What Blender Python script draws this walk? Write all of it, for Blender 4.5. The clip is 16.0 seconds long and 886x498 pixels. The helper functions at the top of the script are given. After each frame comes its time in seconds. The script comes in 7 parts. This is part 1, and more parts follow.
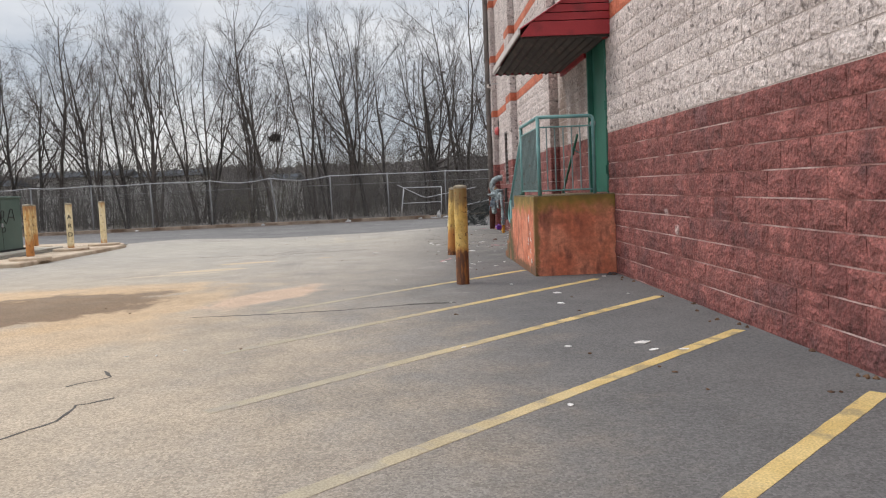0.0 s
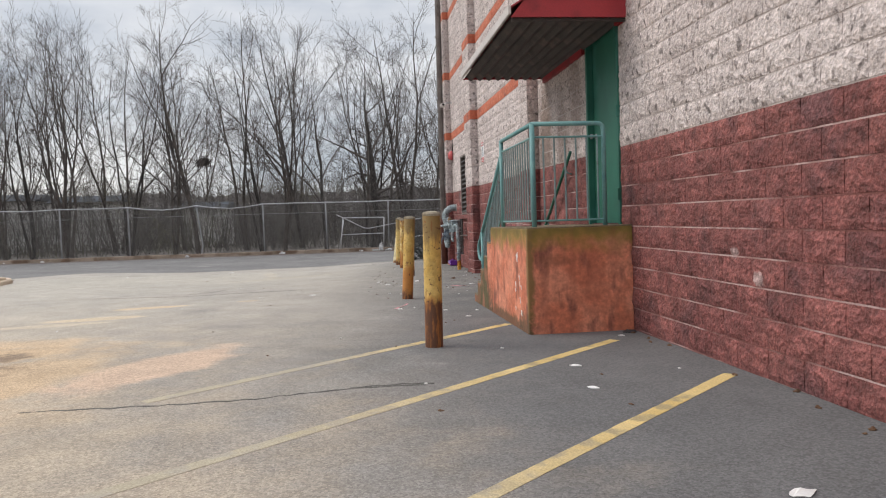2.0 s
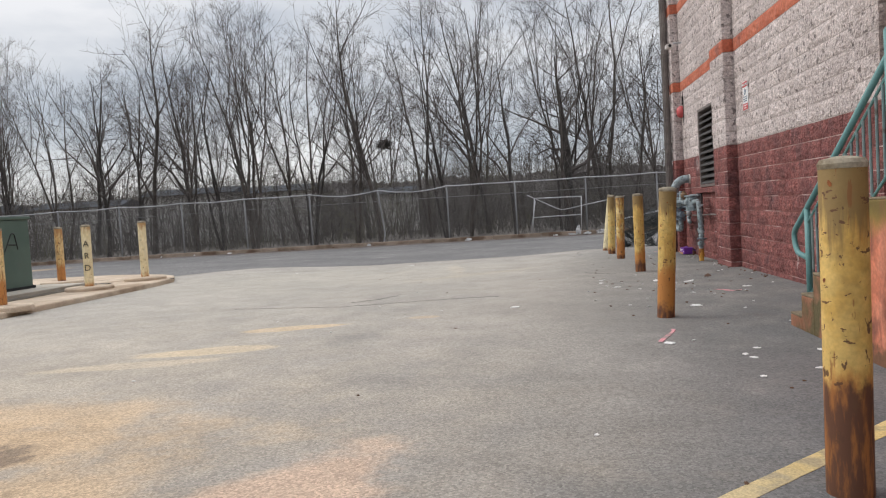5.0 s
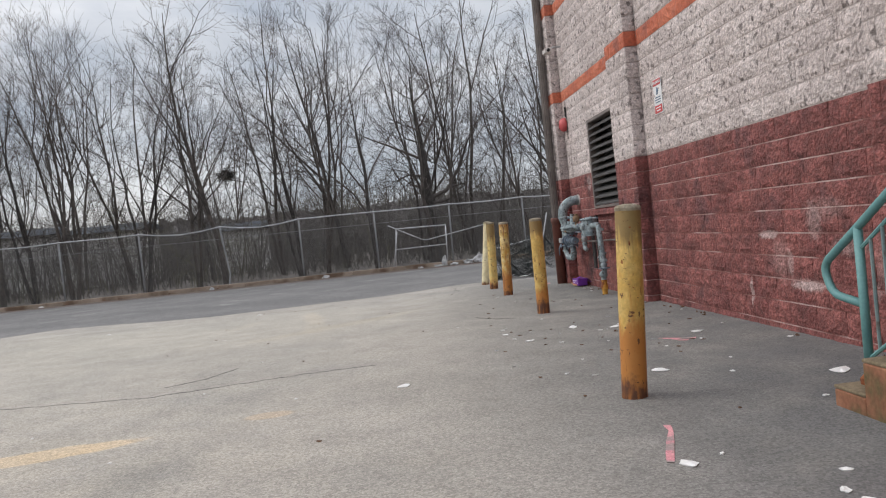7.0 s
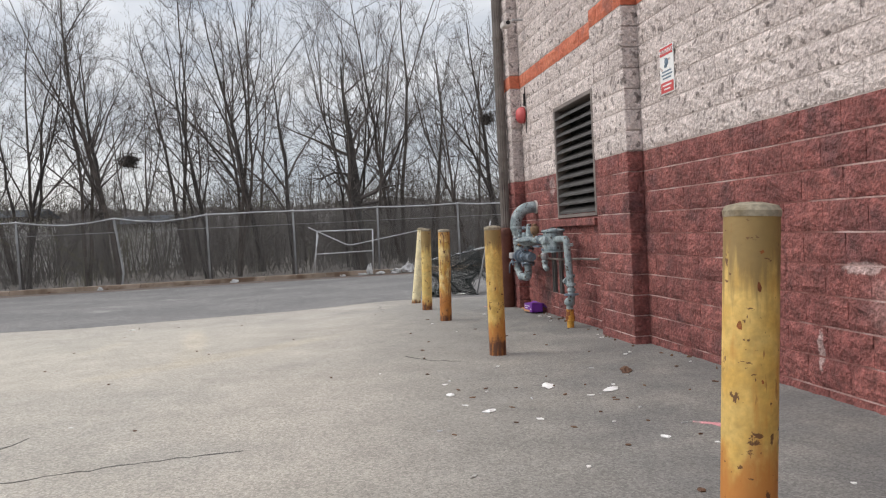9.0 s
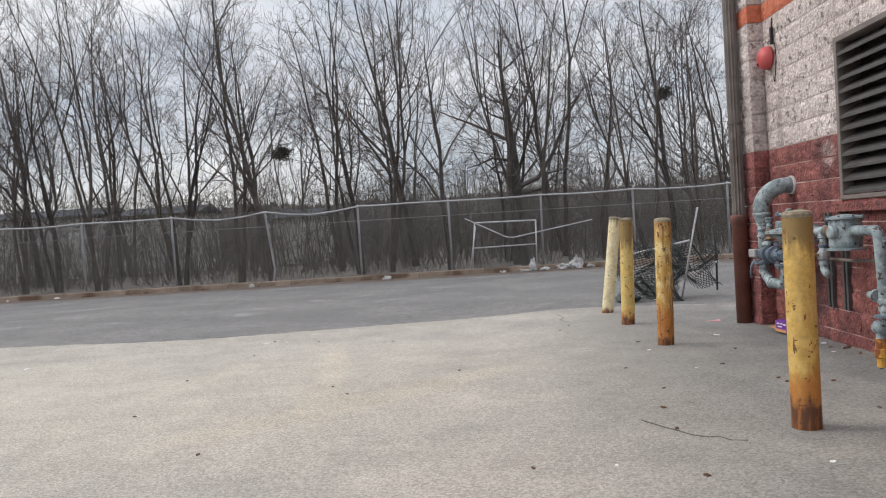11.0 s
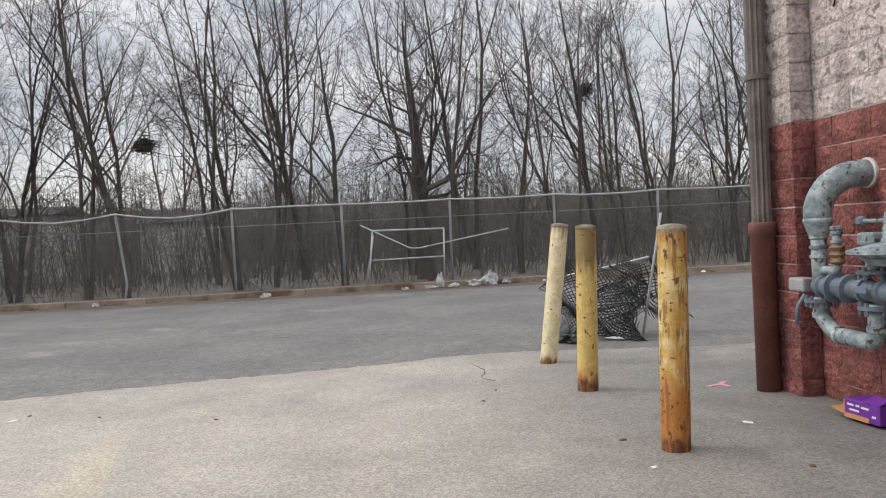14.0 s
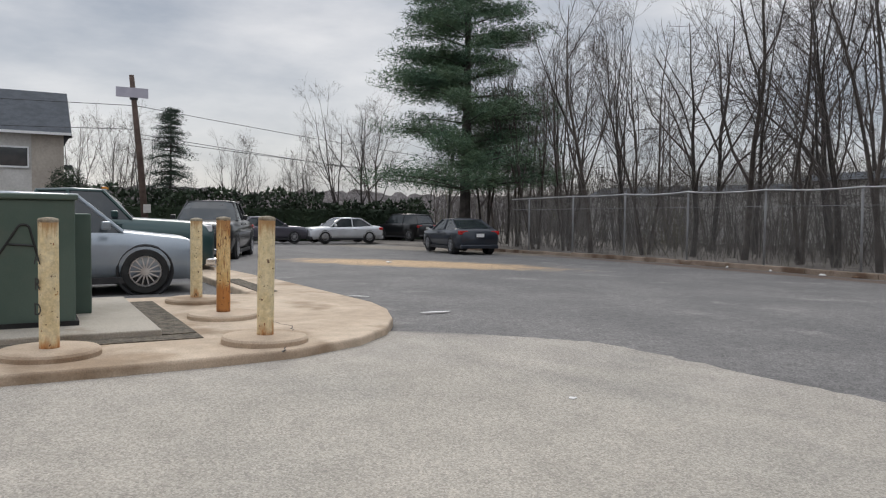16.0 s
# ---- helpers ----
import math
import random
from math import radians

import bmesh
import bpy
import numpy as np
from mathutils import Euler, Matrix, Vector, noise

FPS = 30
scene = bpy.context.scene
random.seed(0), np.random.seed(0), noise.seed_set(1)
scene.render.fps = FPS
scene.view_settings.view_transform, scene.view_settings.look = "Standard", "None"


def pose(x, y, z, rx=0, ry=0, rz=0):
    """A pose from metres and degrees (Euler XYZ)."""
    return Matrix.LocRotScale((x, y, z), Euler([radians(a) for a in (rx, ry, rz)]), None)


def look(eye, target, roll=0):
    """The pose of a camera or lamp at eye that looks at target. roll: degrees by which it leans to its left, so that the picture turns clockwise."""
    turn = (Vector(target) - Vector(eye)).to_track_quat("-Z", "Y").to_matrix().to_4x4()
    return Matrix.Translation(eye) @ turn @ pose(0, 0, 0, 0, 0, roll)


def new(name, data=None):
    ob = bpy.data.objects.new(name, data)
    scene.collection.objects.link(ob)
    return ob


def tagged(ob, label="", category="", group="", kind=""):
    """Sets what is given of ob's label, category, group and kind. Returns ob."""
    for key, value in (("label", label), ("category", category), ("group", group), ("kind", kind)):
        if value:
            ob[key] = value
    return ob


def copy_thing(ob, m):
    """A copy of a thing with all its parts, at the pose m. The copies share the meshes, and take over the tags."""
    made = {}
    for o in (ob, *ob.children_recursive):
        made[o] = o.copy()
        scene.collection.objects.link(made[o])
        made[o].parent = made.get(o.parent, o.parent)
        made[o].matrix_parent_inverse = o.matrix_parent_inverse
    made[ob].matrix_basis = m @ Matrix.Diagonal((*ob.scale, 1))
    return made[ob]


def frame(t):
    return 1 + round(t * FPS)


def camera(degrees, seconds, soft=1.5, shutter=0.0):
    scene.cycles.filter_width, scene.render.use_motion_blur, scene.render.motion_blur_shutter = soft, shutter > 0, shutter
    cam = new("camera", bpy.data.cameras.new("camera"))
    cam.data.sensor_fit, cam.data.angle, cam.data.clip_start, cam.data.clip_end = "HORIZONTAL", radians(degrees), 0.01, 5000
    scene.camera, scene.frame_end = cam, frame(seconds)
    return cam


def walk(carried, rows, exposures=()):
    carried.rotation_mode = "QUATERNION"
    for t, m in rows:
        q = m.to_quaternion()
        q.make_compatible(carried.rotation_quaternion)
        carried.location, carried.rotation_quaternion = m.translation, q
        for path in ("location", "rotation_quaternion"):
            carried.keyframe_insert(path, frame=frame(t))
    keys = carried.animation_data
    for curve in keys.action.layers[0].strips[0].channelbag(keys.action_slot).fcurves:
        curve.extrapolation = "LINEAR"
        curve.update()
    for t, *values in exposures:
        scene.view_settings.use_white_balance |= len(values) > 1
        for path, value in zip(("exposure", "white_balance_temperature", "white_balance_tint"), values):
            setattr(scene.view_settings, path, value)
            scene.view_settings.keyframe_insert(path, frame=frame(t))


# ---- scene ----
cam = camera(61.0, 16.0, soft=1.15)

PATH = [
    (0, (-2.586, -0.582, 1.148), (-2.521, 1.412, 0.998), -2.5),
    (0.5, (-2.586, 0.062, 1.112), (-2.492, 2.055, 0.974), -1.5),
    (1, (-2.651, 0.683, 1.109), (-2.501, 2.674, 0.983), -0.6),
    (1.5, (-2.701, 1.32, 1.107), (-2.518, 3.309, 1.001), -1.8),
    (2, (-2.745, 1.964, 1.131), (-2.51, 3.949, 1.059), -1.8),
    (2.5, (-2.797, 2.634, 1.147), (-2.476, 4.606, 1.051), -1.8),
    (3, (-2.777, 3.306, 1.091), (-2.533, 5.28, 0.881), -1.9),
    (3.5, (-2.863, 3.941, 1.078), (-2.776, 5.922, 0.814), -2.4),
    (4, (-2.863, 4.607, 1.08), (-3.002, 6.59, 0.865), -3.8),
    (4.2, (-2.902, 4.843, 1.093), (-3.16, 6.819, 0.917), -3.5),
    (6.3, (-3.358, 7.588, 1.142), (-3.532, 9.58, 1.124), -5.2),
    (6.5, (-3.36, 7.829, 1.167), (-3.435, 9.827, 1.164), -5.6),
    (7, (-3.418, 8.473, 1.171), (-3.284, 10.468, 1.126), -5.8),
    (7.5, (-3.346, 9.126, 1.168), (-2.985, 11.092, 1.11), -5.4),
    (8, (-3.31, 9.781, 1.177), (-2.7, 11.686, 1.148), -4.3),
    (8.5, (-3.251, 10.391, 1.164), (-2.695, 12.312, 1.135), -3.5),
    (9, (-3.196, 11.091, 1.184), (-2.869, 13.064, 1.142), -2.9),
    (9.5, (-3.289, 11.758, 1.209), (-3.282, 13.757, 1.148), -3.9),
    (9.7, (-3.307, 12.019, 1.199), (-3.424, 14.014, 1.134), -4.3),
    (11.8, (-3.436, 14.839, 1.24), (-3.418, 16.839, 1.205), -2.8),
    (12, (-3.397, 15.077, 1.191), (-3.326, 17.075, 1.151), -3.3),
    (12.5, (-3.317, 15.63, 1.21), (-3.166, 17.625, 1.182), -2.9),
    (13, (-3.258, 16.214, 1.257), (-3.024, 18.2, 1.266), -3.0),
    (13.5, (-3.123, 16.758, 1.275), (-2.86, 18.741, 1.305), -3.4),
    (14, (-3.122, 17.288, 1.238), (-2.945, 19.279, 1.203), -2.9),
    (14.5, (-3.163, 17.921, 1.171), (-3.375, 19.907, 1.063), -4.2),
    (15, (-3.189, 18.505, 1.167), (-3.656, 20.445, 1.033), -3.9),
    (15.4, (-3.536, 18.73, 1.241), (-4.383, 20.532, 1.05), -1.4),
    (15.6, (-3.725, 18.417, 1.256), (-4.992, 19.953, 1.069), -2.0),
    (15.8, (-3.871, 18.414, 1.324), (-5.45, 19.634, 1.189), -1.1),
    (15.9, (-3.961, 18.488, 1.344), (-5.64, 19.57, 1.241), -0.1),
    (16, (-4.042, 18.587, 1.348), (-5.787, 19.56, 1.259), 0.7),
]
walk(cam, [(t, look(eye, target, roll)) for t, eye, target, roll in PATH],
     exposures=((0.0, 0.24, 6750, 10), (2.2, 0.27, 6750, 10), (3.0, 0.36, 6750, 10), (3.5, 0.36, 6750, 10), (4.0, 0.24, 6750, 10), (4.2, 0.24, 6750, 10), (6.4, -0.02, 6600, 10), (7.0, 0.10, 6600, 10), (7.5, 0.13, 6650, 11), (8.0, 0.26, 6750, 10), (9.7, 0.32, 6750, 10), (12.0, 0.24, 6650, 10), (14.0, 0.32, 6850, 11), (15.0, 0.11, 6900, 11), (15.7, 0.04, 6850, 11), (16.0, -0.12, 6600, 10)))

# ---- world, sun, exposure ----
SUN_EL, SUN_AZ = radians(38), radians(290)
world = bpy.data.worlds.new("world")
scene.world = world
world.use_nodes = True
wn, wl = world.node_tree.nodes, world.node_tree.links
wn.clear()
w_out = wn.new("ShaderNodeOutputWorld")
sky = wn.new("ShaderNodeTexSky")
sky.sky_type, sky.sun_disc = "NISHITA", False
sky.sun_elevation, sky.sun_rotation = SUN_EL, SUN_AZ
bg_sky = wn.new("ShaderNodeBackground")
bg_sky.inputs["Strength"].default_value = 0.10
wl.new(sky.outputs[0], bg_sky.inputs["Color"])
w_co = wn.new("ShaderNodeTexCoord")
w_map = wn.new("ShaderNodeMapping")
w_map.inputs["Scale"].default_value = (1.0, 1.0, 3.2)
wl.new(w_co.outputs["Generated"], w_map.inputs["Vector"])
w_noise = wn.new("ShaderNodeTexNoise")
w_noise.inputs["Scale"].default_value, w_noise.inputs["Detail"].default_value = 2.6, 7.0
w_noise.inputs["Roughness"].default_value = 0.55
wl.new(w_map.outputs[0], w_noise.inputs["Vector"])
w_ramp = wn.new("ShaderNodeValToRGB")
w_ramp.color_ramp.elements[0].position, w_ramp.color_ramp.elements[0].color = 0.32, (0.36, 0.41, 0.49, 1)
w_ramp.color_ramp.elements[1].position, w_ramp.color_ramp.elements[1].color = 0.66, (0.80, 0.81, 0.84, 1)
wl.new(w_noise.outputs["Fac"], w_ramp.inputs["Fac"])
w_sep = wn.new("ShaderNodeSeparateXYZ")
wl.new(w_co.outputs["Generated"], w_sep.inputs[0])
w_up = wn.new("ShaderNodeMapRange")
w_up.inputs["From Min"].default_value, w_up.inputs["From Max"].default_value = 0.25, 1.0
w_up.inputs["To Min"].default_value, w_up.inputs["To Max"].default_value = 1.0, 2.7
wl.new(w_sep.outputs["Z"], w_up.inputs["Value"])
bg_cloud = wn.new("ShaderNodeBackground")
wl.new(w_ramp.outputs[0], bg_cloud.inputs["Color"])
wl.new(w_up.outputs[0], bg_cloud.inputs["Strength"])
w_mix = wn.new("ShaderNodeMixShader")
w_mix.inputs[0].default_value = 0.85
wl.new(bg_sky.outputs[0], w_mix.inputs[1])
wl.new(bg_cloud.outputs[0], w_mix.inputs[2])
wl.new(w_mix.outputs[0], w_out.inputs["Surface"])

sun = new("sun", bpy.data.lights.new("sun", "SUN"))
sun.data.energy, sun.data.angle, sun.data.color = 1.2, radians(25), (1.0, 0.96, 0.9)
sun.matrix_world = look((-20, 21, 16), (0, 14, 0))

# ---- materials ----
SAND, PALE, PINKISH, MUD, DARK = (0.52, 0.36, 0.21), (0.45, 0.37, 0.275), (0.56, 0.40, 0.29), (0.19, 0.125, 0.075), (0.105, 0.105, 0.11)


def blots(m, spots):
    """Stains in the round, each (place, half sizes, colour, strength, softness), over a finished material."""
    n, l = m.node_tree.nodes, m.node_tree.links
    p = n["Principled BSDF"]
    src = p.inputs["Base Color"].links[0].from_socket
    geo = n.new("ShaderNodeNewGeometry")
    wob = n.new("ShaderNodeTexNoise")
    wob.inputs["Scale"].default_value, wob.inputs["Detail"].default_value = 13.0, 8.0
    wob.inputs["Roughness"].default_value = 0.65
    l.new(geo.outputs["Position"], wob.inputs["Vector"])
    for place, size, colour, strength, soft in spots:
        mp = n.new("ShaderNodeMapping")
        mp.vector_type = "TEXTURE"
        mp.inputs["Location"].default_value, mp.inputs["Scale"].default_value = place, size
        l.new(geo.outputs["Position"], mp.inputs["Vector"])
        ln = n.new("ShaderNodeVectorMath")
        ln.operation = "LENGTH"
        l.new(mp.outputs[0], ln.inputs[0])
        ad = n.new("ShaderNodeMath")
        ad.operation = "MULTIPLY_ADD"
        ad.inputs[1].default_value = 2.2
        l.new(wob.outputs["Fac"], ad.inputs[0])
        l.new(ln.outputs["Value"], ad.inputs[2])
        r = n.new("ShaderNodeMapRange")
        r.interpolation_type = "SMOOTHSTEP"
        r.inputs["From Min"].default_value, r.inputs["From Max"].default_value = 2.1 - soft, 2.1 + soft
        r.inputs["To Min"].default_value, r.inputs["To Max"].default_value = strength, 0.0
        l.new(ad.outputs[0], r.inputs["Value"])
        x = n.new("ShaderNodeMix")
        x.data_type = "RGBA"
        l.new(r.outputs[0], x.inputs[0])
        l.new(src, x.inputs[6])
        x.inputs[7].default_value = (*colour, 1)
        src = x.outputs[2]
    l.new(src, p.inputs["Base Color"])


def patches(n, l, geo, src, spots, upright=False):
    """Lays soft-edged colour patches, each (x, y, half length, half width, turn, colour, strength), over a ground
    material.
    """
    wob = n.new("ShaderNodeTexNoise")
    wob.inputs["Scale"].default_value, wob.inputs["Detail"].default_value = 24.0 if upright else 1.6, 9.0
    wob.inputs["Roughness"].default_value = 0.65
    l.new(geo.outputs["Position"], wob.inputs["Vector"])
    for x, y, rx, ry, turn, colour, strength, soft in spots:
        mp = n.new("ShaderNodeMapping")
        mp.vector_type = "TEXTURE"
        mp.inputs["Location"].default_value = (0, x, y) if upright else (x, y, 0)
        mp.inputs["Rotation"].default_value = (0, 0, radians(turn))
        mp.inputs["Scale"].default_value = (1000, rx, ry) if upright else (rx, ry, 1000)
        l.new(geo.outputs["Position"], mp.inputs["Vector"])
        ln = n.new("ShaderNodeVectorMath")
        ln.operation = "LENGTH"
        l.new(mp.outputs[0], ln.inputs[0])
        ad = n.new("ShaderNodeMath")
        ad.operation = "MULTIPLY_ADD"
        ad.inputs[1].default_value = 1.5
        l.new(wob.outputs["Fac"], ad.inputs[0])
        l.new(ln.outputs["Value"], ad.inputs[2])
        r = n.new("ShaderNodeMapRange")
        r.interpolation_type = "SMOOTHSTEP"
        r.inputs["From Min"].default_value, r.inputs["From Max"].default_value = 1.75 - soft, 1.75 + soft
        r.inputs["To Min"].default_value, r.inputs["To Max"].default_value = strength, 0.0
        l.new(ad.outputs[0], r.inputs["Value"])
        x_ = n.new("ShaderNodeMix")
        x_.data_type = "RGBA"
        l.new(r.outputs[0], x_.inputs[0])
        l.new(src, x_.inputs[6])
        x_.inputs[7].default_value = (*colour, 1)
        src = x_.outputs[2]
    return src


def mat(name, a, b, scale=2.0, rough=0.85, metal=0.0, bump=0.3, bscale=60.0, depth=0.006, fine=0.25, stain=None, sscale=0.7, slo=0.55, shi=0.72, spec=0.5, stretch=1.0, speck=0.0, sz=160.0, mid=0.0, midscale=7.0, spots=(), wall_spots=(), piece=0.0):
    """Two tones at a large scale, grain at a fine one, optional stains, relief."""
    m = bpy.data.materials.new(name)
    m.use_nodes = True
    n, l = m.node_tree.nodes, m.node_tree.links
    p = n["Principled BSDF"]
    p.inputs["Roughness"].default_value, p.inputs["Metallic"].default_value = rough, metal
    p.inputs["Specular IOR Level"].default_value = spec
    geo = n.new("ShaderNodeNewGeometry")

    def tex(s, detail=5.0, shift=0.0):
        t = n.new("ShaderNodeTexNoise")
        t.inputs["Scale"].default_value, t.inputs["Detail"].default_value = s, detail
        if shift:
            v = n.new("ShaderNodeVectorMath")
            v.inputs[1].default_value = (shift, shift * 0.7, -shift)
            l.new(geo.outputs["Position"], v.inputs[0])
            l.new(v.outputs[0], t.inputs["Vector"])
        else:
            l.new(geo.outputs["Position"], t.inputs["Vector"])
        return t.outputs["Fac"]

    def ranged(f, lo, hi):
        r = n.new("ShaderNodeMapRange")
        r.interpolation_type = "SMOOTHSTEP"
        r.inputs["From Min"].default_value, r.inputs["From Max"].default_value = lo, hi
        l.new(f, r.inputs["Value"])
        return r.outputs[0]

    def mixed(f, c1, c2, kind="MIX"):
        x = n.new("ShaderNodeMix")
        x.data_type, x.blend_type = "RGBA", kind
        l.new(f, x.inputs[0])
        for c, k in ((c1, 6), (c2, 7)):
            if isinstance(c, tuple):
                x.inputs[k].default_value = (*c, 1)
            else:
                l.new(c, x.inputs[k])
        return x.outputs[2]

    col = mixed(ranged(tex(scale), 0.36, 0.64), a, b)
    if stain:
        st = n.new("ShaderNodeTexNoise")
        st.inputs["Scale"].default_value, st.inputs["Detail"].default_value = sscale, 8.0
        mp = n.new("ShaderNodeMapping")
        mp.inputs["Location"].default_value = (17.3, 12.1, -17.3)
        mp.inputs["Scale"].default_value = (1, 1, stretch)
        l.new(geo.outputs["Position"], mp.inputs["Vector"])
        l.new(mp.outputs[0], st.inputs["Vector"])
        col = mixed(ranged(st.outputs["Fac"], slo, shi), col, stain)
    if spots:
        col = patches(n, l, geo, col, spots)
    if wall_spots:
        col = patches(n, l, geo, col, wall_spots, True)

    def scaled(col, f, lo, hi, amount):
        g = n.new("ShaderNodeMapRange")
        g.inputs["From Min"].default_value, g.inputs["From Max"].default_value = lo, hi
        g.inputs["To Min"].default_value, g.inputs["To Max"].default_value = 1 - amount, 1 + amount
        l.new(f, g.inputs["Value"])
        v = n.new("ShaderNodeVectorMath")
        v.operation = "SCALE"
        l.new(col, v.inputs[0])
        l.new(g.outputs[0], v.inputs["Scale"])
        return v.outputs[0]
    if mid:
        col = scaled(col, tex(midscale, 6.0, 5.1), 0.3, 0.7, mid)
    if speck:
        vo = n.new("ShaderNodeTexVoronoi")
        vo.inputs["Scale"].default_value = sz
        l.new(geo.outputs["Position"], vo.inputs["Vector"])
        se = n.new("ShaderNodeSeparateColor")
        l.new(vo.outputs["Color"], se.inputs[0])
        col = scaled(col, se.outputs[0], 0.0, 1.0, speck)
    if piece:
        info = n.new("ShaderNodeObjectInfo")
        add = n.new("ShaderNodeMath")
        l.new(info.outputs["Random"], add.inputs[0])
        l.new(geo.outputs["Random Per Island"], add.inputs[1])
        fr = n.new("ShaderNodeMath")
        fr.operation = "FRACT"
        l.new(add.outputs[0], fr.inputs[0])
        col = scaled(col, fr.outputs[0], 0.0, 1.0, piece)
    grain = tex(bscale, 4.0)
    g = n.new("ShaderNodeMapRange")
    g.inputs["From Min"].default_value, g.inputs["From Max"].default_value = 0.25, 0.75
    g.inputs["To Min"].default_value, g.inputs["To Max"].default_value = 1 - fine, 1 + fine
    l.new(grain, g.inputs["Value"])
    v = n.new("ShaderNodeVectorMath")
    v.operation = "SCALE"
    l.new(col, v.inputs[0])
    l.new(g.outputs[0], v.inputs["Scale"])
    l.new(v.outputs[0], p.inputs["Base Color"])
    if bump:
        bp = n.new("ShaderNodeBump")
        bp.inputs["Strength"].default_value, bp.inputs["Distance"].default_value = bump, depth
        l.new(grain, bp.inputs["Height"])
        l.new(bp.outputs[0], p.inputs["Normal"])
    return m


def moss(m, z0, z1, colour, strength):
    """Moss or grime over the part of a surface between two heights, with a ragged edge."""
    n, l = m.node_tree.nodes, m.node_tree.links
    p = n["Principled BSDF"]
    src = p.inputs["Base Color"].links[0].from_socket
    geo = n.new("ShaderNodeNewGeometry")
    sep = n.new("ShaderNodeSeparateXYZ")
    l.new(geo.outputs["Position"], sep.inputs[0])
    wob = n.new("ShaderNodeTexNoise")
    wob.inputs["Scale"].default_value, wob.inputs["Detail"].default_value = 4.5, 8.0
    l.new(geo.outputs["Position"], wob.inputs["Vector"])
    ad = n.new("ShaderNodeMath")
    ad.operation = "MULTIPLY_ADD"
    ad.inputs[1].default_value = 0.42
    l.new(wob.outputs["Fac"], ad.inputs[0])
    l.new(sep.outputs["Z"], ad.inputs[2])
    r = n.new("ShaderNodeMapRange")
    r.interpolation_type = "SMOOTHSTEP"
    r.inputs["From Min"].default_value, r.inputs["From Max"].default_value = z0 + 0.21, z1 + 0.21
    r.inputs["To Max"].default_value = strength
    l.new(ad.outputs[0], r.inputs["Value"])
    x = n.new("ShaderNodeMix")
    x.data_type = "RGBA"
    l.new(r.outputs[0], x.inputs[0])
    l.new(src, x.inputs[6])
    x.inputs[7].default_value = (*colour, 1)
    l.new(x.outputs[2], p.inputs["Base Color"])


BLOOM = (0.52, 0.40, 0.38)
WALL_BLOOM = [(14.5, 0.42, 0.24, 0.04, 0, (0.60, 0.50, 0.48), 0.42, 0.35), (14.75, 0.60, 0.04, 0.12, 0, (0.55, 0.45, 0.43), 0.3, 0.35), (13.75, 0.30, 0.03, 0.10, 0, (0.60, 0.50, 0.48), 0.6, 0.3), (15.1, 0.85, 0.16, 0.04, 0, BLOOM, 0.6, 0.2), (14.35, 0.95, 0.10, 0.14, 0, BLOOM, 0.3, 0.35), (15.5, 0.3, 0.03, 0.12, 0, BLOOM, 0.6, 0.2), (14.5, 0.42, 0.22, 0.05, 0, BLOOM, 0.4, 0.5), (13.9, 0.75, 0.2, 0.07, 0, BLOOM, 0.3, 0.5), (13.62, 0.42, 0.05, 0.07, 0, BLOOM, 0.3, 0.4), (14.9, 0.62, 0.14, 0.16, 0, BLOOM, 0.2, 0.6), (14.2, 1.05, 0.25, 0.08, 0, BLOOM, 0.2, 0.6), (13.5, 0.62, 0.1, 0.2, 0, BLOOM, 0.2, 0.5), (7.13, 0.84, 0.05, 0.035, 0, BLOOM, 0.6, 0.3), (6.8, 0.67, 0.07, 0.05, 0, BLOOM, 0.6, 0.3), (20.95, 1.75, 0.12, 0.12, 0, BLOOM, 0.5, 0.3), (21.35, 0.35, 0.12, 0.3, 0, (0.09, 0.06, 0.055), 0.6, 0.3)]
WHITE_STAIN = [(12.35, 2.2, 0.34, 0.9, 0, (0.20, 0.135, 0.105), 0.8, 0.5), (11.5, 2.1, 0.3, 0.6, 0, (0.24, 0.17, 0.14), 0.65, 0.5), (10.9, 2.6, 0.25, 0.6, 0, (0.24, 0.17, 0.14), 0.6, 0.5), (22.0, 2.0, 0.08, 0.5, 0, (0.20, 0.16, 0.15), 0.5, 0.4), (22.5, 2.3, 0.3, 0.5, 0, (0.28, 0.23, 0.22), 0.5, 0.5)]
# asphalt darker along the wall foot, pale and sandy dirt farther out
YARD_TONES = [
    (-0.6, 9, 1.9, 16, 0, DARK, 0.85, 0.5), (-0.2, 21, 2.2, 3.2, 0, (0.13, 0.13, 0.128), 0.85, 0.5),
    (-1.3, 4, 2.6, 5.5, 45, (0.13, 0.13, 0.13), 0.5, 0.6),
    (-8.5, 5.0, 4.2, 7.5, 0, PALE, 0.8, 0.7), (-6.0, 3.4, 3.0, 3.6, 0, PALE, 0.65, 0.6), (-8.2, 9.3, 3.0, 1.0, 10, SAND, 0.9, 0.3), (-5.9, 6.3, 1.2, 0.9, 40, SAND, 0.5, 0.5), (-5.8, 7.9, 1.5, 0.7, 62, SAND, 0.7, 0.35),
]
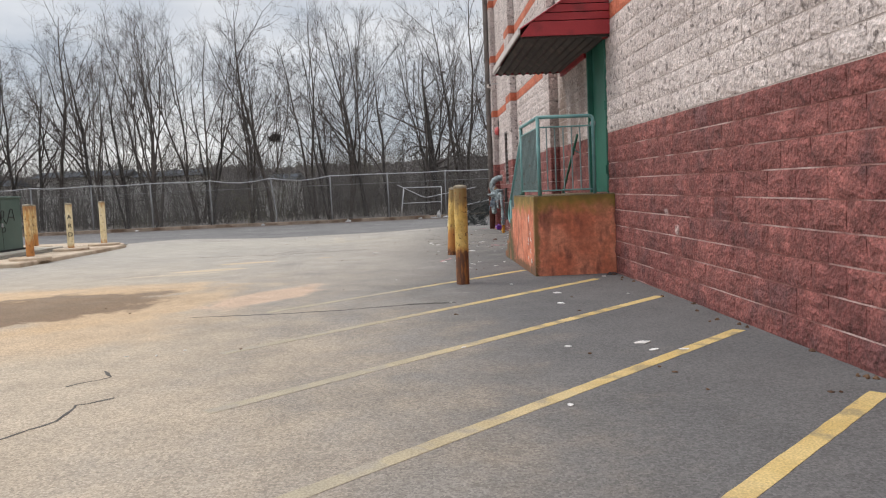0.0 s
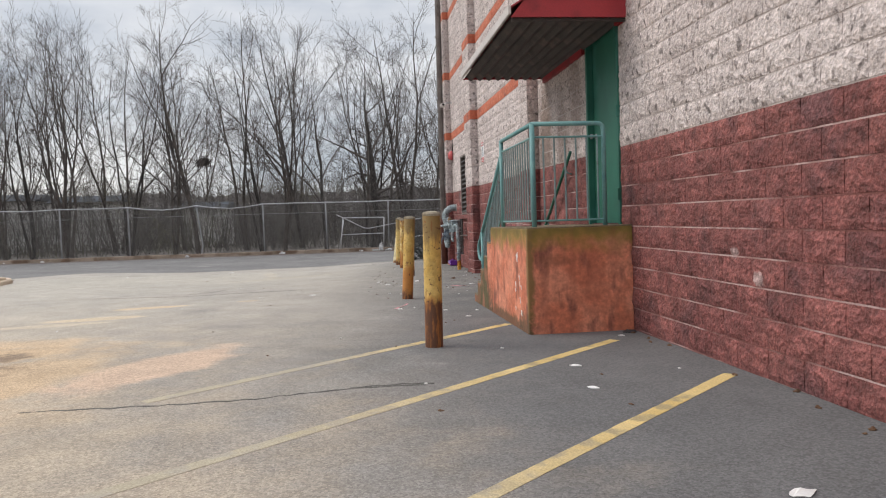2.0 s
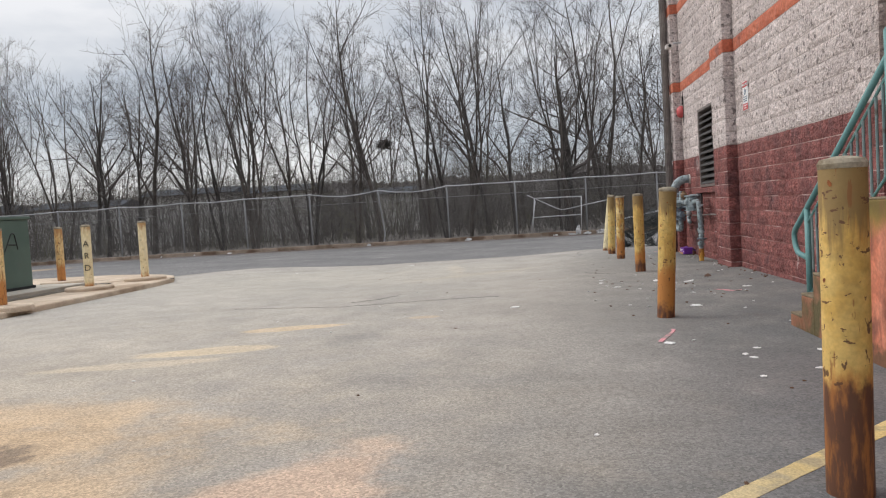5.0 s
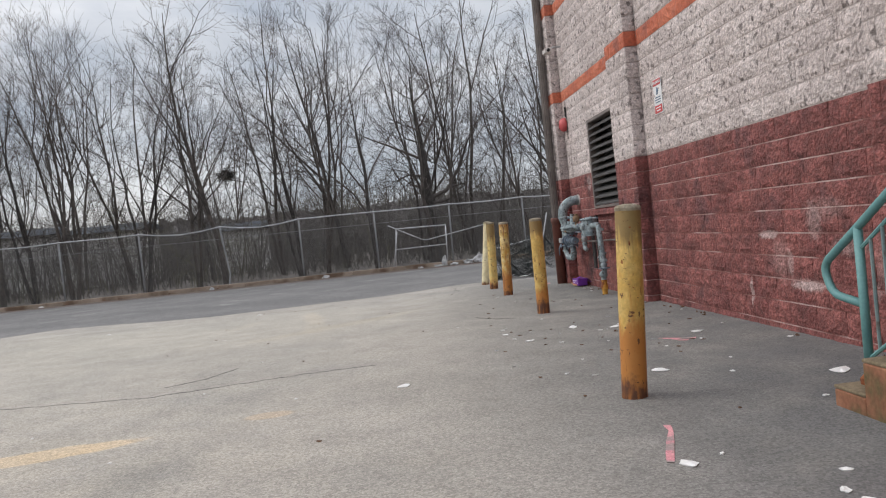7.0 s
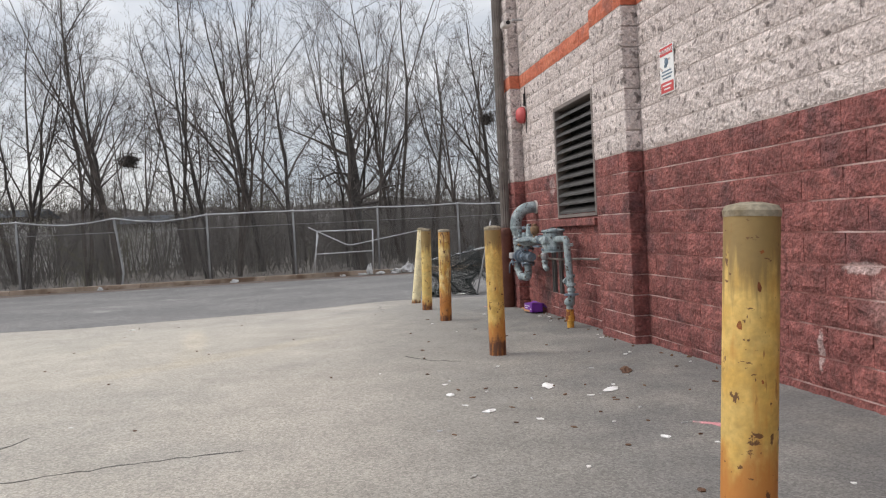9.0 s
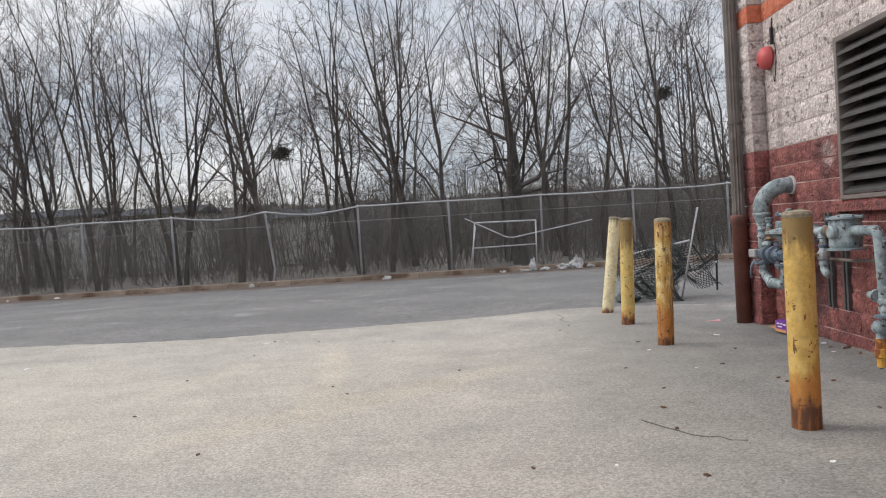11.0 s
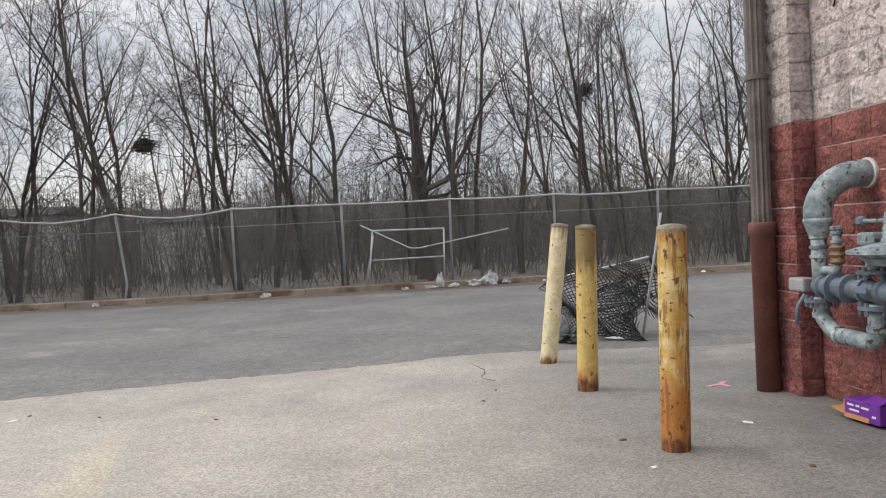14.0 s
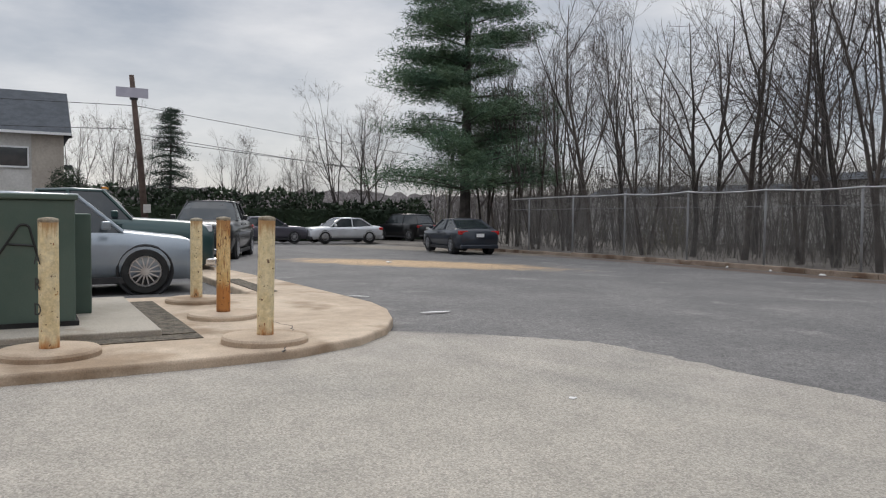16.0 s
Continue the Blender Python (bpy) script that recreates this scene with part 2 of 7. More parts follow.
YARD_SPOTS = [
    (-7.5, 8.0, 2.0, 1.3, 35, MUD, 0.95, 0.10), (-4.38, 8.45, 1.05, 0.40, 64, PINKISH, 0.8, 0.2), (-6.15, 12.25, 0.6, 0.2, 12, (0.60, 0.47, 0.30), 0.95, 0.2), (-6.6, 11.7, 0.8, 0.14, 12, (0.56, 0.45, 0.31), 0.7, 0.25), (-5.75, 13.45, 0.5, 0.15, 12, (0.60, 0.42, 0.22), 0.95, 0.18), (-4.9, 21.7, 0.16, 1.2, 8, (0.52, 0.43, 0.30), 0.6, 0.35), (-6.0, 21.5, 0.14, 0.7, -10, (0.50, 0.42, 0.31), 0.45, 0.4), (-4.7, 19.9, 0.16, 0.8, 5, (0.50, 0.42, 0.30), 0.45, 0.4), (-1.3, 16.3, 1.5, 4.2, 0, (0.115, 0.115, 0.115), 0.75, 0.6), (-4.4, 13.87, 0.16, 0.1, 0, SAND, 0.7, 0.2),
    (-7.5, 20.5, 3.0, 2.8, 0, (0.38, 0.35, 0.29), 0.45, 0.7), (-4.3, 19.7, 1.6, 0.25, 45, (0.40, 0.33, 0.22), 0.5, 0.4), (-12.0, 22.6, 1.0, 0.3, 40, DARK, 0.8, 0.3),
    (-6.5, 19.0, 5.5, 7.0, 0, (0.42, 0.385, 0.33), 0.6, 0.7)]
ROAD_SPOTS = [(-23.6, 28.6, 3.8, 1.6, 40, SAND, 0.9, 0.4), (-9, 36.4, 30, 0.45, 0, (0.12, 0.075, 0.05), 0.8, 0.4), (-36, 36, 9, 2, 10, (0.28, 0.24, 0.19), 0.7, 0.5)]
M_yard = mat("worn_asphalt", (0.274, 0.253, 0.226), (0.336, 0.308, 0.276), 0.5, 0.92, speck=0.25, sz=78.0, mid=0.09, midscale=2.6, spots=YARD_TONES + YARD_SPOTS, bump=0.5, bscale=95, depth=0.008, fine=0.28, stain=(0.20, 0.195, 0.185), sscale=0.45, slo=0.5, shi=0.7)
M_road = mat("road_asphalt", (0.135, 0.13, 0.128), (0.17, 0.163, 0.158), 0.6, 0.9, speck=0.35, sz=60.0, mid=0.15, spots=ROAD_SPOTS, bump=0.45, bscale=110, depth=0.006, fine=0.35, stain=(0.22, 0.21, 0.20), sscale=0.9, slo=0.58, shi=0.75)
M_soil = mat("leaf_litter_soil", (0.11, 0.098, 0.086), (0.18, 0.16, 0.14), 0.8, 0.95, bump=0.8, bscale=14, depth=0.05, fine=0.5, stain=(0.18, 0.16, 0.13), sscale=2.0)
M_red = mat("red_painted_split_face_block", (0.185, 0.060, 0.055), (0.248, 0.086, 0.076), 1.9, 0.86, wall_spots=WALL_BLOOM, speck=0.22, sz=60.0, mid=0.34, midscale=9.0, piece=0.13, bump=1.0, bscale=34, depth=0.032, fine=0.34, stain=(0.14, 0.056, 0.056), sscale=2.4, slo=0.52, shi=0.72)
M_white = mat("off_white_painted_split_face_block", (0.515, 0.442, 0.422), (0.61, 0.532, 0.51), 1.2, 0.86, speck=0.15, sz=60.0, mid=0.13, midscale=9.0, piece=0.06, wall_spots=WHITE_STAIN, bump=1.0, bscale=32, depth=0.032, fine=0.30, stain=(0.225, 0.19, 0.18), sscale=13.0, slo=0.565, shi=0.66)
M_orange = mat("orange_painted_block", (0.45, 0.12, 0.065), (0.52, 0.16, 0.09), 1.5, 0.85, bump=0.8, bscale=26, depth=0.015, fine=0.25, stain=(0.30, 0.10, 0.07), sscale=3.0)
M_joint_red = mat("red_painted_mortar", (0.19, 0.068, 0.06), (0.27, 0.12, 0.11), 3.0, 0.9, bump=0.3, fine=0.3, stain=(0.42, 0.29, 0.27), sscale=2.2, slo=0.56, shi=0.68)
M_joint_bed = mat("worn_pale_bed_joint", (0.40, 0.24, 0.22), (0.58, 0.43, 0.41), 3.0, 0.9, bump=0.3, fine=0.3, stain=(0.21, 0.08, 0.07), sscale=1.3, slo=0.44, shi=0.60)
M_joint_white = mat("off_white_painted_mortar", (0.39, 0.335, 0.315), (0.53, 0.465, 0.44), 3.0, 0.9, bump=0.3, fine=0.2)
M_salmon = mat("salmon_painted_concrete", (0.54, 0.165, 0.09), (0.64, 0.245, 0.15), 2.6, 0.85, stretch=0.4, mid=0.22, midscale=14.0, bump=0.4, bscale=40, depth=0.008, fine=0.2, stain=(0.25, 0.09, 0.06), sscale=7.0, slo=0.54, shi=0.70)
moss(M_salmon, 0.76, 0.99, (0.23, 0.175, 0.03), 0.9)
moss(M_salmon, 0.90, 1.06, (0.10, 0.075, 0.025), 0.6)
MILDEW, DRIP = (0.085, 0.06, 0.03), (0.26, 0.085, 0.05)
blots(M_salmon, [((-1.07, 9.14, 0.55), (0.06, 0.06, 0.62), (0.20, 0.13, 0.045), 0.85, 0.35), ((-1.07, 10.3, 0.02), (0.05, 1.1, 0.10), MILDEW, 0.8, 0.4), ((-1.07, 9.3, 0.05), (0.05, 0.25, 0.14), MILDEW, 0.7, 0.4), ((-1.07, 11.6, 0.1), (0.05, 0.5, 0.3), MILDEW, 0.8, 0.5), ((-1.07, 10.7, 0.55), (0.05, 0.05, 0.5), DRIP, 0.3, 0.5),
                 ((-0.42, 9.14, 0.55), (0.10, 0.05, 0.28), DRIP, 0.35, 0.6), ((-0.78, 9.14, 0.72), (0.20, 0.05, 0.05), (0.16, 0.07, 0.035), 0.4, 0.5), ((-0.62, 9.14, 0.6), (0.03, 0.05, 0.4), DRIP, 0.3, 0.5), ((-0.2, 9.14, 0.75), (0.05, 0.05, 0.25), DRIP, 0.3, 0.5), ((-0.9, 9.14, 0.4), (0.04, 0.05, 0.35), DRIP, 0.25, 0.5)])
M_low = mat("grimy_salmon_concrete_step", (0.24, 0.10, 0.055), (0.33, 0.155, 0.09), 3.0, 0.9, bump=0.4, bscale=40, depth=0.008, fine=0.22, stain=(0.115, 0.09, 0.04), sscale=3.2, slo=0.42, shi=0.56)
M_step = mat("worn_concrete_tread", (0.17, 0.13, 0.08), (0.24, 0.185, 0.12), 3.0, 0.95, bump=0.5, bscale=45, fine=0.3, stain=(0.12, 0.08, 0.05), sscale=3.0)
M_conc = mat("beige_concrete", (0.46, 0.36, 0.265), (0.56, 0.455, 0.345), 0.9, 0.93, mid=0.12, midscale=5.0, bump=0.4, bscale=70, depth=0.005, fine=0.18, stain=(0.31, 0.225, 0.15), sscale=1.3, slo=0.5, shi=0.7)
M_kerb = mat("weathered_kerb_concrete", (0.27, 0.21, 0.16), (0.36, 0.28, 0.22), 1.2, 0.95, bump=0.5, bscale=50, fine=0.3, stain=(0.14, 0.09, 0.06), sscale=1.3, slo=0.45, shi=0.65)
M_pad = mat("grey_concrete_pad", (0.33, 0.30, 0.25), (0.42, 0.38, 0.32), 1.0, 0.93, bump=0.4, bscale=60, fine=0.2, stain=(0.24, 0.20, 0.15), sscale=1.4)
M_mulch = mat("gravel_and_mulch", (0.10, 0.085, 0.065), (0.17, 0.145, 0.11), 9, 0.95, bump=1.0, bscale=35, depth=0.04, fine=0.5)


def rusty_paint(name, a, b, dark_h, orange_h, top_h, streak, grime=(0.20, 0.13, 0.05)):
    """Yellow paint with a rusted foot, orange bleeding above it, streaks, chips and grime under the cap; heights from the foot."""
    m = mat(name, a, b, 9.0, 0.62, bump=0.25, bscale=60, depth=0.004, fine=0.14, mid=0.14, midscale=20.0)
    n, l = m.node_tree.nodes, m.node_tree.links
    p = n["Principled BSDF"]
    src = p.inputs["Base Color"].links[0].from_socket
    co = n.new("ShaderNodeTexCoord")
    info = n.new("ShaderNodeObjectInfo")
    sep = n.new("ShaderNodeSeparateXYZ")
    l.new(co.outputs["Object"], sep.inputs[0])
    mul = n.new("ShaderNodeMath")
    mul.operation = "MULTIPLY"
    mul.inputs[1].default_value = 31.0
    l.new(info.outputs["Random"], mul.inputs[0])

    def field(sx, sz_, detail=6.0):
        mp = n.new("ShaderNodeMapping")
        mp.inputs["Scale"].default_value = (sx, sx, sz_)
        l.new(co.outputs["Object"], mp.inputs["Vector"])
        t = n.new("ShaderNodeTexNoise")
        t.noise_dimensions = "4D"
        t.inputs["Scale"].default_value, t.inputs["Detail"].default_value = 1.0, detail
        t.inputs["Roughness"].default_value = 0.6
        l.new(mul.outputs[0], t.inputs["W"])
        l.new(mp.outputs[0], t.inputs["Vector"])
        return t.outputs["Fac"]

    def lay(src, colour, value, lo, hi, strength):
        r = n.new("ShaderNodeMapRange")
        r.interpolation_type = "SMOOTHSTEP"
        r.inputs["From Min"].default_value, r.inputs["From Max"].default_value = lo, hi
        r.inputs["To Max"].default_value = strength
        l.new(value, r.inputs["Value"])
        x = n.new("ShaderNodeMix")
        x.data_type = "RGBA"
        l.new(r.outputs[0], x.inputs[0])
        l.new(src, x.inputs[6])
        if isinstance(colour, tuple):
            x.inputs[7].default_value = (*colour, 1)
        else:
            l.new(colour, x.inputs[7])
        return x.outputs[2]

    def height(f, amount, sign):
        w = n.new("ShaderNodeMath")
        w.operation = "MULTIPLY_ADD"
        w.inputs[1].default_value = amount
        l.new(f, w.inputs[0])
        l.new(sep.outputs["Z"], w.inputs[2])
        g = n.new("ShaderNodeMath")
        g.operation = "MULTIPLY_ADD"
        g.inputs[1].default_value, g.inputs[2].default_value = sign, -sign * amount * 0.5
        l.new(w.outputs[0], g.inputs[0])
        return g.outputs[0]
    src = lay(src, (0.52, 0.225, 0.04), field(11, 2.6), 0.66 - streak, 0.80 - streak, 0.7)
    src = lay(src, (0.46, 0.17, 0.035), height(field(16, 5), 0.5, -1), -orange_h - 0.06, -orange_h + 0.10, 0.9)
    src = lay(src, grime, height(field(30, 3), 0.55, 1), top_h - 0.10, top_h + 0.06, 0.85)
    tone = n.new("ShaderNodeRGB")
    tone.outputs[0].default_value = (0.085, 0.032, 0.02, 1)
    rusts = lay(tone.outputs[0], (0.34, 0.125, 0.03), field(30, 5), 0.46, 0.62, 0.9)
    src = lay(src, (0.24, 0.085, 0.025), field(38, 5.0), 0.72 - streak, 0.76 - streak, 0.7)
    src = lay(src, rusts, height(field(22, 12, 8), 0.3, -1), -dark_h - 0.03, -dark_h + 0.05, 0.92)
    src = lay(src, (0.10, 0.04, 0.02), field(26, 12, 5), 0.645 - streak * 0.2, 0.66 - streak * 0.2, 0.9)
    src = lay(src, (0.12, 0.048, 0.02), field(17, 34, 4), 0.655 - streak * 0.2, 0.668 - streak * 0.2, 0.92)
    l.new(src, p.inputs["Base Color"])
    return m


YA, YB, PA, PB = (0.55, 0.34, 0.085), (0.65, 0.44, 0.14), (0.64, 0.47, 0.17), (0.72, 0.56, 0.26)
M_post = [
    rusty_paint("yellow_paint_rusted_low", YA, YB, 0.42, 0.45, 1.0, 0.10),
    rusty_paint("yellow_paint_orange_low", YA, YB, 0.12, 0.48, 1.0, 0.10),
    rusty_paint("yellow_paint_worn", YA, YB, 0.16, 0.34, 1.05, 0.10),
    rusty_paint("pale_yellow_paint_rust_streaked", YA, PB, 0.07, 0.42, 1.16, 0.17, (0.42, 0.21, 0.05)),
    rusty_paint("dull_yellow_paint_grimy_top", PA, YB, 0.10, 0.16, 0.98, 0.04),
    rusty_paint("cream_yellow_paint_chipped", (0.70, 0.60, 0.36), (0.76, 0.67, 0.43), 0.05, 0.04, 1.30, -0.01),
    rusty_paint("faded_yellow_paint", (0.69, 0.57, 0.33), (0.75, 0.64, 0.41), 0.06, 0.14, 1.12, 0.0, (0.38, 0.19, 0.06)),
    rusty_paint("orange_rusted_paint", (0.64, 0.44, 0.19), (0.70, 0.52, 0.26), 0.08, 0.45, 1.05, 0.16, (0.36, 0.16, 0.05)),
]
M_rust = mat("rusted_steel", (0.16, 0.045, 0.016), (0.30, 0.10, 0.03), 8.0, 0.9, bump=0.5, bscale=60, fine=0.35, stain=(0.42, 0.20, 0.05), sscale=9.0, slo=0.55, shi=0.65)
M_orust = mat("orange_rust_streaked_paint", (0.52, 0.22, 0.035), (0.62, 0.34, 0.06), 6.0, 0.75, bump=0.3, bscale=50, fine=0.2, stain=(0.22, 0.07, 0.02), sscale=11.0, slo=0.53, shi=0.62)
M_cap = mat("grimy_concrete_cap", (0.17, 0.13, 0.08), (0.33, 0.29, 0.22), 7.0, 0.95, bump=0.5, fine=0.3)
M_teal = mat("teal_painted_steel", (0.115, 0.265, 0.265), (0.15, 0.32, 0.315), 3.0, 0.5, bump=0.1, fine=0.1, stain=(0.10, 0.24, 0.25), sscale=5.0)
M_bal = mat("weathered_grey_teal_steel", (0.15, 0.215, 0.22), (0.20, 0.265, 0.265), 6.0, 0.55, bump=0.1, fine=0.15, stain=(0.13, 0.12, 0.11), sscale=9.0, slo=0.58, shi=0.68)
M_door = mat("green_painted_steel_door", (0.016, 0.118, 0.082), (0.024, 0.15, 0.104), 2.0, 0.5, bump=0.08, fine=0.08, stain=(0.045, 0.19, 0.155), sscale=1.8)
M_awn = mat("red_ribbed_sheet_metal", (0.30, 0.022, 0.030), (0.36, 0.030, 0.038), 2.0, 0.5, bump=0.1, fine=0.12, stain=(0.20, 0.02, 0.025), sscale=3.0)
M_soff = mat("dark_brown_corrugated_steel", (0.035, 0.026, 0.024), (0.055, 0.042, 0.038), 3.0, 0.7, bump=0.2, fine=0.3, stain=(0.09, 0.06, 0.05), sscale=3.0)
M_trimw = mat("pale_metal_edge", (0.5, 0.46, 0.44), (0.6, 0.56, 0.53), 3.0, 0.5, bump=0.1, fine=0.1)
M_louv = mat("dark_grey_louvre_metal", (0.060, 0.056, 0.055), (0.085, 0.08, 0.078), 3.0, 0.55, bump=0.1, fine=0.15)
M_lframe = mat("brown_grey_metal_trim", (0.15, 0.125, 0.115), (0.20, 0.17, 0.155), 3.0, 0.55, bump=0.1, fine=0.15)
M_black = mat("dark_void", (0.012, 0.012, 0.012), (0.02, 0.02, 0.02), 3.0, 0.9, bump=0.0)
M_spout = mat("grey_brown_painted_downspout", (0.13, 0.11, 0.10), (0.19, 0.165, 0.15), 3.0, 0.6, bump=0.2, fine=0.2, stain=(0.09, 0.07, 0.065), sscale=4.0)
M_boot = mat("red_brown_cast_iron_pipe", (0.15, 0.055, 0.04), (0.19, 0.075, 0.055), 3.0, 0.75, bump=0.3, fine=0.2, stain=(0.10, 0.045, 0.035), sscale=4.0)
M_gas = mat("blue_grey_painted_pipe", (0.195, 0.245, 0.262), (0.33, 0.385, 0.40), 7.0, 0.5, bump=0.25, fine=0.22, mid=0.32, midscale=26.0, stain=(0.07, 0.05, 0.042), sscale=22.0, slo=0.60, shi=0.64)
M_brass = mat("brown_weathered_brass", (0.17, 0.10, 0.055), (0.26, 0.17, 0.10), 9.0, 0.7, 0.2, bump=0.3, fine=0.3, stain=(0.08, 0.045, 0.03), sscale=20.0)
M_gasd = mat("dark_blue_grey_cast_metal", (0.10, 0.13, 0.17), (0.16, 0.20, 0.24), 6.0, 0.5, bump=0.2, fine=0.2, stain=(0.14, 0.09, 0.07), sscale=9.0)
M_galv = mat("galvanised_steel", (0.42, 0.42, 0.43), (0.54, 0.54, 0.55), 4.0, 0.45, 0.5, bump=0.1, fine=0.12)
M_galvd = mat("dull_galvanised_post", (0.28, 0.28, 0.29), (0.38, 0.38, 0.39), 2.0, 0.6, 0.2, bump=0.1, fine=0.15)
M_wire = mat("dull_galvanised_wire", (0.16, 0.155, 0.15), (0.225, 0.22, 0.213), 2.0, 0.6, 0.2, bump=0.0, fine=0.1)
M_sheet = mat("crumpled_grey_plastic_sheet", (0.42, 0.42, 0.43), (0.58, 0.57, 0.56), 9.0, 0.45, bump=0.5, bscale=25, depth=0.02, fine=0.2, stain=(0.25, 0.23, 0.2), sscale=6.0)
M_wireg = mat("dark_coated_wire", (0.03, 0.036, 0.036), (0.055, 0.062, 0.06), 2.0, 0.6, bump=0.0, fine=0.1)
M_line = []
for i in range(9):
    w = i / 8
    lo_, hi_, bare_ = (tuple(p + (q - p) * w for p, q in zip(c, d)) for c, d in (((0.58, 0.42, 0.16), (0.37, 0.325, 0.24)), ((0.66, 0.50, 0.22), (0.42, 0.365, 0.265)), ((0.38, 0.30, 0.16), (0.36, 0.32, 0.26))))
    M_line.append(mat("worn_yellow_road_paint", lo_, hi_, 3.0, 0.86, bump=0.4, bscale=95, fine=0.3, stain=bare_, sscale=5.5, slo=0.52 - 0.05 * w, shi=0.66 - 0.05 * w))
M_crack = mat("tarred_crack", (0.06, 0.056, 0.05), (0.10, 0.094, 0.086), 8.0, 0.9, bump=0.3, fine=0.3)
M_paper = mat("crumpled_white_paper", (0.70, 0.68, 0.66), (0.78, 0.77, 0.76), 6.0, 0.85, bump=0.3, bscale=30, fine=0.08)
M_leafd = mat("dead_leaf_scrap", (0.10, 0.05, 0.03), (0.16, 0.09, 0.05), 9.0, 0.9, bump=0.3, fine=0.3)
M_spray = mat("pink_marking_paint", (0.60, 0.24, 0.27), (0.68, 0.32, 0.34), 6.0, 0.85, bump=0.3, bscale=90, fine=0.3, stain=(0.33, 0.25, 0.24), sscale=9.0, slo=0.48, shi=0.6)
M_purple = mat("purple_printed_card", (0.14, 0.025, 0.28), (0.18, 0.035, 0.34), 5.0, 0.5, bump=0.0, fine=0.05)
M_card = mat("orange_brown_cardboard", (0.50, 0.24, 0.10), (0.58, 0.30, 0.14), 5.0, 0.8, bump=0.1, fine=0.1)
M_signr = mat("red_sign_print", (0.50, 0.06, 0.06), (0.56, 0.08, 0.08), 5.0, 0.5, bump=0.0, fine=0.05)
M_signw = mat("white_sign_sheet", (0.72, 0.72, 0.72), (0.78, 0.78, 0.78), 5.0, 0.5, bump=0.0, fine=0.05)
M_signb = mat("blue_grey_sign_print", (0.10, 0.15, 0.21), (0.14, 0.20, 0.27), 5.0, 0.5, bump=0.0, fine=0.05)
M_bell = mat("faded_red_alarm_bell", (0.50, 0.075, 0.08), (0.56, 0.10, 0.10), 5.0, 0.5, bump=0.0, fine=0.08)
M_bark = mat("grey_brown_bark", (0.060, 0.050, 0.044), (0.10, 0.084, 0.074), 3.0, 0.95, bump=0.6, bscale=25, depth=0.02, fine=0.35)
M_bark2 = mat("dark_grey_bark", (0.040, 0.035, 0.032), (0.07, 0.061, 0.056), 3.0, 0.95, bump=0.6, bscale=25, depth=0.02, fine=0.35)
M_twig = mat("brown_twigs", (0.062, 0.053, 0.049), (0.105, 0.09, 0.083), 0.6, 0.95, bump=0.0, fine=0.25)
M_brush = mat("tangled_dry_brush", (0.082, 0.073, 0.068), (0.145, 0.13, 0.12), 0.5, 0.95, bump=0.0, fine=0.3, stain=(0.16, 0.15, 0.09), sscale=0.25)
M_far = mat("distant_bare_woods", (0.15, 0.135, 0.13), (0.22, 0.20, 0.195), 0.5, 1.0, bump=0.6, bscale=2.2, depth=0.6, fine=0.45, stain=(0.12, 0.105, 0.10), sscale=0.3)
M_needle = mat("pine_needles", (0.066, 0.125, 0.078), (0.115, 0.18, 0.10), 0.7, 0.8, bump=0.0, fine=0.3)
M_spruce = mat("spruce_needles", (0.025, 0.045, 0.035), (0.045, 0.07, 0.05), 0.7, 0.8, bump=0.0, fine=0.3)
M_hedge = mat("dark_evergreen_hedge", (0.016, 0.030, 0.014), (0.03, 0.05, 0.022), 0.9, 0.85, bump=0.0, fine=0.3)
M_tfm = mat("dark_green_cabinet_paint", (0.062, 0.10, 0.080), (0.08, 0.12, 0.098), 1.5, 0.55, bump=0.05, fine=0.06, stain=(0.08, 0.11, 0.09), sscale=2.0)
M_ink = mat("black_marker_scrawl", (0.012, 0.014, 0.013), (0.02, 0.02, 0.02), 5.0, 0.6, bump=0.0)
M_tyre = mat("black_tyre_rubber", (0.018, 0.018, 0.018), (0.028, 0.028, 0.028), 6.0, 0.85, bump=0.1, fine=0.15)
M_rim = mat("silver_alloy_rim", (0.50, 0.50, 0.52), (0.58, 0.58, 0.6), 6.0, 0.3, 0.8, bump=0.0, fine=0.05)
M_trim = mat("black_plastic_trim", (0.02, 0.02, 0.022), (0.03, 0.03, 0.032), 5.0, 0.6, bump=0.0)
M_lampw = mat("clear_headlamp_lens", (0.6, 0.62, 0.65), (0.7, 0.72, 0.75), 5.0, 0.12, bump=0.0)
M_lampr = mat("red_tail_lamp_lens", (0.45, 0.02, 0.02), (0.5, 0.03, 0.03), 5.0, 0.2, bump=0.0)
M_lampo = mat("amber_lamp_lens", (0.7, 0.24, 0.03), (0.75, 0.28, 0.04), 5.0, 0.25, bump=0.0)
M_glass = mat("dark_car_glass", (0.025, 0.032, 0.036), (0.035, 0.042, 0.046), 2.0, 0.06, bump=0.0, fine=0.0, spec=0.8)
M_chrome = mat("chrome", (0.7, 0.7, 0.7), (0.75, 0.75, 0.75), 4.0, 0.12, 1.0, bump=0.0)


def paint(name, c):
    m = mat(name, c, tuple(v * 1.12 for v in c), 1.5, 0.28, 0.25, bump=0.0, fine=0.05)
    m.node_tree.nodes["Principled BSDF"].inputs["Coat Weight"].default_value = 0.6
    return m


